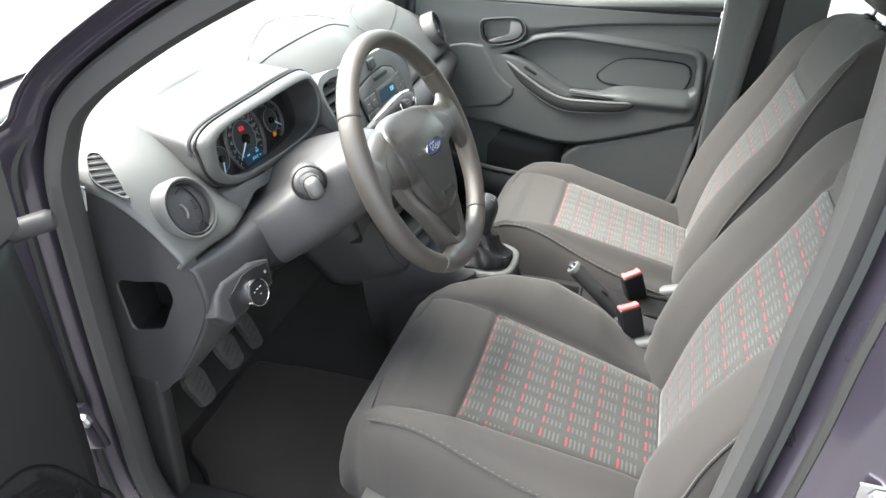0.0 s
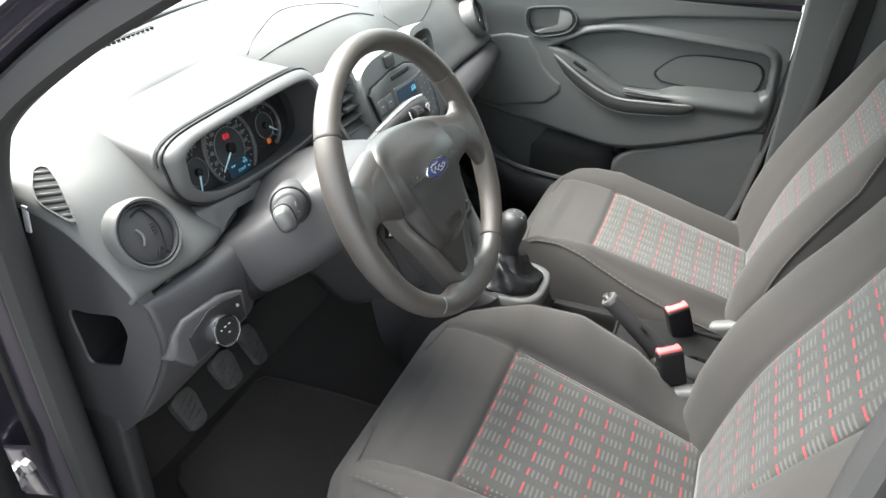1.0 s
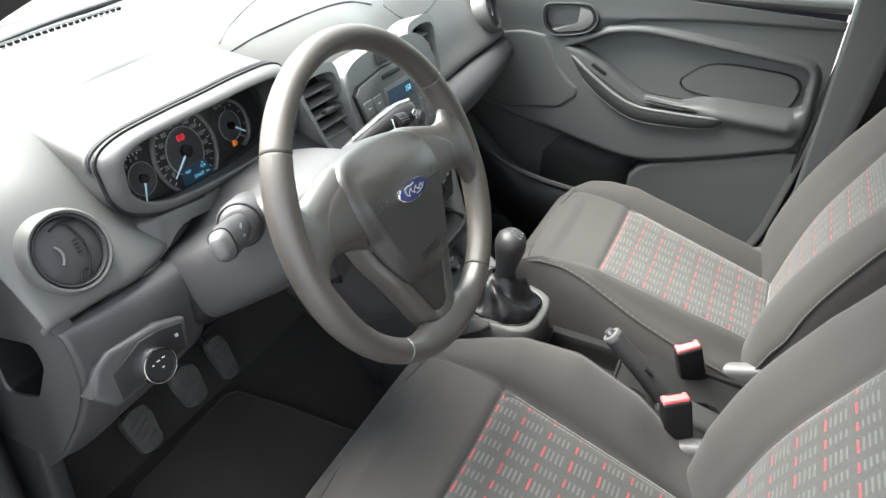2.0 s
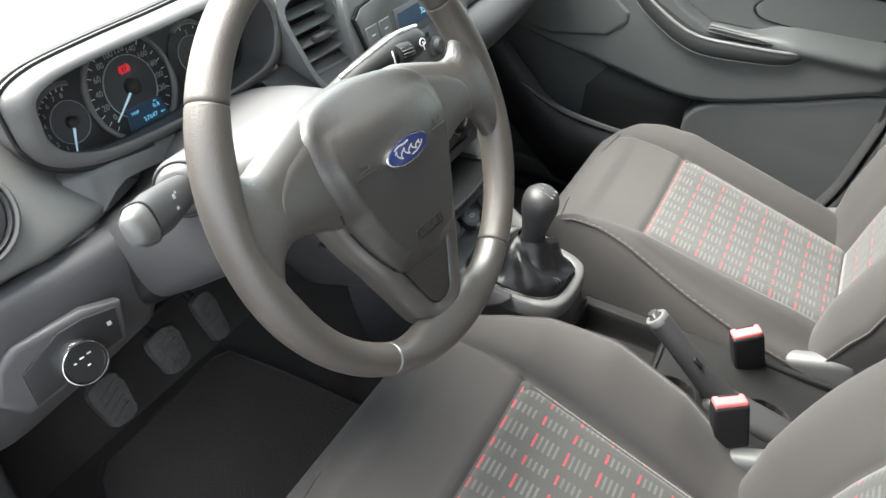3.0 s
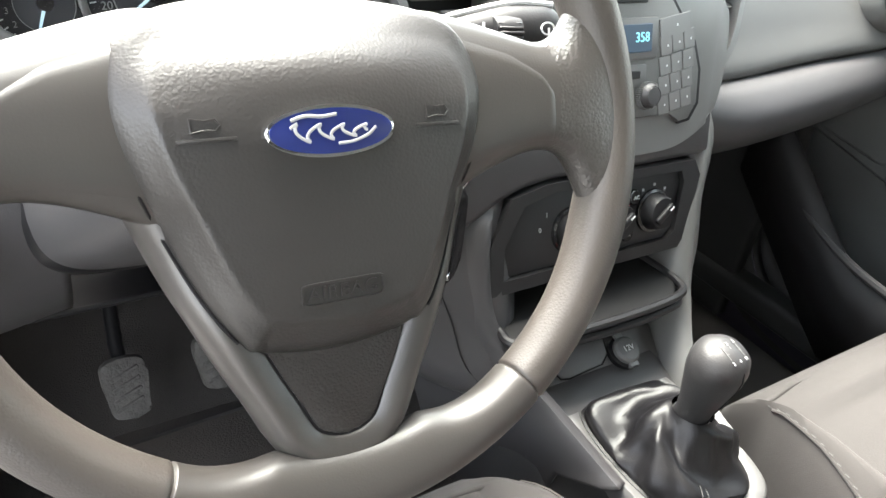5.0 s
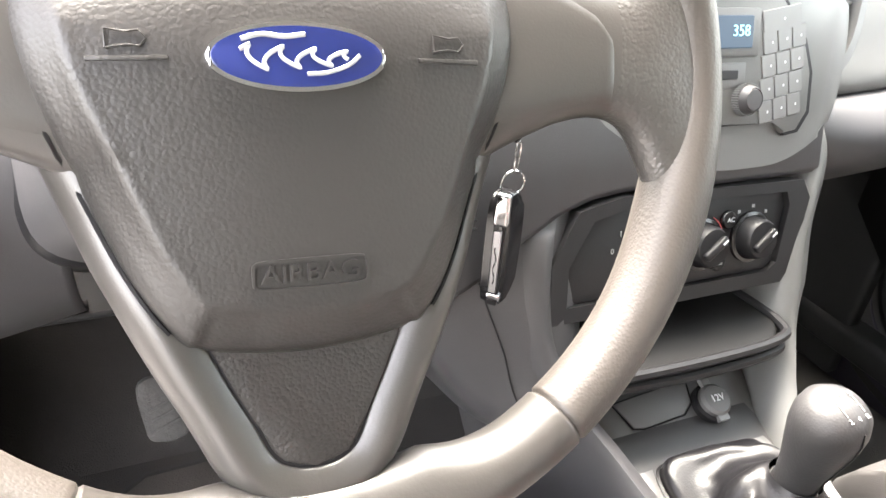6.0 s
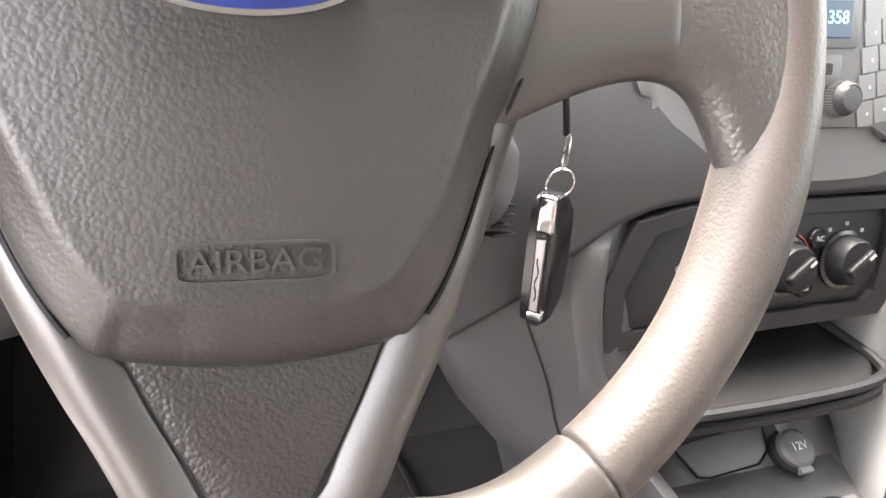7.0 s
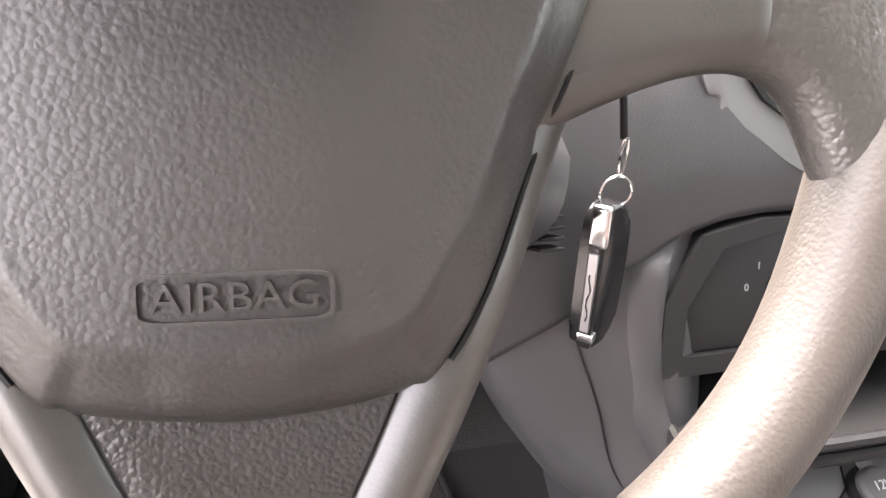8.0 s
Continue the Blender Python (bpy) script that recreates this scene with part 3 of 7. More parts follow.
# lower panels
LOWER_L = [(-0.634, [(0.262, 0.851), (0.247, 0.845), (0.238, 0.815), (0.238, 0.78), (0.252, 0.74), (0.280, 0.69), (0.325, 0.63), (0.40, 0.61)]),
           (-0.600, [(0.260, 0.850), (0.241, 0.843), (0.229, 0.812), (0.228, 0.775), (0.240, 0.735), (0.270, 0.685), (0.320, 0.628), (0.40, 0.61)]),
           (-0.540, [(0.258, 0.849), (0.236, 0.841), (0.222, 0.808), (0.222, 0.770), (0.236, 0.730), (0.268, 0.685), (0.320, 0.640), (0.40, 0.62)]),
           (-0.460, [(0.256, 0.848), (0.234, 0.840), (0.224, 0.806), (0.226, 0.768), (0.242, 0.728), (0.275, 0.690), (0.325, 0.655), (0.40, 0.63)])]
part("lower_panel", sheet(loft(LOWER_L, 26, 30)), LOWER, dash, thick=0.006, smooth=60)
KNEE = [(-0.464, [(0.275, 0.840), (0.258, 0.80), (0.255, 0.775), (0.268, 0.755), (0.31, 0.745), (0.42, 0.740)]),
        (-0.360, [(0.285, 0.842), (0.262, 0.79), (0.255, 0.745), (0.262, 0.722), (0.30, 0.705), (0.42, 0.700)]),
        (-0.300, [(0.275, 0.842), (0.255, 0.79), (0.250, 0.745), (0.258, 0.722), (0.29, 0.705), (0.40, 0.690)]),
        (-0.262, [(0.262, 0.842), (0.245, 0.800), (0.240, 0.765), (0.250, 0.740), (0.28, 0.720), (0.38, 0.700)]),
        (-0.240, [(0.258, 0.845), (0.226, 0.800), (0.205, 0.760), (0.200, 0.725), (0.222, 0.702), (0.33, 0.685)]),
        (-0.215, [(0.252, 0.845), (0.213, 0.790), (0.187, 0.735), (0.178, 0.690), (0.196, 0.655), (0.30, 0.635)]),
        (-0.170, [(0.245, 0.845), (0.203, 0.785), (0.173, 0.720), (0.158, 0.655), (0.162, 0.595), (0.27, 0.555)]),
        (-0.110, [(0.236, 0.845), (0.194, 0.785), (0.163, 0.720), (0.140, 0.655), (0.124, 0.580), (0.24, 0.520)]),
        (-0.085, [(0.236, 0.845), (0.200, 0.785), (0.172, 0.720), (0.150, 0.655), (0.136, 0.580), (0.24, 0.520)])]
part("knee_panel", sheet(loft(KNEE, 36, 26)), LOWER, dash, thick=0.006, smooth=60)


def knee_z(x, z):
    """The place on the knee panel at that x and height."""
    row = loft(KNEE, 38, 60)[int(round(np.interp(x, [-0.464, -0.085], [0, 37])))]
    return row[int(np.argmin(np.abs(row[:, 2] - z)))] + np.array((0, -0.0006, 0))


part("panel_seam", tube(spline([knee_z(x, z) for x, z in ((-0.180, 0.724), (-0.170, 0.694), (-0.158, 0.668), (-0.142, 0.628), (-0.130, 0.595))], 24), 0.0008, 6), BLACK, dash)
part("under_cover", crate(0.50, 0.30, 0.006, Matrix.Translation((-0.37, 0.46, 0.640)) @ Matrix.Rotation(radians(-6), 4, "X"), 0.002, 1), BLACK, dash, "black cover under the dashboard")
GLOVE = [(0.205, [(0.262, 0.825), (0.240, 0.815), (0.230, 0.785), (0.244, 0.745), (0.285, 0.712), (0.35, 0.685), (0.46, 0.62)]),
         (0.300, [(0.268, 0.826), (0.235, 0.818), (0.214, 0.79), (0.228, 0.752), (0.275, 0.720), (0.35, 0.692), (0.46, 0.63)]),
         (0.480, [(0.268, 0.838), (0.236, 0.832), (0.214, 0.805), (0.228, 0.768), (0.275, 0.735), (0.35, 0.702), (0.46, 0.64)]),
         (0.650, [(0.262, 0.850), (0.242, 0.843), (0.228, 0.82), (0.242, 0.786), (0.285, 0.75), (0.35, 0.712), (0.46, 0.65)])]
part("glovebox_lid", sheet(loft(GLOVE, 40, 30)), LOWER, dash, "grey glovebox lid", thick=0.006, smooth=60)


def pad_at(x, f):
    g = loft(STATIONS, 130, 44)
    i = int(round(np.interp(x, [-0.642, 0.655], [0, 129])))
    return g[i][int(round(f * 43))]


def pad_seam(points, r=0.0013):
    pts = spline([pad_at(x, f) for x, f in points], 30)
    return part("moulding_seam", tube(pts, r, 5), DASH_DARK, dash)


pad_seam([(-0.17, 0.33), (-0.10, 0.25), (0.03, 0.20), (0.16, 0.25), (0.21, 0.33)])
pad_seam([(-0.20, 0.40), (-0.10, 0.36), (0.03, 0.34), (0.15, 0.36), (0.22, 0.40)], 0.002)
pad_seam([(0.26, 0.42), (0.34, 0.30), (0.50, 0.20), (0.57, 0.22), (0.58, 0.30), (0.52, 0.42), (0.40, 0.50), (0.30, 0.52), (0.26, 0.42)])
pad_seam([(-0.43, 0.83), (-0.415, 0.90), (-0.40, 0.98)], 0.001)


def round_vent(at, normal, r=0.040):
    m = facing(at, normal)
    v = part("round_vent", lathe([(r * 1.17, -0.030), (r * 1.16, -0.006), (r * 1.12, 0.002), (r * 1.06, 0.005), (r * 1.00, 0.004), (r * 0.97, 0.000), (r * 0.96, -0.03)], 64, m), DASH, dash, "round grey air vent")
    part("vent_ring", lathe([(r * 0.955, -0.010), (r * 0.95, 0.003), (r * 0.93, 0.0045), (r * 0.90, 0.003), (r * 0.89, -0.012)], 64, m), DASH_DARK, v)
    part("vent_back", lathe([(r * 0.97, -0.012), (0, -0.014)], 40, m), BLACK, v)
    # shutter disc with two curved leaves and a thumb tab
    part("shutter", lathe([(r * 0.87, -0.006), (r * 0.86, -0.002), (r * 0.6, 0.001), (0, 0.002)], 56, m), LOWER, v)
    part("shutter_rib", tube([m @ Vector((r * (0.42 - 0.30 * k * k), r * 0.78 * k, 0.0022)) for k in np.linspace(-1, 1, 20)], 0.0013, 6), BLACK, v)
    part("shutter_rib", tube([m @ Vector((r * (-0.25 + 0.75 * k), r * (0.66 + 0.10 * math.sin(k * 3)), 0.0016)) for k in np.linspace(0, 1, 14)], 0.0011, 6), BLACK, v)
    part("shutter_rib", tube([m @ Vector((r * (-0.10 + 0.42 * k), r * (-0.56 - 0.30 * (2 * k - 1) ** 2), 0.0016)) for k in np.linspace(0, 1, 14)], 0.0011, 6), BLACK, v)
    part("thumb_tab", tube([m @ Vector((-r * 0.34 + 0.12 * r * (1 - k * k), r * 0.26 * k, 0.0028)) for k in np.linspace(-1, 1, 10)], 0.0016, 8), SATIN, v)
    for k in range(4):
        part("grip_bar", crate(0.006, 0.0012, 0.0016, m @ Matrix.Translation((r * 0.22, (k - 1) * 0.0042, 0.0022)), 0.0004, 1), BLACK, v)
    return v


round_vent((-0.580, 0.278, 0.912), (-0.10, -0.84, 0.46), 0.040)
round_vent((0.605, 0.276, 0.918), (0.10, -0.86, 0.42), 0.041)

# demister grille at the left corner
gm = facing((-0.6155, 0.3770, 0.9642), (-0.359, -0.336, 0.87), up=(-0.111, 0.942, 0.318))
GR = [(0.0224, 0.0301), (0.0250, 0.0250), (0.0239, 0.0178), (0.0107, -0.0049), (-0.0165, -0.0420), (-0.0195, -0.0440), (-0.0222, -0.0368), (-0.0187, -0.0047), (-0.0081, 0.0138), (0.0101, 0.0285), (0.0170, 0.0318)]
grille = part("demister_grille", ring_prism(rounded(swell(GR, 1.10), 60), rounded(GR, 60), -0.010, 0.0022, gm), DASH, dash, "leaf-shaped demister grille", smooth=50)
part("grille_well", prism(rounded(swell(GR, 1.02), 60), -0.012, 0.0002, gm), BLACK, grille)
# slats run across the leaf at a slant
sd, sn = np.array((0.618, -0.786)), np.array((0.786, 0.618))
leaf = np.array(rounded(GR, 120))
for k in range(7):
    v = 0.0285 - 0.0108 * k
    side = leaf @ sn - v
    ends = [leaf[i] + (leaf[i - 1] - leaf[i]) * side[i] / (side[i] - side[i - 1]) for i in range(120) if side[i] * side[i - 1] < 0]
    along = sorted(float(e @ sd) for e in ends)
    if len(along) < 2:
        continue
    c = sd * (along[0] + along[-1]) / 2 + sn * v
    part("slat", crate(along[-1] - along[0], 0.0034, 0.004, gm @ Matrix.Translation((c[0], c[1], 0.0006)) @ Matrix.Rotation(math.atan2(sd[1], sd[0]), 4, "Z") @ Matrix.Rotation(radians(28), 4, "X"), 0.0008, 1), DASH, grille)

# ---- instrument cluster ----
HOOD = [(-0.151, 0.030), (-0.147, 0.054), (-0.115, 0.068), (-0.05, 0.074), (0.01, 0.077), (0.08, 0.081), (0.140, 0.080), (0.161, 0.064), (0.168, 0.024), (0.157, -0.010), (0.132, -0.026), (0.08, -0.034), (0.02, -0.037), (-0.05, -0.037), (-0.10, -0.031), (-0.134, -0.016), (-0.149, 0.005)]
cm = facing((-0.352, 0.278, 0.9275), (0.0, -0.955, 0.297))
hood_o = rounded(HOOD, 80)


def lip(p, w):
    """From the outer seam (w 0) to the edge of the opening (w 1)."""
    x, y = p
    return (x + ((0.006 + (x - 0.006) * 0.86) - x) * w, y + ((0.012 + (y - 0.012) * 0.76) - y) * w)


rows = []
for w, dz in ((-0.02, -0.11), (-0.02, -0.004), (0.0, 0.002), (0.16, 0.010), (0.40, 0.017), (0.70, 0.022), (0.90, 0.022), (1.0, 0.017), (1.03, 0.004), (1.05, -0.036)):
    row = []
    for p in hood_o:
        x, y = lip(p, w)
        seam_z = -0.020 + 0.114 * (p[0] + 0.15)
        brow = max(0.0, min(1.0, (p[1] + 0.03) / 0.08))
        z = seam_z + dz * (0.35 + 0.65 * brow) if dz > -0.03 else dz
        if dz < -0.1:
            y += 0.048 * brow
        row.append(cm @ Vector((x, y, z)))
    rows.append(row)
hood = part("cluster_hood", sheet(rows[:8], closed_v=True), HOOD_SHADED, dash, "grey instrument cluster hood", smooth=60)
under = [k for k, p in enumerate(hood_o) if p[0] > -0.02 and p[1] < 0.0]
seam_o = hood_o[max(under) + 1:] + hood_o[:min(under)]
part("hood_seam", tube([cm @ Vector((*lip(p, -0.025), -0.019 + 0.114 * (p[0] + 0.15))) for p in seam_o], 0.0026, 6), BLACK, hood)
part("hood_valley", tube([cm @ Vector((*lip(p, -0.075), -0.030 + 0.114 * (p[0] + 0.15))) for p in hood_o[2:38]], 0.0045, 8), DASH_DARK, hood)
part("cluster_bezel", sheet(rows[7:], closed_v=True), DASH_DARK, hood, "dark inner bezel")
part("dial_plate", prism([lip(p, 1.02) for p in hood_o], -0.040, -0.036, cm), DIAL, hood)


def dial(cx, cy, r, r_in, ring, arc, ticks, angle, marks, size):
    d = part("gauge", lathe([(r, -0.036), (r, -0.034), (0, -0.034)], 56, cm @ Matrix.Translation((cx, cy, 0))), DIAL, hood)
    a = np.radians(np.linspace(arc[0], arc[1], 60))
    path = [cm @ Vector((cx + ring * math.cos(t), cy + ring * math.sin(t), -0.031)) for t in a]
    part("gauge_ring", tube(path, 0.0034, 10, flat=0.7), SATIN, d)
    part("inner_disc", lathe([(r_in, -0.0335), (r_in, -0.0325), (0, -0.0325)], 48, cm @ Matrix.Translation((cx, cy, 0))), DIAL_INNER, d)
    part("inner_ring", lathe([(r_in * 1.01, -0.033), (r_in * 1.01, -0.0315), (r_in * 0.985, -0.0315), (r_in * 0.985, -0.033)], 48, cm @ Matrix.Translation((cx, cy, 0))), PALE, d)
    for k in range(ticks):
        t = math.radians(arc[1] + (arc[0] - arc[1]) * (k + 0.6) / (ticks + 0.2))
        m = cm @ Matrix.Translation((cx + (r * 0.90) * math.cos(t), cy + (r * 0.90) * math.sin(t), -0.0332)) @ Matrix.Rotation(t, 4, "Z")
        part("tick", crate(r * 0.09, 0.0009, 0.0005, m, 0), WHITE, d)
    for text, ang in marks:
        t = math.radians(ang)
        words(text, size, cm @ Matrix.Translation((cx + r * 0.73 * math.cos(t), cy + r * 0.73 * math.sin(t), -0.0333)), PALE, d)
    t = math.radians(angle)
    nm = cm @ Matrix.Translation((cx, cy, -0.029)) @ Matrix.Rotation(t, 4, "Z")
    part("needle", prism([(0.004, -0.0012), (r * 0.82, -0.0005), (r * 0.82, 0.0005), (0.004, 0.0012)], 0, 0.0012, nm), NEEDLE, d)
    part("needle_hub", lathe([(r * 0.17, -0.033), (r * 0.16, -0.027), (0, -0.0262)], 28, cm @ Matrix.Translation((cx, cy, 0))), GLOSS, d)
    return d


dial(-0.012, 0.015, 0.050, 0.031, 0.052, (-52, 232), 23, 217,
             [("0", 214), ("20", 194), ("40", 172), ("60", 150), ("80", 128), ("100", 106), ("120", 84), ("140", 62), ("160", 40), ("180", 18), ("200", -2), ("220", -23)], 0.0085)
dial(-0.088, 0.009, 0.034, 0.020, 0.0355, (70, 262), 17, 250,
           [("1", 236), ("2", 213), ("3", 190), ("4", 168), ("5", 146), ("6", 124), ("7", 102), ("8", 82)], 0.0062)
fuel = dial(0.077, 0.018, 0.032, 0.020, 0.034, (-70, 120), 5, -36, [("0", -50), ("1", 84)], 0.007)
lm = cm @ Matrix.Translation((-0.010, -0.0135, -0.0320)) @ Matrix.Diagonal((0.84, 0.72, 1, 1))
lcd = part("lcd_panel", prism([(-0.028, -0.016), (0.034, -0.016), (0.028, 0.013), (-0.024, 0.013)], 0, 0.0015, lm), LCD, hood, "blue-lit trip computer display")
for text, x, y, s in (("TRIP", -0.014, 0.005, 0.006), ("km", 0.019, 0.0095, 0.0042), ("0.8", 0.0185, 0.003, 0.0085), ("37647", 0.005, -0.0085, 0.0088), ("km", 0.0245, -0.0088, 0.005)):
    words(text, s, lm @ Matrix.Translation((x, y, 0.0017)), LCD_TEXT, lcd)
bl = cm @ Matrix.Translation((-0.012, 0.033, -0.032)) @ Matrix.Diagonal((1.1, 0.9, 1, 1))
lamp = part("brake_lamp", lathe([(0.0042, 0.0), (0.0042, 0.0010), (0.0032, 0.0010), (0.0032, 0.0)], 28, bl), RED_LAMP, hood, "lit red brake warning lamp")
for sd in (-1, 1):
    part("lamp_arc", tube([bl @ Vector((sd * 0.0056 * math.cos(t), 0.0056 * math.sin(t), 0.0006)) for t in np.linspace(-0.9, 0.9, 8)], 0.0006, 5), RED_LAMP, lamp)
part("lamp_mark", crate(0.0010, 0.0045, 0.0008, bl @ Matrix.Translation((0, 0, 0.0006)), 0, 1), RED_LAMP, lamp)
part("fuel_lamp", crate(0.0065, 0.0075, 0.001, cm @ Matrix.Translation((0.074, -0.006, -0.0325)), 0.0008, 1), AMBER, hood, "lit amber fuel warning lamp")
part("fuel_lamp_spout", crate(0.0014, 0.006, 0.001, cm @ Matrix.Translation((0.0795, -0.006, -0.0325)), 0.0004, 1), AMBER, hood)
lens = part("cluster_lens", prism([lip(p, 1.0) for p in hood_o], -0.0225, -0.0215, cm), LENS, hood)
lens.visible_shadow = False

# apron between the instruments and the column, arched over the column
apron = []
for x in np.concatenate([np.linspace(-0.480, -0.440, 14), np.linspace(-0.434, -0.210, 24)]):
    z = float(np.interp(x, [-0.480, -0.460, -0.453, -0.445, -0.431, -0.409, -0.349, -0.280, -0.210], [0.846, 0.850, 0.858, 0.868, 0.8750, 0.8725, 0.8680, 0.8640, 0.8620]))
    back = float(np.interp(x, [-0.480, -0.462, -0.440], [0.020, 0.006, 0.0]))
    apron.append([(x, y + back, zz) for y, zz in ((0.288, 0.8925), (0.276, 0.8915), (0.270, 0.888), (0.266, z + 0.007), (0.264, z + 0.002), (0.267, z), (0.295, z + 0.004))])
part("apron", sheet(apron), HOOD_SHADED, dash, "grey panel under the instruments", smooth=60)

# ---- light switch pod ----
pm = facing((-0.5677, 0.2085, 0.7805), (-0.16, -0.93, 0.33))
POD = [(-0.060, 0.027), (-0.073, 0.000), (-0.052, -0.024), (0.048, -0.009), (0.056, 0.028), (0.022, 0.039), (-0.040, 0.038)]
pod = part("switch_pod", prism(POD, -0.040, 0.004, pm, 0.007, 4), LOWER, dash, "raised light switch pod", smooth=50)
part("switch_plate", prism([(-0.044, 0.014), (-0.045, -0.0180), (0.042, -0.0035), (0.047, 0.0265), (0.018, 0.032), (-0.006, 0.0315)], 0.003, 0.0065, pm, 0.002, 2), STACK_DARK, pod)
sm = pm @ Matrix.Translation((0.0, 0.0, 0.006))
sw = part("light_switch", lathe([(0.0212, 0), (0.0212, 0.008), (0.0200, 0.0135), (0.0190, 0.0138), (0.0180, 0.0115)], 56, sm), CHROME, pod, "chrome-ringed rotary light switch")
part("switch_face", lathe([(0.0185, 0.004), (0.0185, 0.0110), (0.0165, 0.0128), (0, 0.0132)], 48, sm), STACK_DARK, sw)
for x, y, w in ((-0.008, 0.004, 0.0025), (-0.001, 0.006, 0.004), (0.006, 0.007, 0.004), (0.002, -0.003, 0.003)):
    part("switch_mark", crate(w, 0.0014, 0.0006, sm @ Matrix.Translation((x, y, 0.0131)), 0.0002, 1), WHITE, sw)
part("switch_mark", crate(0.004, 0.004, 0.0006, pm @ Matrix.Translation((0.036, 0.016, 0.0068)), 0.0002, 1), PALE, pod)

# ---- centre stack: vents, radio, heater controls, tray ----
TILT_N = (0.0, -0.955, 0.297)


def stack_at(x, z, out=0.0):
    """A pose on the stack's sloping face."""
    p = Vector((x, 0.165 + 0.31 * (z - 0.73), z)) + Vector(TILT_N) * out
    return facing(p, TILT_N)


bezel_m = stack_at(0.020, 0.860)
BEZEL = [(-0.122, 0.095), (-0.122, 0.030), (-0.113, -0.003), (-0.098, -0.0155), (-0.075, -0.031), (-0.05, -0.048), (-0.015, -0.0625), (0.03, -0.068), (0.066, -0.0690), (0.105, -0.0665), (0.141, -0.053), (0.164, -0.033), (0.177, 0.02), (0.172, 0.080), (0.13, 0.120), (0.05, 0.130), (-0.05, 0.130), (-0.105, 0.118)]
stack = part("centre_bezel", prism(rounded(BEZEL, 90), -0.05, -0.002, bezel_m, 0.006, 4), SATIN, dash, "satin grey centre console surround", smooth=50)
FACE = [(-0.120, 0.072), (-0.105, 0.082), (-0.03, 0.090), (0.03, 0.090), (0.072, 0.078), (0.108, 0.034), (0.118, 0.006), (0.118, -0.028), (0.106, -0.044), (0.090, -0.046), (0.078, -0.034), (-0.050, -0.034), (-0.085, -0.012), (-0.104, 0.012), (-0.112, 0.04)]
bezel_face, bezel_m = bezel_m, bezel_m @ Matrix.Translation((0.011, 0.006, 0))
radio = part("radio_face", prism(FACE, -0.004, 0.003, bezel_m, 0.002, 2), DASH, stack, "grey car radio with keypad", smooth=30)
part("radio_gap", prism(swell(FACE, 1.035, (0, 0.02)), -0.006, 0.0016, bezel_m), BLACK, stack)
part("cd_slot", crate(0.075, 0.008, 0.004, bezel_m @ Matrix.Translation((0.0, 0.078, 0.0025)), 0.0015, 2), BLACK, radio)
part("display_frame", crate(0.094, 0.040, 0.006, bezel_m @ Matrix.Translation((0.006, 0.041, 0.0022)), 0.003, 2), CONSOLE, radio)
disp = part("display", crate(0.080, 0.027, 0.004, bezel_m @ Matrix.Translation((0.004, 0.0415, 0.0040)), 0.001, 1), LCD, radio, "lit radio display")
words("358", 0.013, bezel_m @ Matrix.Translation((0.030, 0.042, 0.0062)), LCD_TEXT, disp)
part("usb_frame", crate(0.040, 0.022, 0.004, bezel_m @ Matrix.Translation((0.020, 0.006, 0.0022)), 0.002, 2), CONSOLE, radio)
part("usb_slot", crate(0.022, 0.008, 0.004, bezel_m @ Matrix.Translation((0.020, 0.007, 0.0030)), 0.0008, 1), BLACK, radio)
knob = part("radio_knob", lathe([(0.0135, 0.002), (0.0130, 0.008), (0.0112, 0.013), (0.0098, 0.015), (0.0092, 0.0142), (0.0085, 0.0155), (0, 0.016)], 40, bezel_m @ Matrix.Translation((0.040, -0.014, 0))), LOWER, radio, "ribbed grey volume knob")
for k in range(40):
    t = 2 * math.pi * k / 40
    part("knob_rib", crate(0.0012, 0.0012, 0.008, bezel_m @ Matrix.Translation((0.040 + 0.0133 * math.cos(t), -0.014 + 0.0133 * math.sin(t), 0.006)), 0, 1), SATIN, knob)
for r in range(5):
    for c in range(3):
        if r == 0 and c:
            continue
        w = 0.015
        x, y = 0.066 + c * 0.0165 + (0.0 if r else 0.012), 0.052 - r * 0.0195 + c * 0.0028
        key = part("key", crate(w + 0.0008 if r else 0.044, 0.0187, 0.0016, bezel_m @ Matrix.Translation((x, y, 0.0034)) @ Matrix.Rotation(radians(9), 4, "Z"), 0.0005, 1), SATIN, radio)
        part("key_mark", crate(0.0016, 0.0022, 0.0003, bezel_m @ Matrix.Translation((x + 0.002, y, 0.0043)), 0, 1), WHITE, key)
for k in range(4):
    x, y = -0.095 + (k % 2) * 0.030, 0.045 - (k // 2) * 0.03
    key = part("key", crate(0.026, 0.024, 0.003, bezel_m @ Matrix.Translation((x, y, 0.0032)), 0.001, 1), SATIN, radio)
    part("key_mark", crate(0.008, 0.0016, 0.0004, bezel_m @ Matrix.Translation((x, y, 0.0048)), 0, 1), WHITE, key)
part("hazard_button", crate(0.030, 0.022, 0.010, bezel_m @ Matrix.Translation((-0.02, 0.108, 0.0)), 0.004, 3), DASH_DARK, stack, "hazard light button")


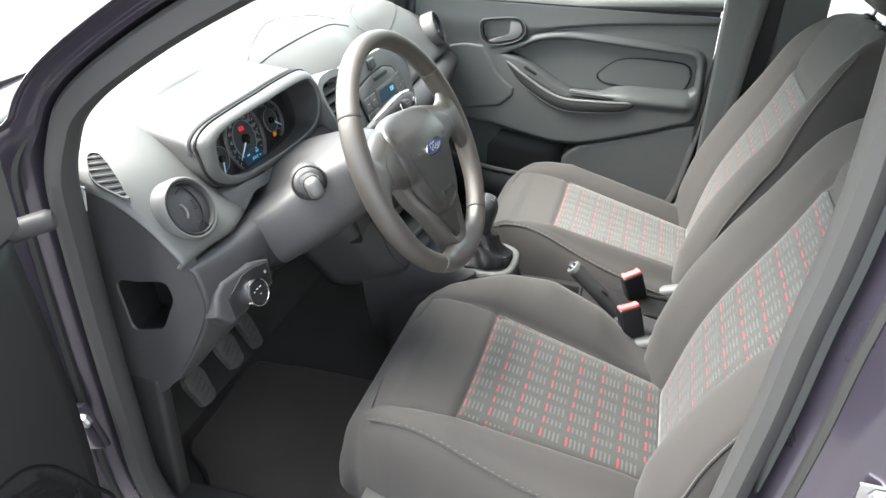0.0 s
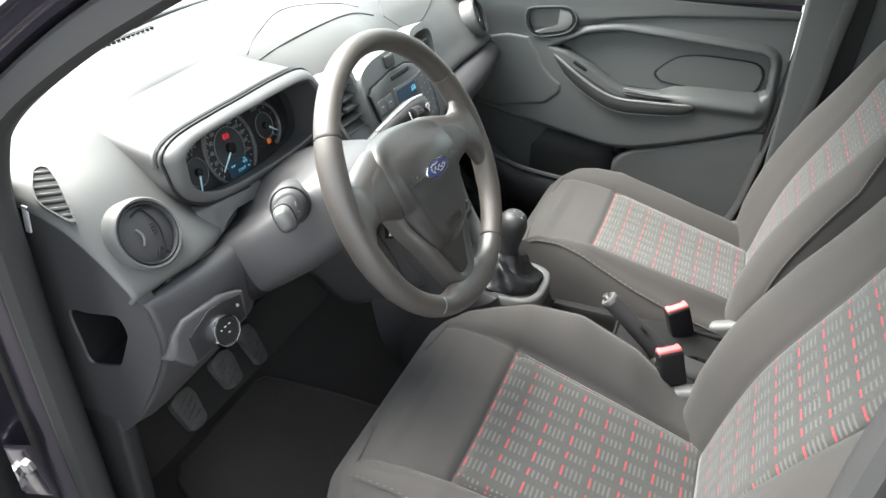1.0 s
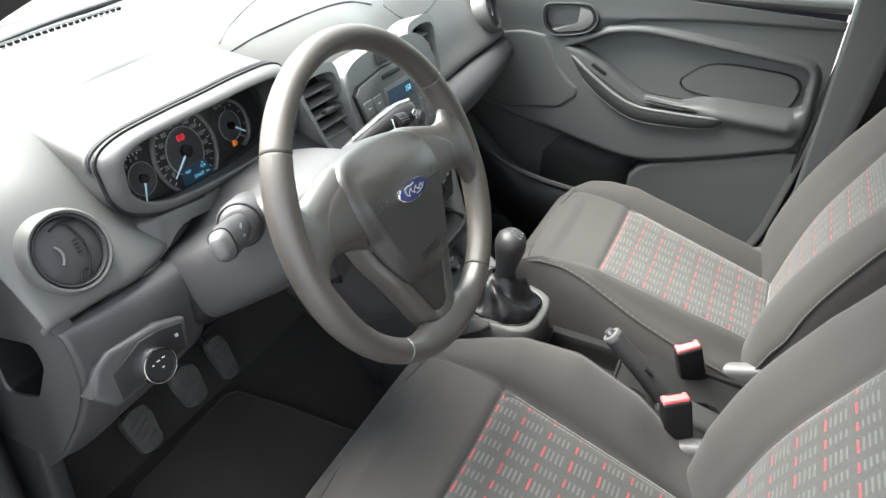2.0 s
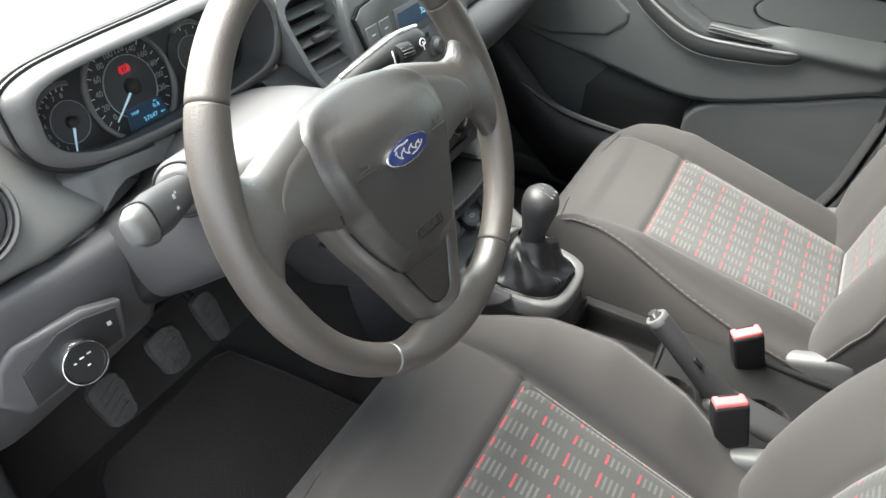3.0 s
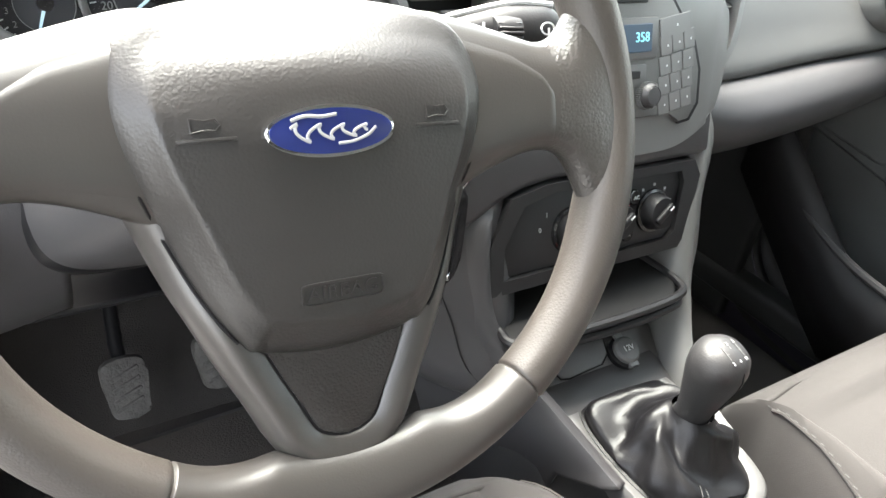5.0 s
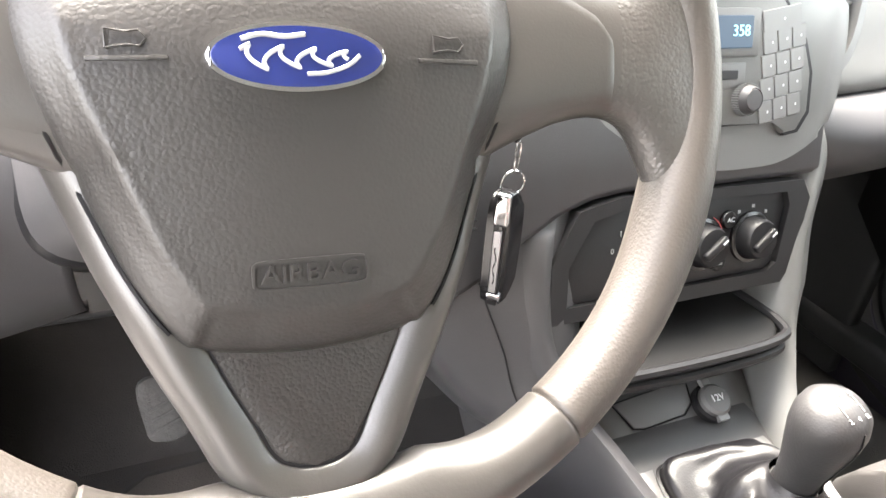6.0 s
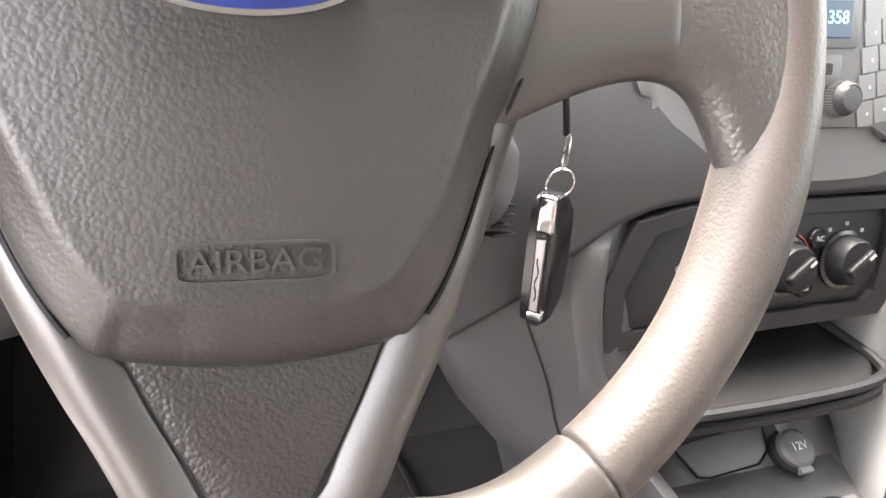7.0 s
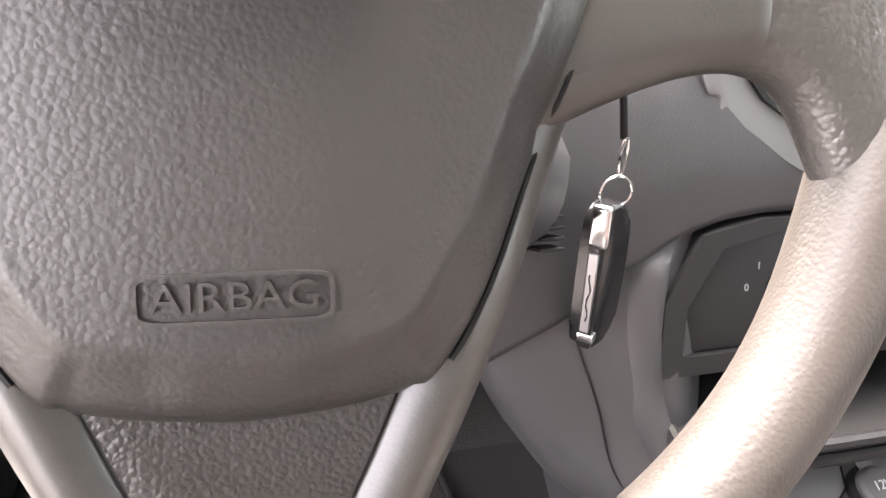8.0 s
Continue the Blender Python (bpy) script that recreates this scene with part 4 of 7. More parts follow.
def centre_vent(x0, flip):
    m = facing((x0, 0.246, 0.918), (0.0, -0.94, 0.34))
    V = [(-0.042, 0.055), (0.030, 0.058), (0.042, 0.030), (0.048, -0.010), (0.040, -0.046), (0.010, -0.056), (-0.020, -0.040), (-0.036, 0.000)]
    V = [(x * flip, y) for x, y in V]
    v = part("centre_vent", ring_prism(rounded(swell(V, 1.22)), rounded(V), -0.03, 0.012, m), SATIN, dash, "slatted centre air vent")
    part("vent_well", prism(rounded(V), -0.03, -0.022, m), BLACK, v)
    for k in range(6):
        y = 0.043 - k * 0.0175
        w = (0.074, 0.078, 0.080, 0.076, 0.066, 0.048)[k]
        part("slat", crate(w, 0.0028, 0.018, m @ Matrix.Translation((flip * (0.001 + 0.003 * k), y, -0.002)) @ Matrix.Rotation(radians(28), 4, "X"), 0.001, 1), DASH, v)
    part("slider", crate(0.026, 0.008, 0.012, m @ Matrix.Translation((flip * 0.004, 0.008, 0.008)) @ Matrix.Rotation(radians(12), 4, "X"), 0.003, 2), DASH_DARK, v)
    return v


centre_vent(-0.146, 1)
centre_vent(0.186, -1)

hv_m = stack_at(0.030, 0.735)
HVAC_OUT = [(-0.134, -0.037), (-0.132, -0.004), (-0.108, 0.033), (-0.070, 0.0405), (0.106, 0.0365), (0.1105, 0.024), (0.099, -0.030), (0.088, -0.037)]
heater = part("heater_panel", prism(HVAC_OUT, -0.02, -0.004, hv_m, 0.003, 2), STACK_DARK, dash, "dark heater control panel with three dials")
SUR = [(-0.150, -0.050), (-0.148, 0.000), (-0.122, 0.042), (-0.080, 0.050), (0.126, 0.046), (0.136, 0.028), (0.119, -0.035), (0.106, -0.050)]
part("heater_surround", ring_prism(SUR, HVAC_OUT, -0.02, 0.001, hv_m), STACK_DARK, dash)
for x in (-0.048, 0.0095, 0.067):
    m = hv_m @ Matrix.Translation((x, -0.002, -0.004))
    part("dial_collar", lathe([(0.0240, 0.0), (0.0235, 0.003), (0.0205, 0.004)], 44, m), GLOSS, heater)
    d = part("heater_dial", lathe([(0.0195, 0.002), (0.0185, 0.014), (0.0165, 0.0175), (0, 0.018)], 40, m), BLACK, heater, "black rotary heater dial")
    part("dial_grip", crate(0.028, 0.008, 0.007, m @ Matrix.Translation((0, 0, 0.019)) @ Matrix.Rotation(radians(35), 4, "Z"), 0.003, 3), BLACK, d)
    part("dial_pointer", crate(0.006, 0.0016, 0.0006, m @ Matrix.Rotation(radians(35), 4, "Z") @ Matrix.Translation((0.009, 0, 0.0227)), 0, 1), WHITE, d)
    for k in range(7):
        t = radians(-20 + k * 35)
        if x > 0.02:
            part("dial_mark", crate(0.0030, 0.0030, 0.0005, m @ Matrix.Translation((0.0285 * math.cos(t), 0.0285 * math.sin(t), 0.0006)), 0, 1), PALE, heater)
    if 0 < x < 0.02:
        part("dial_mark", tube([m @ Vector((0.0262 * math.cos(t), 0.0262 * math.sin(t), 0.0006)) for t in np.radians(np.linspace(-10, 60, 12))], 0.0012, 6, flat=0.4), RED_PRESS, heater)
words("0", 0.007, hv_m @ Matrix.Translation((-0.0865, 0.004, -0.0034)), PALE, heater)
words("1", 0.007, hv_m @ Matrix.Translation((-0.078, 0.018, -0.0034)), PALE, heater)
for x, y, t in ((0.0392, 0.0172, "AC"), (0.0288, -0.0205, "")):
    m = hv_m @ Matrix.Translation((x, y, -0.004))
    b_ = part("heater_button", lathe([(0.0085, 0), (0.0085, 0.003), (0.0075, 0.0042), (0, 0.0046)], 28, m), GLOSS, heater)
    if t:
        words(t, 0.006, m @ Matrix.Translation((0, 0, 0.005)), PALE, b_)
    else:
        part("button_mark", crate(0.006, 0.0045, 0.0005, m @ Matrix.Translation((0, 0, 0.0049)), 0, 1), PALE, b_)

# grained band between the column, the radio surround and the heater panel
bezel_m = bezel_face
band = []
for x in np.linspace(-0.255, 0.160, 52):
    seam_v = float(np.interp(x, [-0.255, -0.20, -0.165, -0.128, -0.0967, -0.0589, 0.0284, 0.156], [-0.165, -0.139, -0.1135, -0.093, -0.083, -0.0797, -0.083, -0.0825]))
    out = float(np.interp(x, [-0.255, -0.15, -0.10, -0.04], [-0.010, -0.003, -0.002, -0.004]))
    band.append([bezel_m @ Vector((x, v, out + d_)) for v, d_ in ((0.06, -0.03), (0.03, -0.006), (-0.01, 0.0), (-0.04, 0.001), (seam_v + 0.008, 0.0), (seam_v + 0.002, -0.003), (seam_v, -0.010), (seam_v + 0.002, -0.03))])
part("fascia_band", sheet(band), LOWER, dash, smooth=50)

# satin wings that run down beside the stack into the gear console
for s in (-1, 1):
    if s < 0:
        top = [(-0.108, 0.192, 0.775), (-0.114, 0.181, 0.764), (-0.120, 0.171, 0.752), (-0.124, 0.157, 0.714), (-0.120, 0.143, 0.672), (-0.106, 0.120, 0.632), (-0.080, 0.078, 0.596), (-0.064, 0.02, 0.572), (-0.061, -0.01, 0.5665)]
    else:
        top = [(0.184, 0.204, 0.806), (0.181, 0.188, 0.786), (0.173, 0.176, 0.763), (0.158, 0.160, 0.726), (0.148, 0.140, 0.684), (0.138, 0.118, 0.640), (0.116, 0.078, 0.596), (0.100, 0.02, 0.572), (0.095, -0.01, 0.5665)]
    edge = spline(top, 44)
    low = ((s * 0.012, 0.10, -0.22), (s * 0.016, 0.06, -0.04), (s * 0.012, 0.006, -0.006), (s * 0.004, -0.004, 0.003), (-s * 0.008, 0.000, 0.001), (-s * 0.016, 0.018, -0.022), (-s * 0.020, 0.05, -0.05))
    high = ((s * 0.075, 0.055, 0.0), (s * 0.040, 0.024, 0.0), (s * 0.014, 0.006, 0.0), (s * 0.004, 0.0, 0.0), (-s * 0.004, 0.001, 0.0), (-s * 0.012, 0.014, -0.002), (-s * 0.016, 0.05, -0.006))
    wing = [[p + np.array(lo_) + (np.array(hi_) - np.array(lo_)) * float(step(p[2], 0.60, 0.675)) for p in edge] for lo_, hi_ in zip(low, high)]
    # left wing takes the shade-darkened plastic of the knee panel, right wing the plain one
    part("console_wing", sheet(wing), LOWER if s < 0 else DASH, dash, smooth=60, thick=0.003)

# open shelf below the heater panel
part("shelf_well", box(bmesh.new(), 0.016, 0.215, 0.665, 0.23, 0.006, 0.10), BLACK, dash)
TRAY = [(-0.102, 0.114), (0.0, 0.106), (0.106, 0.110), (0.130, 0.134), (0.126, 0.20), (-0.095, 0.20), (-0.112, 0.14)]
part("shelf_tray", prism(TRAY, 0.638, 0.654, None, 0.004, 3), END, dash, "dark storage shelf", smooth=40)
part("tray_lip", tube([(x, y, 0.655) for x, y in spline([TRAY[6], TRAY[0], TRAY[1], TRAY[2], TRAY[3], TRAY[4]], 40)], 0.0048, 8), STACK_DARK, dash)
part("tray_lip", tube([(x, y - 0.001, 0.642) for x, y in spline([TRAY[0], TRAY[1], TRAY[2], TRAY[3]], 30)], 0.0046, 8), STACK_DARK, dash)
slope = sheet([[(0.018 + s * (0.108 - 0.024 * t), 0.205 - 0.125 * t, 0.640 - 0.075 * t ** 0.8) for s in np.linspace(-1, 1, 9)] for t in np.linspace(0, 1, 12)])
part("socket_panel", slope, CONSOLE, dash, thick=0.004)
so = facing((0.056, 0.116, 0.5875), (0.0, -0.42, 0.91), up=(0, 1, 0))
sock = part("power_socket", lathe([(0.019, -0.004), (0.019, 0.002), (0.016, 0.004)], 36, so), BLACK, dash, "12 volt socket with grey cap")
part("socket_cap", lathe([(0.0155, 0.0), (0.0155, 0.008), (0.013, 0.0105), (0, 0.0115)], 36, so), CONSOLE, sock)
part("cap_tab", crate(0.010, 0.014, 0.006, so @ Matrix.Translation((0, 0.018, 0.005)), 0.002, 2), SATIN, sock)
part("cap_hinge", crate(0.012, 0.006, 0.006, so @ Matrix.Translation((0, -0.017, 0.004)), 0.001, 2), SATIN, sock)
words("12V", 0.0095, so @ Matrix.Translation((0, 0, 0.0118)), WHITE, sock)
bc_m = facing((0.0, 0.128, 0.5895), (0.0, -0.478, 0.878), up=(0, 1, 0))
BLANK = [(-0.0455, 0.010), (0.041, 0.016), (0.036, -0.006), (0.023, -0.015), (-0.024, -0.0175), (-0.034, -0.015)]
part("blank_cover", prism(BLANK, -0.003, 0.0028, bc_m, 0.0015, 2), CONSOLE, dash, "blank cover beside the socket")
part("cover_gap", tube([bc_m @ Vector((x, y, 0.0020)) for x, y in swell(BLANK, 1.03)], 0.0009, 6, closed=True), BLACK, dash)


# ---- steering column ----
WC = Vector((-0.3535, 0.0265, 0.9415))
WT = radians(24)
WM = Matrix(((1, 0, 0, WC.x), (0, math.sin(WT), -math.cos(WT), WC.y), (0, math.cos(WT), math.sin(WT), WC.z), (0, 0, 0, 1)))
column = thing("steering_column", (-0.357, 0.25, 0.82), "grey plastic steering column cover with stalks", "steering column")


def ell(z, rx, ry, oy=0.0, power=3.0, n=48):
    """A ring round the column: its top dips further back on the left, where the corner is cut away, and its lower right swells round the ignition lock."""
    top = float(np.interp(z, [-0.31, -0.25, -0.20, -0.15, -0.11], [0.36, 0.40, 0.50, 0.76, 1.0]))
    cut = float(np.interp(z, [-0.20, -0.10], [0.24, 0.0]))
    wide = float(np.interp(z, [-0.31, -0.25, -0.20, -0.15, -0.11, -0.07], [0.22, 0.24, 0.28, 0.34, 0.20, 0.0]))
    low = float(np.interp(z, [-0.15, -0.07], [1.0, 0.0]))
    ring = []
    for x, y in oval(rx, ry, n, power=power):
        if y > 0:
            py_ = y * (1 - (1 - top) * min(1.0, max(0.0, 0.2 - x / 0.10)))
        else:
            py_ = y * (1 + low * (0.15 + 0.32 * min(1.0, max(0.0, x / 0.10))))
        px_ = x * (1 - cut * (y / ry) ** 2) if x < 0 < y else x
        if x > 0:
            px_ *= 1 + wide * min(1.0, max(0.0, (0.030 - y) / 0.05))
        ring.append(WM @ Vector((px_, py_ + oy, z)))
    return ring


shroud = [ell(-0.052, 0.030, 0.026, -0.002), ell(-0.054, 0.058, 0.040, -0.002), ell(-0.062, 0.070, 0.047, -0.002, 3.2), ell(-0.10, 0.090, 0.056, -0.001, 3.8), ell(-0.15, 0.110, 0.062, -0.003, 4.4), ell(-0.20, 0.124, 0.067, -0.006, 4.8), ell(-0.25, 0.130, 0.071, -0.010, 5.0), ell(-0.31, 0.132, 0.075, -0.015, 5.0)]
part("shroud", sheet(shroud, closed_v=True), LOWER, column, smooth=50)
# black collar and sheet, added to give the shade in the column recess
collar = [ell(-0.225, 0.124, 0.056, -0.016, 4.8), ell(-0.235, 0.131, 0.060, -0.020, 4.8), ell(-0.26, 0.134, 0.062, -0.024, 4.8), ell(-0.31, 0.136, 0.066, -0.028, 5.0)]
part("column_recess", crate(0.27, 0.006, 0.075, Matrix.Translation((-0.335, 0.306, 0.852)), 0.001, 1), BLACK, column, "black sheet for the shade behind the column cover")
part("column_gap", sheet(collar, closed_v=True), BLACK, column, "black collar for the shade in the gap round the column", smooth=50)
part("hub_shaft", tube([WM @ Vector((0, 0, z)) for z in (-0.06, -0.03, -0.008)], 0.034, 28), DASH_DARK, column)
for k in range(7):
    part("shroud_slot", crate(0.014, 0.0022, 0.022, WM @ Matrix.Translation((0.1365, -0.052 - 0.0055 * k, -0.163)), 0.0005, 1), BLACK, column)

# left stalk, squared grey tip
def stalk(side, tip_mat):
    if side < 0:
        pts = spline([(-0.440, 0.168, 0.905), (-0.4665, 0.151, 0.921), (-0.510, 0.125, 0.939), (-0.560, 0.096, 0.959)], 24)
        axis = (Vector(pts[-1]) - Vector(pts[6])).normalized()
        am = facing((0, 0, 0), axis)
        w_ = np.interp(np.linspace(0, 1, 24), [0, 0.25, 0.5, 0.75, 0.92, 1], [0.0115, 0.0125, 0.0150, 0.0172, 0.0155, 0.0115])
        h_ = np.interp(np.linspace(0, 1, 24), [0, 0.25, 0.5, 0.75, 0.92, 1], [0.0115, 0.0120, 0.0125, 0.0125, 0.0110, 0.0080])
        turn = Matrix.Rotation(radians(24), 4, "Z")
        rows = [[Vector(p) + am @ (turn @ Vector((x, y, 0.0))) for x, y in oval(a, b, 28, power=2.9)] for p, a, b in zip(pts, h_, w_)]
        rows.append([Vector(pts[-1]) + axis * 0.003 + am @ (turn @ Vector((x, y, 0.0))) for x, y in oval(0.0050, 0.0085, 28, power=2.9)])
        rows.append([Vector(pts[-1]) + axis * 0.0032] * 28)
        st = part("stalk", sheet(rows[:22], closed_v=True), DASH_DARK, column, "dark indicator stalk with a pale grey tip", smooth=50)
        part("stalk_tip", sheet([[Vector(p) for p in row] for row in rows[21:]], closed_v=True), tip_mat, st, "pale grey stalk tip", smooth=50)
        part("stalk_ridge", tube([p + (p - Vector(pts[21])) * 0.02 for p in rows[21]], 0.0011, 6, closed=True), BLACK, st)
        face_m = facing(Vector(pts[15]), am @ (turn @ Vector((1, 0, 0))), up=tuple(axis))
        for u, v, a, b in ((0.004, 0.003, 0.0035, 0.004), (0.006, -0.003, 0.002, 0.0028), (-0.005, 0.006, 0.002, 0.004)):
            part("stalk_mark", crate(a, b, 0.0008, face_m @ Matrix.Translation((u, v, 0.0128)), 0, 1), PALE, st)
    else:
        pts = spline([(-0.285, 0.128, 0.938), (-0.240, 0.116, 0.950), (-0.195, 0.108, 0.959), (-0.152, 0.102, 0.962)], 20)
        st = part("stalk", tube(pts, np.interp(np.linspace(0, 1, 20), [0, 0.3, 0.7, 0.93, 1], [0.010, 0.0160, 0.0195, 0.0170, 0.010]), 20, flat=0.92), STACK_DARK, column, "dark wiper stalk with a ribbed thumb wheel")
        trim = [Vector(p) + Vector((0, -0.002, 1.0)) * float(np.interp(k, [2, 8, 14, 18], [0.0125, 0.0165, 0.0180, 0.0150])) for k, p in enumerate(pts) if 2 <= k < 19]
        part("stalk_trim", tube(trim, 0.0024, 8), SILVER, st)
        c = Vector(pts[12])
        m = facing(c + Vector((0.0, -0.0135, 0.003)), (-0.20, -0.88, 0.42))
        part("thumb_wheel", lathe([(0.0, -0.010), (0.011, -0.009), (0.012, 0.0), (0.011, 0.009), (0, 0.010)], 22, m @ Matrix.Rotation(radians(90), 4, "Y")), BLACK, st)
        for k in range(-3, 4):
            part("wheel_rib", crate(0.016, 0.0014, 0.003, m @ Matrix.Translation((0, 0.003 * k, 0.0118 - 0.0009 * k * k)), 0.0004, 1), DASH_DARK, st)
        part("stalk_mark", crate(0.0014, 0.014, 0.001, m @ Matrix.Translation((-0.016, 0.0, 0.0045)), 0, 1), WHITE, st)
        wm = facing(Vector(pts[16]) + Vector((0.0, -0.0180, 0.006)), (-0.05, -0.93, 0.36))
        part("wiper_mark", ring_prism(oval(0.0055, 0.0042, 20), oval(0.0045, 0.0032, 20), 0, 0.0006, wm), WHITE, st)
        part("wiper_mark", crate(0.0012, 0.009, 0.0008, wm @ Matrix.Translation((0.001, -0.004, 0)), 0, 1), WHITE, st)
    return st


stalk(-1, DASH)
stalk(1, SATIN)
boss_m = facing((-0.4665, 0.1515, 0.921), (-0.83, -0.46, 0.32))
part("stalk_boss", lathe([(0.0270, -0.070), (0.0268, -0.010), (0.0225, -0.004), (0.0205, 0.002), (0.0160, 0.005), (0.0, 0.006)], 40, boss_m), LOWER, column, smooth=60)
part("boss_gap", tube([boss_m @ Vector((x, y, -0.005)) for x, y in oval(0.0236, 0.0236, 40)], 0.0016, 8, closed=True), BLACK, column)
ig = facing((-0.234, 0.160, 0.885), (0.80, -0.55, 0.10))
part("ignition_barrel", lathe([(0.020, -0.03), (0.020, 0.010), (0.017, 0.014), (0.009, 0.015), (0.008, 0.012), (0, 0.012)], 36, ig), BLACK, column, "black ignition barrel")

# ---- steering wheel ----
HC, HT, HY = Vector((-0.3625, 0.0172, 0.9478)), radians(26.8), radians(-2.5)
WR = Matrix.Translation(HC) @ Matrix.Rotation(HY, 4, "Z") @ Matrix(((1, 0, 0, 0), (0, math.sin(HT), -math.cos(HT), 0), (0, math.cos(HT), math.sin(HT), 0), (0, 0, 0, 1))) @ Matrix.Rotation(radians(-1.5), 4, "Z")
RR = 0.1758
wheel = thing("steering_wheel", (0, 0, 0), "worn grey three-spoke steering wheel with grained airbag pad", "steering wheel", m=WR)


def wpart(name, bm, mat, parent=None, label="", **kw):
    return part(name, bm, mat, parent or wheel, label, world_space=False, **kw)


SEAMS = [radians(a) for a in (147, 239, 305, 33)]
angles = sorted(set([2 * math.pi * k / 200 for k in range(200)] + [s % (2 * math.pi) + d for s in SEAMS for d in (-0.0095, -0.005, 0.0, 0.005, 0.0095)]))
rows = []
for a in angles:
    gap = min(abs((a - s + math.pi) % (2 * math.pi) - math.pi) for s in SEAMS)
    pinch = 0.90 if gap < 0.001 else (0.955 if gap < 0.006 else 1.0)
    # the thumb rests swell beside the spokes
    side = math.exp(-((abs(((a + math.pi) % (2 * math.pi)) - math.pi) - radians(18)) / radians(14)) ** 2) if math.cos(a) > 0 else math.exp(-((math.pi - abs(((a + math.pi) % (2 * math.pi)) - math.pi) - radians(18)) / radians(14)) ** 2)
    lower = max(0.0, -math.sin(a)) * 0.0012
    rr, rz = (0.0134 + 0.0020 * side + lower) * pinch, (0.0166 + 0.0010 * side) * pinch
    c = RR - 0.0015 * side
    below = abs(((math.degrees(a) + 90 + 180) % 360) - 180)
    foot = 0.010 * max(0.0, min(1.0, (29 - below) / 14)) ** 2
    rows.append([((c + (rr + (foot if math.cos(t) < 0 else 0.0)) * math.cos(t)) * math.cos(a) + 0.0030, (c + (rr + (foot if math.cos(t) < 0 else 0.0)) * math.cos(t)) * math.sin(a), rz * math.sin(t)) for t in np.linspace(0, 2 * math.pi, 26, endpoint=False)])
lo_i = min(range(len(angles)), key=lambda k: abs(angles[k] - SEAMS[1]))
hi_i = min(range(len(angles)), key=lambda k: abs(angles[k] - SEAMS[2]))
wpart("rim", sheet(rows[hi_i:] + rows[:lo_i + 1], closed_v=True), RIM, None, "grained grey rim, rubbed shiny at the grips", smooth=70)
wpart("rim_base", sheet(rows[lo_i:hi_i + 1], closed_v=True), SMOOTH, None, "smooth lower piece of the rim", smooth=70)

# the two side spokes: swept from the hub out into the rim
SP_U = spline([(0.045, 0.058), (0.070, 0.0595), (0.095, 0.0535), (0.118, 0.0465), (0.134, 0.0415), (0.1445, 0.0440), (0.1525, 0.0560), (0.1590, 0.0735)], 30)
SP_L = spline([(0.045, -0.045), (0.070, -0.036), (0.092, -0.0265), (0.112, -0.0195), (0.130, -0.0175), (0.1430, -0.0230), (0.1515, -0.0385), (0.1610, -0.0660)], 30)
SP_S = np.linspace(0, 7, 30)
SP_BOW = np.interp(SP_S, range(8), [0, 0, 0, 0, 0.002, 0.006, 0.010, 0.0142])
SP_Z = np.interp(SP_S, range(8), [-0.006, -0.0045, -0.0035, -0.0025, -0.0015, 0, 0, 0])
SP_D = np.interp(SP_S, range(8), [0.0130, 0.0135, 0.0135, 0.0138, 0.0142, 0.0146, 0.0146, 0.0138])


SP_DROP = np.interp(SP_S, range(8), [0.016, 0.014, 0.013, 0.012, 0.010, 0.005, 0.001, 0])


def spoke_height(q, z0, d, drop):
    """Face of a spoke across its width: boxy below the middle, rolling back towards the top edge."""
    if q < 0:
        return z0 + d * math.sqrt(max(0.0, 1 - abs(q) ** 3.6)) ** 0.9
    return z0 + d - (d + drop) * (1 - math.sqrt(max(0.0, 1 - q ** 2.2)))


def spoke_face(x, y):
    """Height of a side spoke's face."""
    u = abs(x)
    top, bot = float(np.interp(u, SP_U[:, 0], SP_U[:, 1])), float(np.interp(u, SP_L[:, 0], SP_L[:, 1]))
    q = max(-0.999, min(0.999, (2 * y - top - bot) / (top - bot)))
    return spoke_height(q, *[float(np.interp(u, SP_U[:, 0], w)) for w in (SP_Z, SP_D, SP_DROP)])


def side_spoke(s):
    rows = []
    for up_, lo_, bow, z0, d, drop in zip(SP_U, SP_L, SP_BOW, SP_Z, SP_D, SP_DROP):
        ring = []
        for a in np.linspace(0, 2 * math.pi, 44, endpoint=False):
            cu, su = math.cos(a), math.sin(a)
            q = math.copysign(abs(cu) ** 0.60, cu)
            p = (up_ + lo_) / 2 + (up_ - lo_) / 2 * q
            z = spoke_height(q, z0, d, drop) if su > 0 else z0 - (drop * q * q if q > 0 else 0) - d * abs(su) ** 0.9
            ring.append((s * (p[0] + bow * (1 - q * q)), p[1], z))
        rows.append(ring)
    wpart("spoke", sheet(rows[:18], closed_v=True), SMOOTH, None, "smooth grey side spoke", smooth=60)
    wpart("thumb_rest", sheet(rows[17:], closed_v=True), RIM_GRAIN, None, "deeply grained thumb rest", smooth=60)


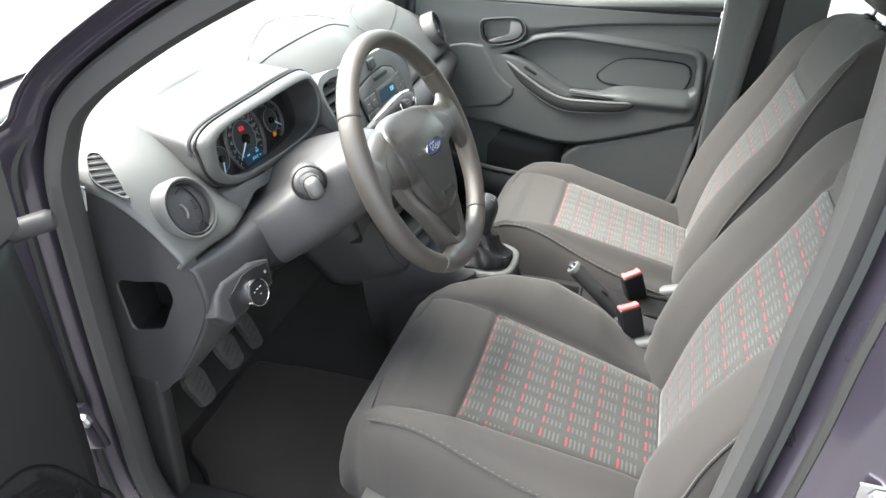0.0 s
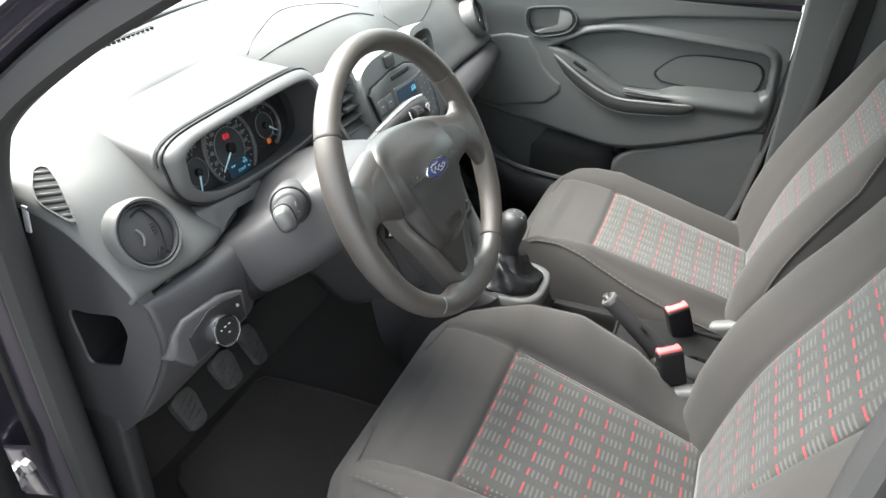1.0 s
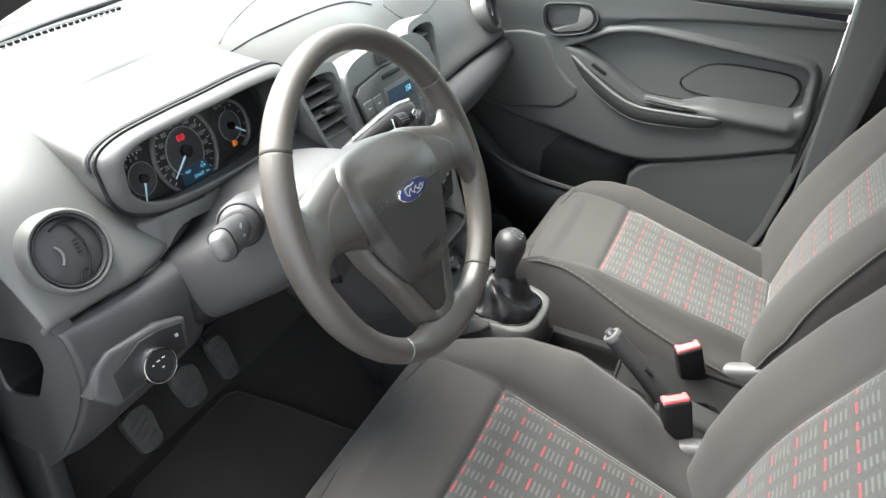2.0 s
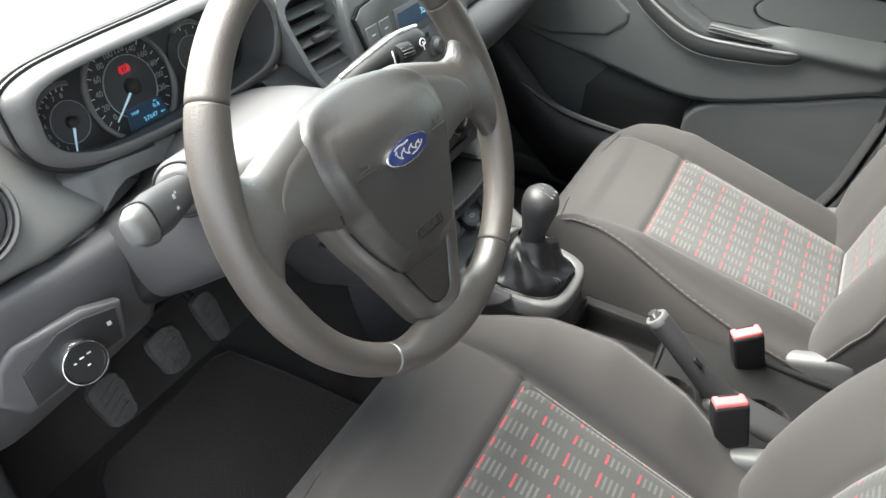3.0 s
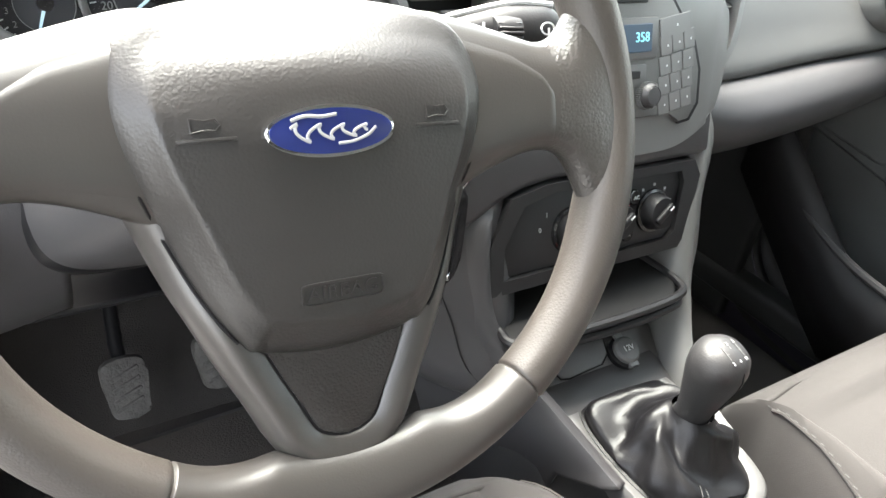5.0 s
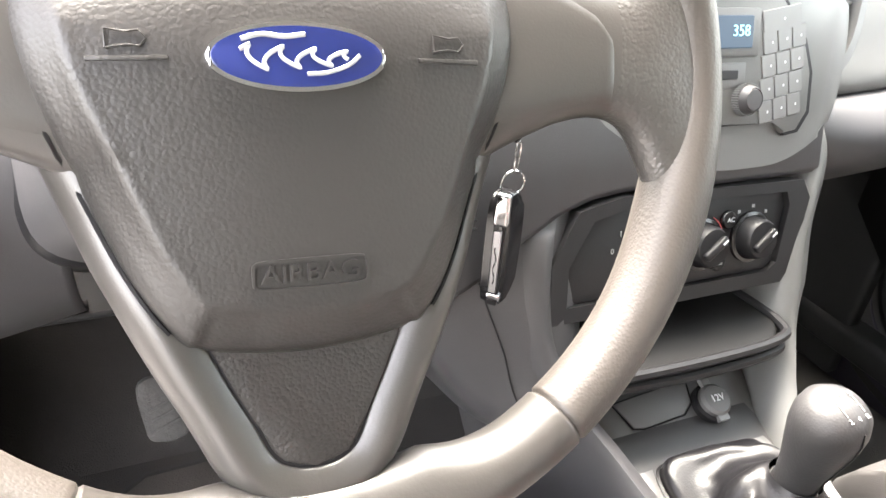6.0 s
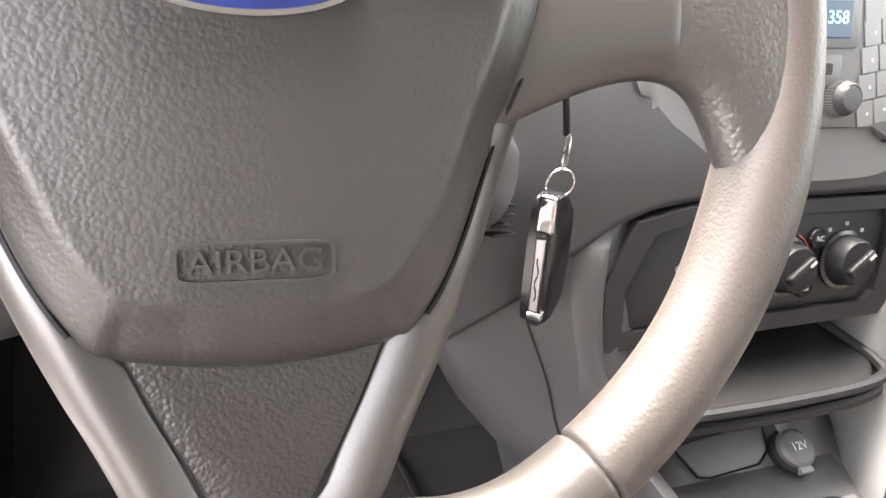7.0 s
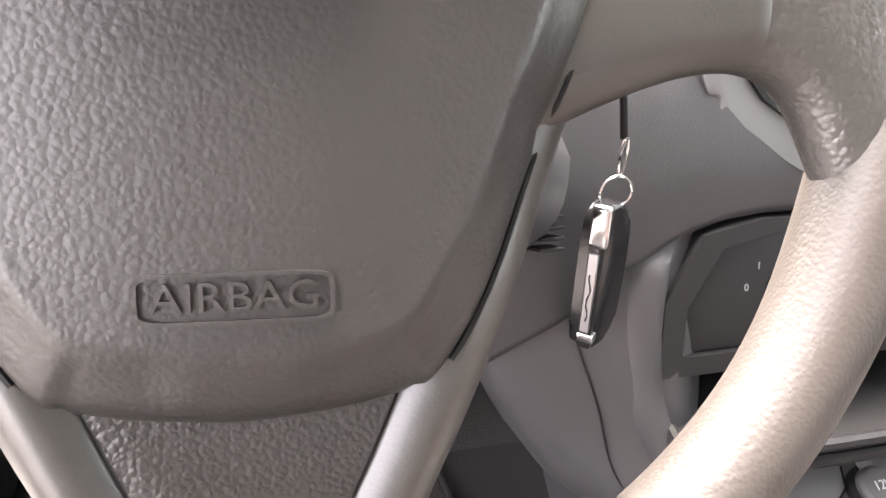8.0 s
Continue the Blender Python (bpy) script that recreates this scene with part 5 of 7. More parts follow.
def spoke_cover(s):
    """The smooth cover let into the face of a side spoke."""
    rows = []
    for u in np.linspace(0.055, 0.1340, 26):
        hi = float(np.interp(u, [0.05, 0.078, 0.1075, 0.1255, 0.1320, 0.1340], [0.052, 0.046, 0.0355, 0.0235, 0.0125, -0.004]))
        lo = float(np.interp(u, [0.05, 0.0825, 0.119, 0.135], [-0.033, -0.0235, -0.0155, -0.0145]))
        row = []
        for q in np.linspace(0, 1, 14):
            v = lo + (hi - lo) * q
            edge = 1 if q in (0, 1) or u > 0.1335 else 0
            row.append((s * u, v, spoke_face(u, v) + 0.0008 - 0.0020 * edge))
        rows.append(row)
    return wpart("spoke_cover", sheet(rows), SMOOTH, None, "smooth grey spoke cover", smooth=60)


for s in (-1, 1):
    side_spoke(s)
    spoke_cover(s)
# the forked lower spoke and its grained insert
FORK_O = [(-0.092, -0.010), (-0.074, -0.060), (-0.0655, -0.080), (-0.0590, -0.095), (-0.0530, -0.108), (-0.0465, -0.121), (-0.0410, -0.133), (-0.0365, -0.1430), (-0.0305, -0.1520), (-0.0215, -0.1600), (-0.011, -0.1642), (0.0, -0.1652)]
INS_O = [(-0.058, -0.035), (-0.042, -0.080), (-0.0345, -0.097), (-0.0278, -0.112), (-0.0218, -0.1240), (-0.0165, -0.1365), (-0.0125, -0.1412), (-0.006, -0.1440), (0.0, -0.1445)]
INS = INS_O + [(-x, y) for x, y in INS_O[-2::-1]]


def even(line, m):
    q = spline(line, 200)
    d = np.concatenate([[0], np.cumsum(np.linalg.norm(np.diff(q, axis=0), axis=1))])
    w = np.linspace(0, d[-1], m)
    return np.stack([np.interp(w, d, q[:, 0]), np.interp(w, d, q[:, 1])], 1)


def fork_mesh():
    left_o = np.vstack([even(FORK_O[:7], 40), even(FORK_O[6:], 39)[1:]])
    left_i = np.vstack([even(INS_O[:6], 40), even(INS_O[5:], 39)[1:]])
    o = np.vstack([left_o, (left_o * (-1, 1))[::-1][1:]])
    i = np.vstack([left_i, (left_i * (-1, 1))[::-1][1:]])
    rows = []
    for w, z in ((0.0, -0.018), (0.0, -0.006), (0.03, -0.0025), (0.12, 0.0018), (0.26, 0.0055), (0.40, 0.0076), (0.55, 0.0080), (0.74, 0.0066), (0.90, 0.0050), (0.98, 0.0035), (1.0, 0.0), (1.0, -0.012)):
        row = []
        for a, b in zip(o, i):
            p = a * (1 - w) + b * w
            r = float(np.hypot(*p))
            # the fork runs into the rim and ends just below its surface
            cap = 0.0164 * math.sqrt(max(0.0, 1 - ((r - RR) / 0.0138) ** 2)) if r > 0.1625 else 1.0
            row.append((p[0], p[1], max(min(z, 0.004), cap + 0.0008) if r > 0.1625 else z - 0.006 * float(step(np.array(p[1]), -0.090, -0.045))))
        rows.append(row)
    return sheet(rows)


wpart("lower_spoke", fork_mesh(), SMOOTH, None, smooth=60)
wpart("spoke_insert", prism(INS, -0.012, 0.0048, None, 0.002, 2), INSERT, None, "grained insert in the lower spoke")
wpart("insert_gap", tube([(x, y, 0.0030) for x, y in np.vstack([even(INS_O, 40), (even(INS_O, 40) * (-1, 1))[::-1][1:]])], 0.0013, 6), BLACK)
wpart("hub_back", lathe([(0.0, -0.045), (0.050, -0.045), (0.062, -0.030), (0.068, -0.010), (0.064, -0.002), (0, 0.002)], 48, Matrix.Translation((0, -0.015, 0))), SMOOTH)

# airbag pad
PAD_R = [(0.0, 0.0660), (0.035, 0.0635), (0.062, 0.0575), (0.079, 0.0465), (0.0868, 0.0310), (0.0872, 0.0120), (0.0822, -0.0100), (0.0712, -0.0400), (0.0597, -0.0680), (0.0475, -0.0885), (0.0395, -0.0960), (0.0240, -0.0995), (0.0, -0.1008)]
PAD_L = [(-x, y) for x, y in PAD_R[1:-1]][::-1]
outline = rounded(PAD_R + PAD_L, 120)
centre = (0.0, -0.008)


def face_height(x, y):
    z = 0.0272 + (0.09 * y if y < 0 else -2.6 * y * y)
    return z - 0.9 * x * x


FORK_S, INS_S = spline(FORK_O, 80)[::-1], spline(INS_O, 80)[::-1]


def fork_face(x, y):
    """Height of the forked spoke's face beside the pad."""
    o, i = float(np.interp(y, FORK_S[:, 1], FORK_S[:, 0])), float(np.interp(y, INS_S[:, 1], INS_S[:, 0]))
    w = (-abs(x) - o) / (i - o)
    return float(np.interp(w, [0.03, 0.12, 0.26, 0.40, 0.55, 0.74, 0.90, 1.0], [-0.0025, 0.0018, 0.0055, 0.0076, 0.0080, 0.0066, 0.0050, 0.0035])) - 0.006 * float(step(np.array(y), -0.090, -0.045))


def pad_edge(x, y):
    """Height at which the pad's rim ends: just above the spokes beside it, lower between them."""
    if y < -0.040 and abs(x) > 0.040:
        return fork_face(x, y) + 0.0030
    beside = float(step(np.array(y), -0.046, -0.030)) * min(1.0, max(0.0, (abs(x) - 0.055) / 0.02))
    return 0.0068 + beside * (spoke_face(x, min(y, 0.045)) + 0.0012 - 0.0068)


rows = []
for k in (0.02, 0.12, 0.24, 0.36, 0.48, 0.60, 0.70, 0.745, 0.775, 0.800, 0.822, 0.845, 0.88, 0.92, 0.96, 0.985, 1.0, 1.0, 1.0):
    row = []
    j = len(rows)
    for x, y in swell(outline, k, centre):
        z = face_height(x, y)
        # side facets fall away towards the edge, sharply along the flanks and softly at the top
        flank = min(1.0, abs(x) / 0.030)
        crest = min(1.0, max(0.0, (y - 0.012) / 0.030))
        fall = max(0.004, face_height(*outline[len(row)]) - pad_edge(*outline[len(row)]))
        side_ = fall * flank + 0.8 * fall * (1 - flank)
        z -= (1 - crest) * side_ * max(0.0, (k - 0.80) / 0.20) ** (1.0 if flank > 0.5 else 1.5)
        shoulder = 1 - 0.62 * min(1.0, (abs(x) / 0.075) ** 2)
        z -= crest * shoulder * 0.028 * max(0.0, (k - 0.38) / 0.62) ** 1.55
        z += (1 - crest) * flank * (0.0009 * math.exp(-((k - 0.825) / 0.022) ** 2))
        if k > 0.95:
            z -= 0.004 * ((k - 0.95) / 0.05) ** 2
        if j == 17:
            z -= 0.006
        if j == 18:
            z = min(-0.012, z - 0.016)
        row.append((x, y, z))
    rows.append(row)
pad_mesh = sheet(rows, closed_v=True)
pad_mesh.verts.ensure_lookup_table()
pad_mesh.faces.new([pad_mesh.verts[k] for k in range(120)])
pad = wpart("airbag_pad", pad_mesh, PAD, None, "grained grey airbag cover", smooth=35)
# dark parting gap round the pad
for s in (-1, 1):
    line = sorted([q for q in swell(outline, 1.006, centre) if q[0] * s > 0.047 and -0.100 < q[1] < 0.040], key=lambda q: q[1])
    wpart("pad_gap", tube([(x, y, (spoke_face(x, y) if y > -0.040 else fork_face(x, y)) - 0.0002) for x, y in line], 0.0009, 6), BLACK)

# oval badge: plain silver and blue shapes
bz = face_height(0, 0.0008)
bmx = Matrix.Translation((-0.0010, 0.0008, bz)) @ Matrix.Rotation(radians(3), 4, "X")
badge = wpart("badge", prism(oval(0.0296, 0.0112, 64), -0.004, 0.0022, bmx, 0.0012, 3), CHROME, pad, "blue oval badge with silver edge")
wpart("badge_field", prism(oval(0.0280, 0.0097, 64), 0.0015, 0.0027, bmx, 0.0004, 2), BLUE, badge)
# plain silver flourishes on the blue field
RIBBON = [(-0.0190 + 0.0360 * k / 60 + 0.0016 * math.sin(0.72 * k), -0.0004 + (0.0042 - 0.0022 * (k / 60)) * math.sin(0.36 * k + 0.6)) for k in range(61)]
FLOURISH = [(RIBBON, 0.0007), ([(-0.0185, 0.0052), (-0.0120, 0.0068), (-0.0050, 0.0062), (0.0020, 0.0070)], 0.0008), ([(0.0020, -0.0056), (0.0090, -0.0050), (0.0160, -0.0026), (0.0200, 0.0006)], 0.0007)]
for line, r in FLOURISH:
    wpart("badge_stroke", tube([bmx @ Vector((x, y, 0.0030)) for x, y in spline(line, 90)], r, 6, flat=0.4), SILVER, badge)


def on_pad(x, y, lift=0.0):
    m = Matrix.Translation((x, y, face_height(x, y) + lift))
    return m @ Matrix.Rotation(math.atan(0.09 if y < 0 else -5.2 * y), 4, "X") @ Matrix.Rotation(math.atan(1.8 * x), 4, "Y")


PLATE = oval(0.0202, 0.0054, 40, power=7)
pl = on_pad(-0.0004, -0.0707, 0.0003)
wpart("plate_frame", ring_prism(swell(PLATE, 1.0), [(x * 0.955, y * 0.86) for x, y in PLATE], -0.002, 0.0006, pl), PAD, pad)
words("AIRBAG", 0.0088, WR @ pl @ Matrix.Translation((0, 0, 0.0002)) @ Matrix.Diagonal((1.12, 1, 1, 1)), PAD, pad, 0.0005)
for s in (-1, 1):
    hm = on_pad(s * 0.053, 0.0005, 0.0)
    wpart("horn_line", crate(0.024, 0.0016, 0.0012, hm, 0.0005, 2), PAD, pad)
    wpart("horn_mark", tube([hm @ Vector((x, y, 0.0004)) for x, y in ((-0.006, 0.003), (-0.006, 0.009), (0.0, 0.008), (0.004, 0.0085), (0.006, 0.006), (0.004, 0.0035), (0.0, 0.004), (-0.006, 0.003))], 0.0004, 5), PAD, pad)

# ---- ignition key on its ring ----
key = thing("car_key", (-0.1670, 0.16, 0.77), "black folding car key hanging on a steel ring", "key")
part("blade_root", tube([(-0.222, 0.154, 0.886), (-0.195, 0.158, 0.884), (-0.176, 0.160, 0.872), (-0.171, 0.161, 0.849)], 0.0022, 10), BLACK, key, "dark key in the lock")
part("key_ring", tube([(-0.1700 + 0.003 * math.cos(t), 0.16 + 0.002 * math.cos(t), 0.838 + 0.0115 * math.sin(t)) for t in np.linspace(0, 2 * math.pi, 30, endpoint=False)], 0.0009, 8, closed=True), CHROME, key)
part("key_ring", tube([(-0.1705 + 0.0095 * math.cos(t), 0.16, 0.818 + 0.0095 * math.sin(t)) for t in np.linspace(0, 2 * math.pi, 34, endpoint=False)], 0.0009, 8, closed=True), CHROME, key)
KEYO = [(-0.0145, 0.030), (-0.012, 0.040), (-0.004, 0.0455), (0.006, 0.044), (0.013, 0.034), (0.015, 0.010), (0.013, -0.030), (0.008, -0.042), (-0.006, -0.045), (-0.0145, -0.040), (-0.0155, -0.005)]
km = facing((-0.1700, 0.1612, 0.766), (-0.72, -0.69, 0.0), up=(-0.045, 0.012, 1.0))
fob = part("fob", prism(rounded(KEYO, 40), -0.0065, 0.0065, km @ Matrix.Rotation(radians(75), 4, "Y"), 0.003, 3), GLOSS, key, smooth=50)
e = km @ Matrix.Translation((0.0, 0, 0.0135))
part("fob_edge", crate(0.0085, 0.088, 0.004, e, 0.0015, 2), BLACK, fob)
part("blade", crate(0.0060, 0.052, 0.003, e @ Matrix.Translation((0, -0.006, 0.0022)), 0.0006, 1), STEEL, fob, "folded steel key blade")
part("blade_groove", tube([e @ Vector((0.0009 * math.sin(k * 1.3), -0.024 + k * 0.0034, 0.0039)) for k in range(10)], 0.0005, 5), BLACK, fob)
part("fob_cap", crate(0.0115, 0.026, 0.008, e @ Matrix.Translation((0.001, 0.036, 0.0)), 0.003, 3), CHROME, fob)
part("fob_band", crate(0.010, 0.006, 0.006, e @ Matrix.Translation((0.001, -0.036, 0.0005)), 0.001, 2), CHROME, fob)

# ---- seats ----
def seat(name, cx, cy, lean, label, group, tall=0.0, taper=0.0):
    """A cloth bucket seat; cy: the front edge of its patterned cushion insert; tall: height of its inner bolster; taper: how far its left side draws in at the front."""
    st = thing(name, (cx, cy - 0.20, 0.29), label, "car seat", group)

    # cushion: height over (a, w), a: forward of the insert's front edge, w: across from the middle
    def crown(a, w):
        base = 0.560 + np.interp(a, [-0.40, -0.30, 0.0, 0.06, 0.11, 0.15, 0.18], [0.478, 0.490, 0.562, 0.572, 0.573, 0.560, 0.530]) - 0.560
        wid = np.interp(a, [-0.30, 0.0, 0.15], [0.128, 0.155, 0.165])
        over = np.maximum(0, np.abs(w) - wid)
        bol = 0.038 * np.exp(-((over - 0.038) / 0.028) ** 2) * np.interp(a, [-0.4, -0.25, 0.0, 0.10, 0.17], [0.7, 1.0, 0.95, 0.45, 0.1])
        if tall:
            q = np.clip((w - wid) / 0.070, 0, 1)
            rise = tall * np.interp(a, [-0.36, -0.26, -0.19, -0.09, 0.0, 0.08, 0.12, 0.17], [0.0, 0.12, 0.70, 1.0, 0.75, 0.32, 0.15, 0.02])
            flat = 0.0060 * np.interp(a, [-0.4, -0.25, 0.0, 0.10, 0.17], [0.7, 1.0, 0.95, 0.45, 0.1])
            bol = np.where(w > 0, flat + rise * (1 - (1 - q) ** 2) ** 0.9, bol)
        seam = 0.008 * np.exp(-((np.abs(w) - wid - 0.003) / 0.0045) ** 2) * np.interp(a, [0.02, 0.14], [1.0, 0.45])
        front = 0.007 * np.exp(-((a - 0.003) / 0.0050) ** 2) * (np.abs(w) < wid + 0.01)
        dip = -0.008 * np.cos(np.clip(w / 0.16, -1, 1) * np.pi / 2) * (a < 0.10)
        return base + bol - seam - front + dip

    def width(a):
        return float(np.interp(a, [-0.40, -0.30, -0.10, 0.0, 0.10, 0.135, 0.155], [0.240, 0.242, 0.238, 0.232, 0.218, 0.206, 0.192]))

    def squeeze(w, a):
        """Draws the left bolster in towards the front."""
        wid = float(np.interp(a, [-0.30, 0.0, 0.15], [0.128, 0.155, 0.165]))
        if w > -wid or not taper:
            return w
        k = (width(a) - wid - taper * float(np.interp(a, [-0.20, 0.10], [0, 1]))) / (width(a) - wid)
        return -(wid + (-w - wid) * max(0.2, k))

    rows = []
    for a in list(np.linspace(-0.40, -0.016, 30)) + [-0.010, -0.005, -0.001, 0.003, 0.007, 0.012, 0.018] + list(np.linspace(0.028, 0.155, 14)):
        h = width(a)
        wid = float(np.interp(a, [-0.30, 0.0, 0.15], [0.128, 0.155, 0.165]))
        half_ = [0.0, 0.03, 0.06, 0.09, wid - 0.022, wid - 0.012, wid - 0.006, wid - 0.001, wid + 0.003, wid + 0.006, wid + 0.010, wid + 0.016]
        half_ += [half_[-1] + (h - 0.02 - half_[-1]) * q / 6 for q in range(1, 7)]
        if h - 0.02 < half_[11] + 0.004:
            half_ = list(np.linspace(0, h - 0.02, 18))
        ring = []
        for w in [-x for x in half_[:0:-1]] + half_:
            ring.append((cx + squeeze(w, a), cy + a, float(crown(a, w))))
        zr, zl = ring[-1][2], ring[0][2]
        side = [(h - 0.008, -0.006), (h + 0.004, -0.030), (h + 0.012, -0.06), (h + 0.012, -0.11), (h + 0.004, -0.15), (0.0, -0.16)]
        right = [(cx + x, cy + a, zr + dz if dz > -0.10 else 0.560 + dz - 0.03) for x, dz in side]
        left = [(cx + squeeze(-x, a), cy + a, zl + dz if dz > -0.10 else 0.560 + dz - 0.03) for x, dz in side[::-1][1:]]
        rows.append(ring + right + left)
    # rounded nose
    last = np.array(rows[-1])
    for f, dy in ((0.92, 0.012), (0.78, 0.024), (0.5, 0.034), (0.2, 0.036), (0.0, 0.028)):
        lo = 0.395
        rows.append([(cx + (p[0] - cx) * (0.90 + 0.10 * f), cy + 0.155 + dy, lo + (p[2] - lo) * f) for p in last])
    cush = sheet(rows, closed_v=True)
    cush.verts.ensure_lookup_table()
    m = len(rows[0])
    cush.faces.new([cush.verts[k] for k in range(m)])
    part("cushion", cush, CLOTH, st, smooth=60)

    # patterned insert, 3 mm proud
    g, uv = [], []
    for a in np.linspace(-0.002, -0.318, 30):
        wid = np.interp(a, [-0.30, 0.0], [0.126, 0.153])
        g.append([(cx + w, cy + a, float(crown(min(a, -0.016), w * 0.96)) + 0.0045 - 0.006 * (abs(w) / wid) ** 10) for w in np.linspace(-wid, wid, 24)])
        uv.append([(-a, w + 0.16) for w in np.linspace(-wid, wid, 24)])
    part("cushion_insert", sheet(g, uv=uv), WOVEN, st, "woven insert with grey and red dashes", thick=0.004, smooth=60)
    # stitched seam along both flanks
    for s in (-1, 1):
        for k in range(44):
            a = 0.13 - k * 0.0115
            p = Vector((cx + squeeze(s * (width(a) - 0.0055), a), cy + a, float(crown(a, s * (width(a) - 0.02))) - 0.006))
            part("stitch", crate(0.0013, 0.0050, 0.0012, Matrix.Translation(p), 0.0005, 1), THREAD, st, smooth=0) if s < 0 else None
        path = [(cx + squeeze(s * (width(a) - 0.005), a), cy + a, float(crown(a, s * (width(a) - 0.02))) - 0.009) for a in np.linspace(0.125, -0.39, 40)]
        part("seam_welt", tube(path, 0.0022, 6), CLOTH, st)

    # backrest
    t = radians(lean)
    up, out = Vector((0, -math.sin(t), math.cos(t))), Vector((0, math.cos(t), math.sin(t)))
    o = Vector((cx, cy - 0.335, 0.495))

    def face(s, w):
        wid = np.interp(s, [0.0, 0.15, 0.45], [0.105, 0.118, 0.135])
        over = np.maximum(0, np.abs(w) - wid)
        bol = 0.062 * np.exp(-((over - 0.075) / 0.062) ** 2) * np.interp(s, [-0.03, 0.06, 0.30, 0.48, 0.60], [0.75, 1.0, 0.95, 0.55, 0.15])
        seam = 0.006 * np.exp(-((np.abs(w) - wid - 0.003) / 0.006) ** 2) * (s < 0.47)
        top = 0.005 * np.exp(-((s - 0.452) / 0.007) ** 2) * (np.abs(w) < wid + 0.01)
        lumbar = 0.020 * np.exp(-((s - 0.17) / 0.14) ** 2)
        return bol - seam - top + lumbar

    rows = []
    for s in list(np.linspace(-0.03, 0.56, 46)) + [0.585, 0.602, 0.612, 0.615]:
        h = np.interp(s, [-0.03, 0.10, 0.35, 0.50, 0.58, 0.602, 0.615], [0.222, 0.252, 0.258, 0.225, 0.175, 0.150, 0.110])
        front = []
        wid = float(np.interp(s, [0.0, 0.15, 0.45], [0.105, 0.118, 0.135]))
        half_ = [0.0, 0.025, 0.05, 0.075, wid - 0.018, wid - 0.010, wid - 0.005, wid - 0.001, wid + 0.003, wid + 0.007, wid + 0.012]
        half_ += [half_[-1] + (h - 0.012 - half_[-1]) * q / 12 for q in range(1, 13)]
        if h - 0.012 < half_[10] + 0.004:
            half_ = list(np.linspace(0, h - 0.012, 23))
        for w in [-x for x in half_[:0:-1]] + half_:
            cap = np.interp(s, [0.54, 0.59, 0.615], [0.0, -0.012, -0.045])
            front.append(o + up * float(s) + out * float(face(s, w) + cap) + Vector((float(w), 0, 0)))
        e = float(face(s, h - 0.012)) + float(np.interp(s, [0.54, 0.59, 0.615], [0.0, -0.012, -0.045]))
        back = -0.115 + 0.04 * s
        fl = [(h - 0.002, e - 0.012), (h, e - 0.035), (h, (e + back) / 2), (h - 0.006, back + 0.02), (h - 0.03, back), (0, back - 0.005)]
        right = [o + up * float(s) + out * float(d) + Vector((float(w), 0, 0)) for w, d in fl]
        left = [o + up * float(s) + out * float(d) + Vector((-float(w), 0, 0)) for w, d in fl[::-1][1:]]
        rows.append([tuple(p) for p in front + right + left])
    bk = sheet(rows, closed_v=True)
    bk.verts.ensure_lookup_table()
    m = len(rows[0])
    bk.faces.new([bk.verts[k] for k in range(m)])
    bk.faces.new([bk.verts[len(rows) * m - m + k] for k in range(m)])
    part("backrest", bk, CLOTH, st, smooth=60)
    g, uv = [], []
    for s in np.linspace(0.0, 0.447, 40):
        wid = np.interp(s, [0.0, 0.15, 0.45], [0.103, 0.116, 0.133])
        g.append([tuple(o + up * float(s) + out * float(face(s, w * 0.95) + 0.0045 - 0.006 * (abs(w) / wid) ** 10) + Vector((float(w), 0, 0))) for w in np.linspace(-wid, wid, 22)])
        uv.append([(s + 0.003, w + 0.16) for w in np.linspace(-wid, wid, 22)])
    part("backrest_insert", sheet(g, uv=uv), WOVEN, st, "woven insert with grey and red dashes", thick=0.004, smooth=60)
    for sd in (-1, 1):
        path = []
        for s in np.linspace(0.0, 0.57, 40):
            h = np.interp(s, [-0.03, 0.10, 0.35, 0.50, 0.58], [0.222, 0.252, 0.258, 0.225, 0.175])
            path.append(o + up * float(s) + out * float(face(s, h - 0.012) - 0.012) + Vector((sd * float(h - 0.002), 0, 0)))
        part("seam_welt", tube(path, 0.0022, 6), CLOTH, st)
        if sd < 0:
            q = spline(path, 90)
            for k in range(0, 90):
                part("stitch", crate(0.0018, 0.0018, 0.0045, facing(Vector(q[k]) + out * 0.002 + Vector((sd * 0.0012, 0, 0)), (0, 1, 0.2), up=tuple(up)) @ Matrix.Rotation(radians(90), 4, "X"), 0.0004, 1), THREAD, st, smooth=0)
    # headrest on two posts
    hc = o + up * 0.735 - out * 0.035
    hm = facing(hc, out, up=tuple(up))
    hr = part("headrest", crate(0.25, 0.19, 0.095, hm, 0.040, 5), CLOTH, st, smooth=60)
    for w in (-0.055, 0.055):
        part("headrest_post", tube([tuple(o + up * z - out * 0.045 + Vector((w, 0, 0))) for z in (0.58, 0.62, 0.67)], 0.006, 12), STEEL, st, "steel headrest post")
        part("post_guide", lathe([(0.013, 0), (0.014, 0.008), (0.009, 0.011)], 20, facing(o + up * 0.612 - out * 0.045 + Vector((w, 0, 0)), up)), BLACK, st)
    # moulded side skirt, hinge cover and runner
    for s in (-1, 1):
        skirt = sheet([[(cx + s * (0.240 + dx), cy + a, z) for dx, z in ((-0.02, 0.44), (0.008, 0.438), (0.016, 0.42), (0.018, 0.37), (0.010, 0.335), (-0.02, 0.325))] for a in np.linspace(0.13, -0.40, 16)])
        part("side_skirt", skirt, DASH, st, "grey plastic seat side cover", thick=0.004, smooth=60)
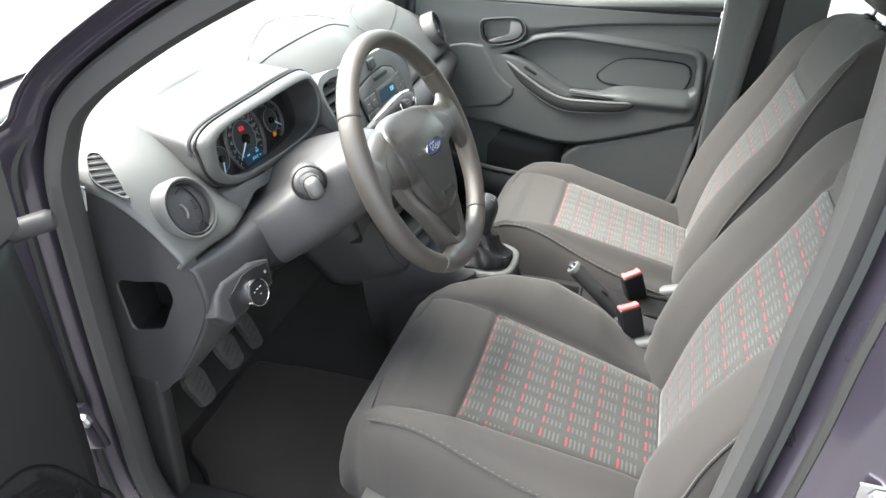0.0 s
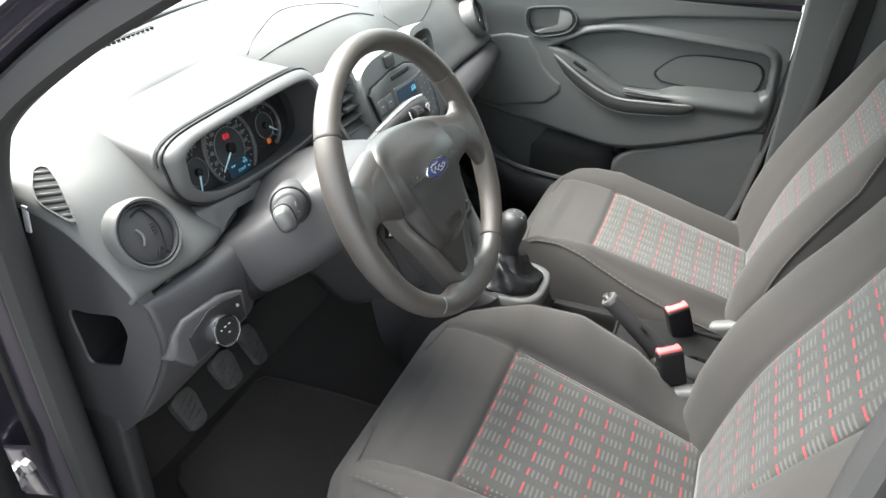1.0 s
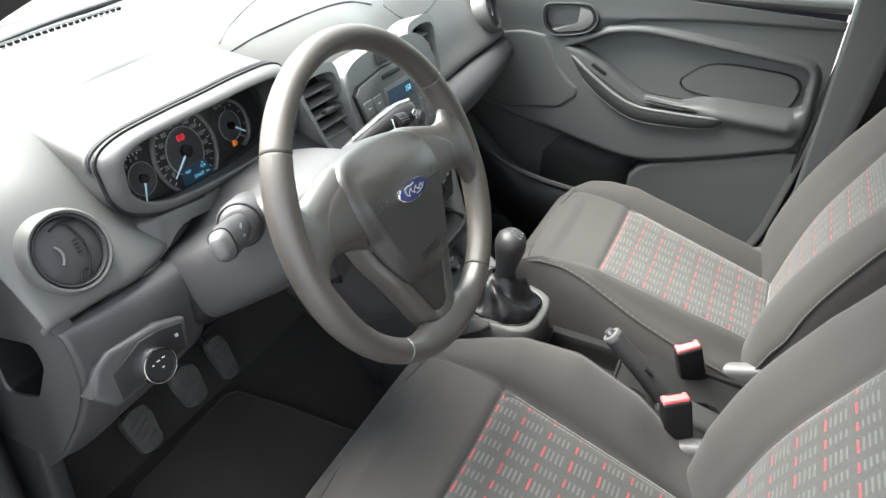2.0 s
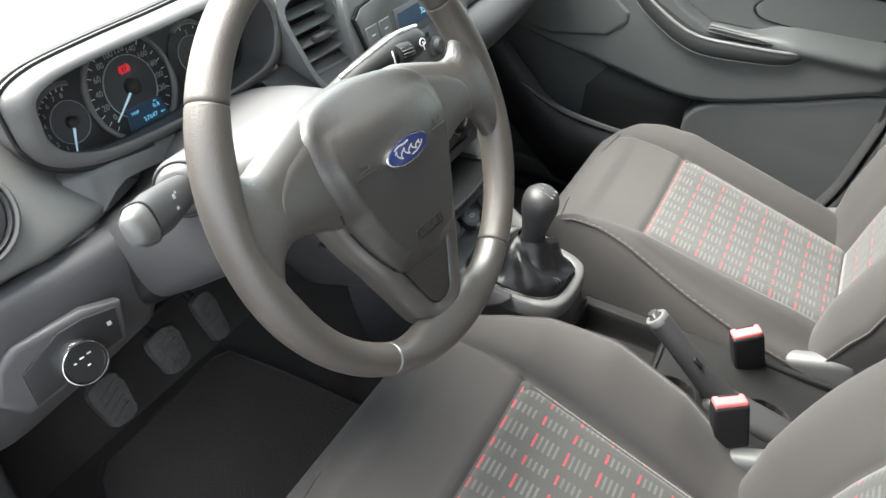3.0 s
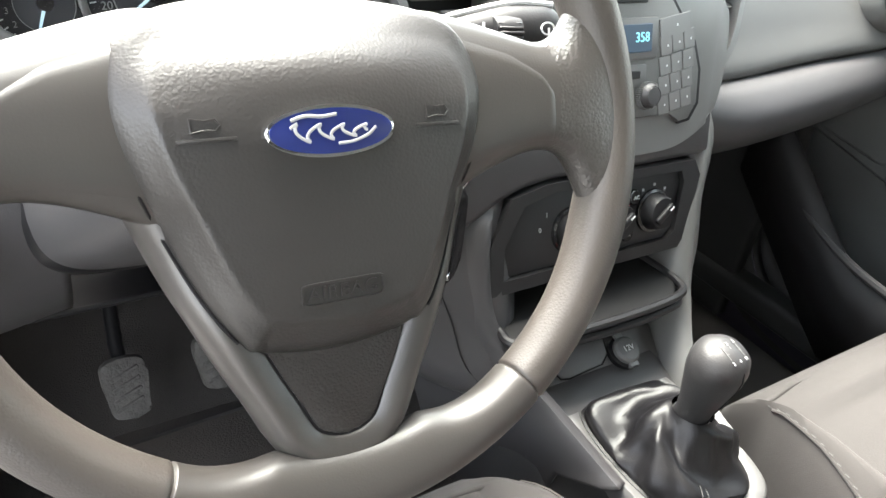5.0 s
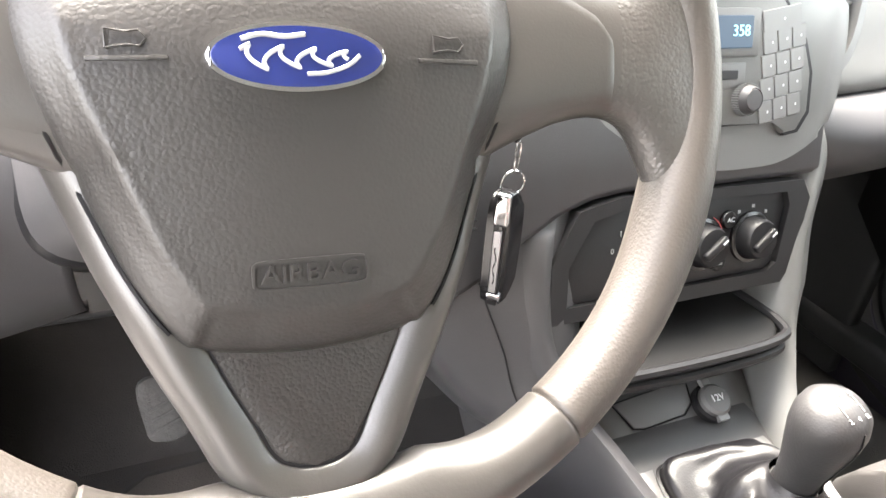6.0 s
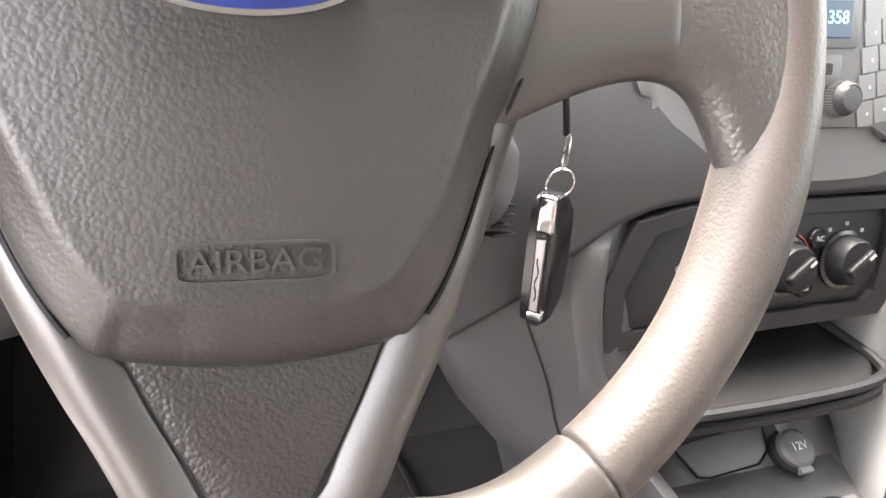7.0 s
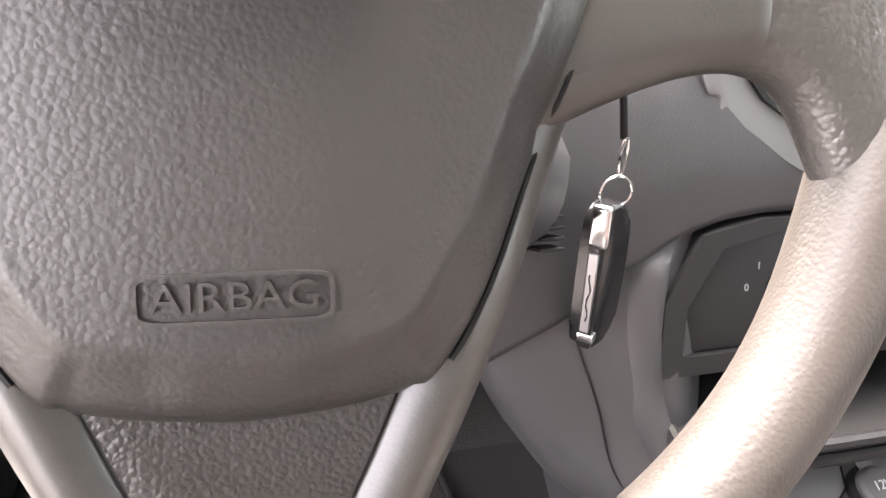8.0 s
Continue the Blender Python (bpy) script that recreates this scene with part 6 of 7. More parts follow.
        part("hinge_cover", crate(0.030, 0.13 if cx < 0 else 0.10, 0.13 if cx < 0 else 0.10, Matrix.Translation((cx + s * 0.222, cy - 0.318, 0.468)) @ Matrix.Rotation(radians(-lean), 4, "X"), 0.014, 4), CONSOLE, st, "pale grey hinge cover")
        part("runner", crate(0.03, 0.50, 0.03, Matrix.Translation((cx + s * 0.20, cy - 0.12, 0.305)), 0.006, 2), DASH_DARK, st)
    part("seat_base", crate(0.44, 0.46, 0.10, Matrix.Translation((cx, cy - 0.13, 0.37)), 0.02, 3), BLACK, st)
    return st


seat("driver_seat", -0.347, -0.091, 22, "grey cloth driver seat with dashed woven insert", "front seats", tall=0.072)
seat("passenger_seat", 0.338, -0.135, 20, "grey cloth passenger seat with dashed woven insert", "front seats", taper=0.035)


def buckle(at, tilt_x, tilt_y):
    m = Matrix.Translation(at) @ Matrix.Rotation(radians(tilt_x), 4, "X") @ Matrix.Rotation(radians(tilt_y), 4, "Y") @ Matrix.Rotation(radians(28), 4, "Z")
    b = thing("seat_belt_buckle", at, "black seat belt buckle with red release button", "buckle", "buckles")
    part("buckle_body", crate(0.024, 0.044, 0.064, m @ Matrix.Translation((0, 0, -0.030)), 0.005, 3), BLACK, b)
    part("release_button", crate(0.019, 0.040, 0.012, m @ Matrix.Translation((0, 0, 0.001)), 0.003, 3), RED_PRESS, b, "red release button")
    part("belt_slot", crate(0.0035, 0.026, 0.004, m @ Matrix.Translation((0.007, 0, 0.006)), 0.0006, 1), BLACK, b)
    part("buckle_stem", crate(0.010, 0.020, 0.12, m @ Matrix.Translation((0, -0.004, -0.115)), 0.003, 2), BLACK, b)
    return b


buckle((-0.108, -0.331, 0.574), -16, 6)
buckle((0.060, -0.329, 0.552), -18, -5)

# ---- centre console, gear lever, handbrake ----
cons = thing("centre_console", (0.018, -0.15, 0.29), "dark floor console with cup holders", "console")
GX, GYC = 0.018, 0.005
sides = []
for y, hw, z in ((0.17, 0.098, 0.60), (0.10, 0.090, 0.578), (0.04, 0.081, 0.564), (0.0, 0.077, 0.558), (-0.04, 0.071, 0.553), (-0.060, 0.062, 0.549), (-0.076, 0.050, 0.544), (-0.086, 0.036, 0.536)):
    sides.append([(GX + s * (hw + dx), y, zz) for s, dx, zz in ((-1, 0.030, 0.30), (-1, 0.018, 0.45), (-1, 0.004, z - 0.02), (-1, -0.004, z - 0.004), (-1, -0.014, z - 0.001), (1, -0.014, z - 0.001), (1, -0.004, z - 0.004), (1, 0.004, z - 0.02), (1, 0.018, 0.45), (1, 0.030, 0.30))])
sides.append([(GX + (p[0] - GX) * 0.95, -0.095, min(p[2], 0.50)) for p in sides[-1]])
part("front_body", sheet(sides), DASH_DARK, cons, thick=0.004, smooth=50)
FR_O = [(GX + x, y) for x, y in ((-0.074, 0.085), (-0.040, 0.098), (0.040, 0.098), (0.074, 0.085), (0.078, 0.02), (0.074, -0.045), (0.052, -0.080), (0.0, -0.088), (-0.052, -0.080), (-0.074, -0.045), (-0.078, 0.02))]
FR_I = [(GX + x, y) for x, y in ((-0.056, 0.068), (-0.032, 0.080), (0.032, 0.080), (0.056, 0.068), (0.060, 0.02), (0.057, -0.034), (0.038, -0.064), (0.0, -0.070), (-0.042, -0.064), (-0.060, -0.034), (-0.062, 0.02))]
o_, i_ = rounded(FR_O, 66), rounded(FR_I, 66)
zf = lambda y: 0.562 + 0.12 * max(0.0, y - 0.03)
rows = [[(x, y, zf(y) - 0.02) for x, y in o_], [(x, y, zf(y)) for x, y in swell(o_, 0.99, (GX, 0.005))], [(x, y, zf(y) + 0.004) for x, y in swell(o_, 0.95, (GX, 0.005))],
        [(x, y, zf(y) + 0.004) for x, y in swell(i_, 1.06, (GX, 0.005))], [(x, y, zf(y) + 0.001) for x, y in i_], [(x, y, zf(y) - 0.012) for x, y in i_]]
part("gear_surround", sheet(rows, closed_v=True), CONSOLE, cons, "satin grey gear lever surround", smooth=50)

part("boot_frame", tube([(x, y, zf(y) + 0.0015) for x, y in swell(i_, 1.0, (GX, 0.005))], 0.0035, 8, closed=True), BLACK, cons)
gear = thing("gear_lever", (GX, 0.005, 0.56), "black gear lever with leatherette boot", "gear lever")
tipv = np.array((0.023, -0.002, 0.620))
rows = []
for k, t in enumerate(np.linspace(0, 1, 22)):
    c = np.array((GX, 0.005, 0.558)) * (1 - t) + tipv * t
    ring = []
    for j, (x, y) in enumerate(i_):
        shrink = float(np.interp(t, [0, 0.12, 0.25, 0.38, 0.52, 0.70, 0.87, 1], [0.99, 0.95, 0.80, 0.54, 0.36, 0.22, 0.10, 0.015]))
        q = np.array((x - GX, y - 0.005, 0)) * shrink
        r = np.linalg.norm(q)
        base = 0.019 * t
        d = q / (r + 1e-9)
        a = math.atan2(d[1], d[0])
        ridge = 1 - 2 * abs(((3.5 * a / math.pi + 1.1 * t + 0.35 * math.sin(2 * a)) % 1.0) - 0.5) * 2
        fold = (0.0065 * ridge * abs(ridge) ** 0.3 + 0.0018 * math.sin(9 * a - 5 * t + 1)) * math.sin(math.pi * min(1, t * 1.15)) if t < 0.87 else 0
        bulge = 0.010 * math.sin(math.pi * t) ** 2
        w = d * (r + base + fold + bulge)
        ring.append((c[0] + w[0], c[1] + w[1], zf(y) * (1 - t) + tipv[2] * t + 0.009 * math.sin(3.0 * a + 8 * t) * math.sin(math.pi * t) + 0.004))
    rows.append(ring)
part("boot", sheet(rows, closed_v=True), LEATHERETTE, gear, "creased black leatherette boot", smooth=70)
for j in (24, 46):
    for w in (0, 1):
        part("boot_seam", tube([Vector(row[j + w]) + Vector((0, 0, 0.0006)) for row in rows[1:9]], 0.0005, 5), KNOB, gear, "stitched seam of the boot")
kd = Vector((-0.07, -0.10, 1.0)).normalized()
kmx = facing((0.023, -0.002, 0.612), kd, up=(0, 1, 0))
kn = part("knob", lathe([(0.0, 0.0), (0.0165, 0.0), (0.0175, 0.004), (0.0165, 0.012), (0.0185, 0.030), (0.0225, 0.050), (0.0260, 0.068), (0.0265, 0.080), (0.0240, 0.091), (0.0170, 0.0985), (0.008, 0.1015), (0, 0.102)], 44, kmx), KNOB, gear, "worn dark grey gear knob")
part("knob_seam", tube([kmx @ Vector((0.0003, r * -1, h)) for r, h in ((0.0170, 0.013), (0.0190, 0.030), (0.0230, 0.050), (0.0265, 0.068), (0.0270, 0.080), (0.0244, 0.091))], 0.0007, 5), BLACK, kn)
part("knob_collar", tube([kmx @ Vector((x, y, 0.002)) for x, y in oval(0.0182, 0.0182, 30)], 0.0013, 8, closed=True), CONSOLE, gear, "pale stitched collar")
mk = kmx @ Matrix.Translation((0, -0.007, 0.1008)) @ Matrix.Rotation(radians(12), 4, "X")
for x, y, w, h in ((-0.008, 0, 0.0009, 0.012), (0.0, 0, 0.0009, 0.012), (0.008, 0, 0.0009, 0.012), (0.0, 0, 0.016, 0.0009)):
    part("shift_mark", crate(w, h, 0.0006, mk @ Matrix.Translation((x, y, 0)), 0, 1), CONSOLE, kn)
for t_, x, y in (("1", -0.008, 0.009), ("3", 0.0, 0.009), ("5", 0.008, 0.009), ("2", -0.008, -0.0095), ("4", 0.0, -0.0095), ("R", 0.008, -0.0095)):
    words(t_, 0.005, mk @ Matrix.Translation((x, y, -0.0002)), PALE, kn)

# rear part of the console: tray and cup holders
tx, ty = np.meshgrid(np.linspace(-0.092, 0.082, 100), np.linspace(-0.090, -0.480, 200), indexing="ij")
tz = 0.498 - 0.010 * step(-ty, 0.30, 0.46)
tray_in = np.minimum(np.minimum(tx + 0.076, 0.066 - tx), np.minimum(-0.098 - ty, ty + 0.224))
tz -= 0.045 * step(tray_in, -0.001, 0.006)
for hx, hy, hr in ((-0.052, -0.262, 0.031), (-0.030, -0.388, 0.036)):
    tz -= 0.060 * step(hr - np.hypot(tx - hx, ty - hy), -0.001, 0.005)
tz = np.where((np.abs(tx + 0.005) > 0.084) | (ty > -0.0925), 0.40, tz)
part("rear_tray", sheet(np.stack([tx, ty, tz], 2)), END, cons, "dark moulded tray with cup holders", smooth=50)
for s in (-1, 1):
    part("tray_wall", crate(0.010, 0.40, 0.14, Matrix.Translation((-0.005 + s * 0.086, -0.288, 0.428)), 0.004, 3), END, cons)
part("tray_rim", tube([(-0.078, -0.227, 0.499), (-0.005, -0.2275, 0.4995), (0.068, -0.227, 0.499)], 0.0028, 8), END, cons)

hb = thing("handbrake", (-0.03, -0.30, 0.48), "black handbrake lever with a chrome release button", "handbrake")
a_, b_ = Vector((-0.033, -0.214, 0.600)), Vector((-0.030, -0.365, 0.468))
d = (a_ - b_).normalized()
L = (a_ - b_).length
prof = [(0.020, 0.0), (0.0195, L * 0.2), (0.0170, L * 0.45), (0.0150, L * 0.75), (0.0148, L * 0.95), (0.0148, L)]
hm = facing(b_, d, up=(0, 0, 1))
part("lever", lathe([(0, 0)] + prof + [(0, L)], 30, hm @ Matrix.Diagonal((0.92, 1.12, 1, 1))), DASH_DARK, hb, smooth=50)
part("collar", lathe([(0.0152, L - 0.004), (0.0158, L + 0.004), (0.0145, L + 0.006), (0.009, L + 0.006)], 30, hm), CONSOLE, hb, "silver end collar")
part("release_button", lathe([(0.0075, L), (0.0075, L + 0.011), (0.0065, L + 0.0135), (0, L + 0.014)], 24, hm), STEEL, hb, "chrome release button")
part("grip_notch", crate(0.008, 0.004, 0.018, hm @ Matrix.Translation((0.012, 0.014, L * 0.62)), 0.001, 1), BLACK, hb)
part("gaiter", crate(0.056, 0.13, 0.05, Matrix.Translation((-0.030, -0.365, 0.475)) @ Matrix.Rotation(radians(12), 4, "X"), 0.015, 4), DASH_DARK, hb)

# ---- footwell: mat and pedals ----
MATO = [(-0.560, 0.340), (-0.530, 0.376), (-0.500, 0.400), (-0.470, 0.450), (-0.440, 0.472), (-0.190, 0.480), (-0.165, 0.465), (-0.155, 0.35), (-0.150, 0.0), (-0.165, -0.10), (-0.560, -0.10), (-0.572, 0.0)]
matt = part("floor_mat", prism(MATO, 0.291, 0.299, None, 0.003, 2), MAT)
alone(matt, "dark brown-black carpet floor mat with bound edge", "floor mat")
part("mat_binding", tube([(x, y, 0.299) for x, y in MATO], 0.004, 6, closed=True), RUBBER, matt)


def pedal(at, w, h, kind):
    p = thing("pedal", at, kind, "pedal", "pedals")
    m = Matrix.Translation(at) @ Matrix.Rotation(radians(-28), 4, "X")
    shape = [(-w / 2, h / 2), (w / 2, h / 2), (w / 2 * 0.98, -h * 0.2), (w / 2 * 0.80, -h / 2), (-w / 2 * 0.62, -h / 2), (-w / 2 * 0.95, -h * 0.2)]
    pm_ = m @ Matrix.Rotation(radians(90), 4, "X")
    pad_ = part("pedal_pad", prism(rounded(shape, 30), -0.006, 0.008, pm_, 0.004, 2), PEDAL, p, "scuffed rubber pedal pad")
    for k in range(4):
        part("tread", crate(w * 0.75, 0.005, 0.004, pm_ @ Matrix.Translation((0, h * (0.30 - 0.19 * k), 0.008)) @ Matrix.Rotation(radians(20), 4, "Z"), 0.001, 1), PEDAL, pad_)
    part("pedal_arm", tube([m @ Vector((0, 0.006, h * 0.2)), m @ Vector((0, 0.03, h * 0.7)), m @ Vector((0.01, 0.05, h + 0.16))], 0.009, 10), BLACK, p)
    return p


pedal((-0.410, 0.452, 0.418), 0.048, 0.070, "scuffed black rubber clutch pedal")
pedal((-0.298, 0.452, 0.424), 0.050, 0.066, "scuffed black rubber brake pedal")
pedal((-0.190, 0.470, 0.400), 0.038, 0.080, "scuffed black rubber accelerator pedal")

# ---- passenger door, closed ----
pdoor = thing("passenger_door", (0.70, -0.05, 0.40), "grey moulded passenger door panel with armrest", "car door")
LOWLINE = [(-0.401, 0.691), (-0.37, 0.679), (-0.288, 0.650), (-0.187, 0.618), (-0.126, 0.604), (-0.056, 0.601), (0.042, 0.618), (0.15, 0.638), (0.226, 0.654), (0.60, 0.74)]
RIM_LINE = [(0.115, 0.843), (0.063, 0.868), (0.012, 0.892), (-0.062, 0.905), (-0.15, 0.902), (-0.25, 0.896), (-0.348, 0.890), (-0.399, 0.886), (-0.423, 0.868), (-0.429, 0.818)]
SCOOP = [tuple(p) for p in spline(RIM_LINE, 60)] + [(-0.430, 0.788), (-0.418, 0.768), (-0.37, 0.763), (-0.30, 0.760), (-0.226, 0.757), (-0.152, 0.752), (-0.09, 0.752), (-0.05, 0.772), (0.008, 0.808), (0.064, 0.833)]
BODY = [(0.60, 0.90), (0.16, 0.872), (0.063, 0.884), (0.012, 0.907), (-0.062, 0.920), (-0.15, 0.917), (-0.25, 0.911), (-0.348, 0.905), (-0.410, 0.900), (-0.438, 0.875), (-0.444, 0.818), (-0.445, 0.758), (-0.436, 0.712), (-0.416, 0.694)] + LOWLINE
BODY = [tuple(p) for p in spline(BODY[:14], 80)] + [tuple(p) for p in spline(LOWLINE, 60)]
BIN = [(-0.088, 0.30), (-0.088, 0.550), (-0.105, 0.578), (-0.135, 0.598), (-0.19, 0.614), (-0.29, 0.646), (-0.41, 0.690), (-0.47, 0.70), (-0.47, 0.30)]
SPK = [(0.34, 0.835), (0.221, 0.862), (0.165, 0.860), (0.138, 0.825), (0.122, 0.792), (0.095, 0.768), (0.070, 0.752), (0.070, 0.733), (0.108, 0.698), (0.23, 0.672), (0.34, 0.69)]
NY, NZ = 440, 300
py = np.linspace(0.56, -0.455, NY)
pz = np.linspace(0.985, 0.36, NZ)
YY, ZZ = np.meshgrid(py, pz, indexing="ij")
X = np.full(YY.shape, 0.692)
crease = np.interp(-YY, [-0.56, -0.15, -0.035, 0.045, 0.158, 0.269, 0.459], [0.90, 0.90, 0.907, 0.929, 0.945, 0.955, 0.969])
soft_ = np.interp(-YY, [-0.12, 0.03], [0.040, 0.004])
X -= 0.012 * step(ZZ - crease, -soft_, soft_)
X -= 0.011 * step(inside(BODY, YY, ZZ), -0.001, 0.012) * step(-YY, -0.20, -0.04)
deep = inside(SCOOP, YY, ZZ)
ledge = step(-YY, 0.17, 0.26) * step(-ZZ, -0.80, -0.775)
X += 0.030 * step(deep, 0.0, 0.007 + 0.030 * ledge)
X -= 0.014 * ledge * np.exp(-((ZZ - 0.752) / 0.016) ** 2) * step(YY, -0.44, -0.40)
low = inside(BODY, YY, ZZ)
below = step(np.interp(-YY, [-y for y, z in LOWLINE[::-1]], [z for y, z in LOWLINE[::-1]]) - ZZ, 0.0, 0.007) * step(-YY, -1.0, 0.40)
binn = inside(BIN, YY, ZZ)
X += 0.062 * below * (1 - step(binn, -0.004, 0.004)) * step(YY, -0.44, -0.43)
X += 0.010 * np.exp(-(binn / 0.0035) ** 2)
X -= 0.004 * step(inside(SPK, YY, ZZ), -0.002, 0.002)
X -= 0.006 * np.sin(np.clip((ZZ - 0.55) / 0.4, 0, 1) * np.pi)
part("door_panel", sheet(np.stack([X, YY, ZZ], 2)), DOOR, pdoor, smooth=80, thick=0.004)
part("belt_trim", tube([(0.700, y, 0.990 + 0.06 * max(0, -y - 0.1)) for y in np.linspace(0.5, -0.455, 20)], 0.026, 14, flat=0.6), DOOR, pdoor)
part("door_back", box(bmesh.new(), 0.795, 0.05, 0.66, 0.02, 1.02, 0.68), PAINT, pdoor)


def on_door(y, z, out=0.0):
    i, j = int(round(np.interp(-y, [-0.56, 0.455], [0, NY - 1]))), int(round(np.interp(-z, [-0.985, -0.36], [0, NZ - 1])))
    return facing((float(X[i, j]) - out, y, z), (-1, 0, 0))


bm = bmesh.new()
for row_no, yy in enumerate(np.arange(0.085, 0.33, 0.0058)):
    for zz in np.arange(0.68, 0.865, 0.0068) + (0.0034 if row_no % 2 else 0.0):
        if float(inside(SPK, np.array(yy), np.array(zz))) > 0.006:
            xx = on_door(yy, zz, 0.0006).translation.x
            bm.faces.new([bm.verts.new((xx, yy + 0.0017 * math.cos(k * math.pi / 3), zz + 0.0017 * math.sin(k * math.pi / 3))) for k in range(6)])
tagged(part("speaker_holes", bm, DOOR_DARK, pdoor, smooth=0), "field of fine speaker holes", kind="stuff")
# armrest pod: lofted between its inner edge, front edge and lower edge
N_ = 60
a_in = spline([(0.688, 0.115, 0.843), (0.704, 0.064, 0.837), (0.708, 0.008, 0.810), (0.708, -0.05, 0.773), (0.706, -0.09, 0.754), (0.700, -0.152, 0.753), (0.690, -0.226, 0.757), (0.674, -0.284, 0.748)], N_)
a_up = spline([(0.684, 0.113, 0.841), (0.664, 0.046, 0.802), (0.654, -0.028, 0.762), (0.650, -0.084, 0.745), (0.650, -0.159, 0.745), (0.655, -0.24, 0.747), (0.670, -0.286, 0.748)], N_)
a_lo = spline([(0.686, 0.112, 0.838), (0.680, 0.089, 0.806), (0.666, 0.036, 0.763), (0.656, -0.031, 0.726), (0.652, -0.087, 0.710), (0.652, -0.162, 0.712), (0.658, -0.249, 0.722), (0.672, -0.285, 0.745)], N_)
top_rows = [a_in + (a_up - a_in) * w + np.array((0, 0, -0.006)) * 4 * w * (1 - w) for w in np.linspace(0, 1, 7)]
pod_ = part("armrest", sheet([a_up + (0.0, 0, 0.0)] + [a_up + (a_lo - a_up) * w + np.array((-0.004, 0, 0)) * 4 * w * (1 - w) for w in np.linspace(0.08, 1, 8)] + [a_lo + (0.004, 0, -0.002), a_lo + (0.035, 0, -0.003)]), DOOR_DARK, pdoor, "dark armrest pod with a satin edge", smooth=60)
part("armrest_top", sheet(top_rows), DOOR_DARK, pod_, smooth=60)
part("armrest_edge", tube(a_up[1:-1] + (0.0005, 0, -0.002), 0.0034, 10), SATIN, pod_)
part("armrest_seam", tube(a_up[2:-2] + (0.006, 0, 0.0005), 0.0010, 6), BLACK, pod_)
part("armrest_lower_edge", tube(a_lo[1:-1] + (0.001, 0, -0.001), 0.0011, 6), SATIN, pod_)
pk = spline([(0.668, -0.092, 0.7540), (0.668, -0.16, 0.7515), (0.668, -0.222, 0.7525)], 20)
part("pull_pocket", tube(pk, np.interp(np.linspace(0, 1, 20), [0, 0.1, 0.7, 1], [0.005, 0.010, 0.010, 0.004]), 14, flat=0.34), BLACK, pod_, "dark pull pocket")
part("pocket_rim", tube([(p[0] + 0.012, p[1], p[2] + 0.006) for p in pk] + [(0.664, -0.233, 0.7520)], 0.0030, 8), SATIN, pod_)
wsw = part("window_switch", crate(0.024, 0.042, 0.010, Matrix.Translation((0.682, 0.022, 0.806)) @ Matrix.Rotation(radians(28), 4, "X"), 0.004, 3), BLACK, pod_, "black window switch")
part("switch_rocker", crate(0.012, 0.020, 0.008, Matrix.Translation((0.680, 0.028, 0.812)) @ Matrix.Rotation(radians(40), 4, "X"), 0.003, 2), GLOSS, wsw)
hm = on_door(0.110, 0.909, 0.007)
HB_ = [(-0.062, -0.004), (-0.060, 0.020), (-0.040, 0.030), (0.032, 0.038), (0.056, 0.030), (0.067, 0.008), (0.056, -0.015), (0.030, -0.029), (-0.024, -0.040), (-0.052, -0.028)]
hnd = part("handle_bezel", ring_prism(rounded(HB_, 64), rounded(swell(HB_, 0.86), 64), -0.02, 0.006, hm), BLACK, pdoor, "dark inner door handle in a rounded recess")
part("handle_rim", tube([hm @ Vector((x, y, 0.004)) for x, y in rounded(swell(HB_, 1.0), 64)], 0.0026, 8, closed=True), DOOR, hnd)
part("handle_well", prism(rounded(swell(HB_, 0.90), 64), -0.022, -0.006, hm), DASH_DARK, hnd)
part("handle_lever", prism([(-0.038, -0.030), (0.024, -0.008), (0.022, 0.030), (0.052, 0.026), (0.058, 0.004), (0.050, -0.014), (0.028, -0.022), (-0.024, -0.036)], -0.006, 0.003, hm, 0.003, 3), SATIN, hnd, "grey handle lever")
OV = [(-0.124, -0.026), (-0.106, -0.004), (-0.073, 0.019), (-0.024, 0.028), (0.040, 0.028), (0.096, 0.025), (0.120, 0.010), (0.122, -0.019), (0.109, -0.045), (0.082, -0.053), (0.010, -0.051), (-0.064, -0.048), (-0.109, -0.042)]
om = facing((0.7015, -0.285, 0.831), (-1, 0, 0))
part("panel_groove", tube([om @ Vector((x, y, 0.003)) for x, y in rounded(OV, 90)], 0.0026, 8, closed=True), BLACK, pdoor)
part("panel_inset", prism(rounded(swell(OV, 0.975, (0, -0.012)), 80), -0.006, 0.006, om, 0.003, 3), DOOR, pdoor, "oval inset trim panel")
pw = part("side_window", box(bmesh.new(), 0.715, 0.0, 1.18, 0.004, 0.95, 0.37), GLASS, pdoor, smooth=0)
pw.visible_shadow = False
part("rear_gap_seal", tube([(0.680, -0.448 - 0.09 * max(0, z - 0.70), z) for z in np.linspace(0.36, 1.02, 20)], 0.009, 8), BLACK, pdoor)
# dark sheet over the lower recess, its colour standing in for the shade there
part("door_lower_shade", sheet([[(0.732, y, z0 + (0.38 - z0) * q) for q in (0.0, 0.3, 0.65, 1.0)] for y, z0 in ((-0.085, 0.588), (-0.02, 0.592), (0.05, 0.605), (0.15, 0.624), (0.25, 0.648), (0.40, 0.680), (0.55, 0.715))]), DOOR_DARK, pdoor, "dark sheet for the shade in the lower door recess", thick=0.003)
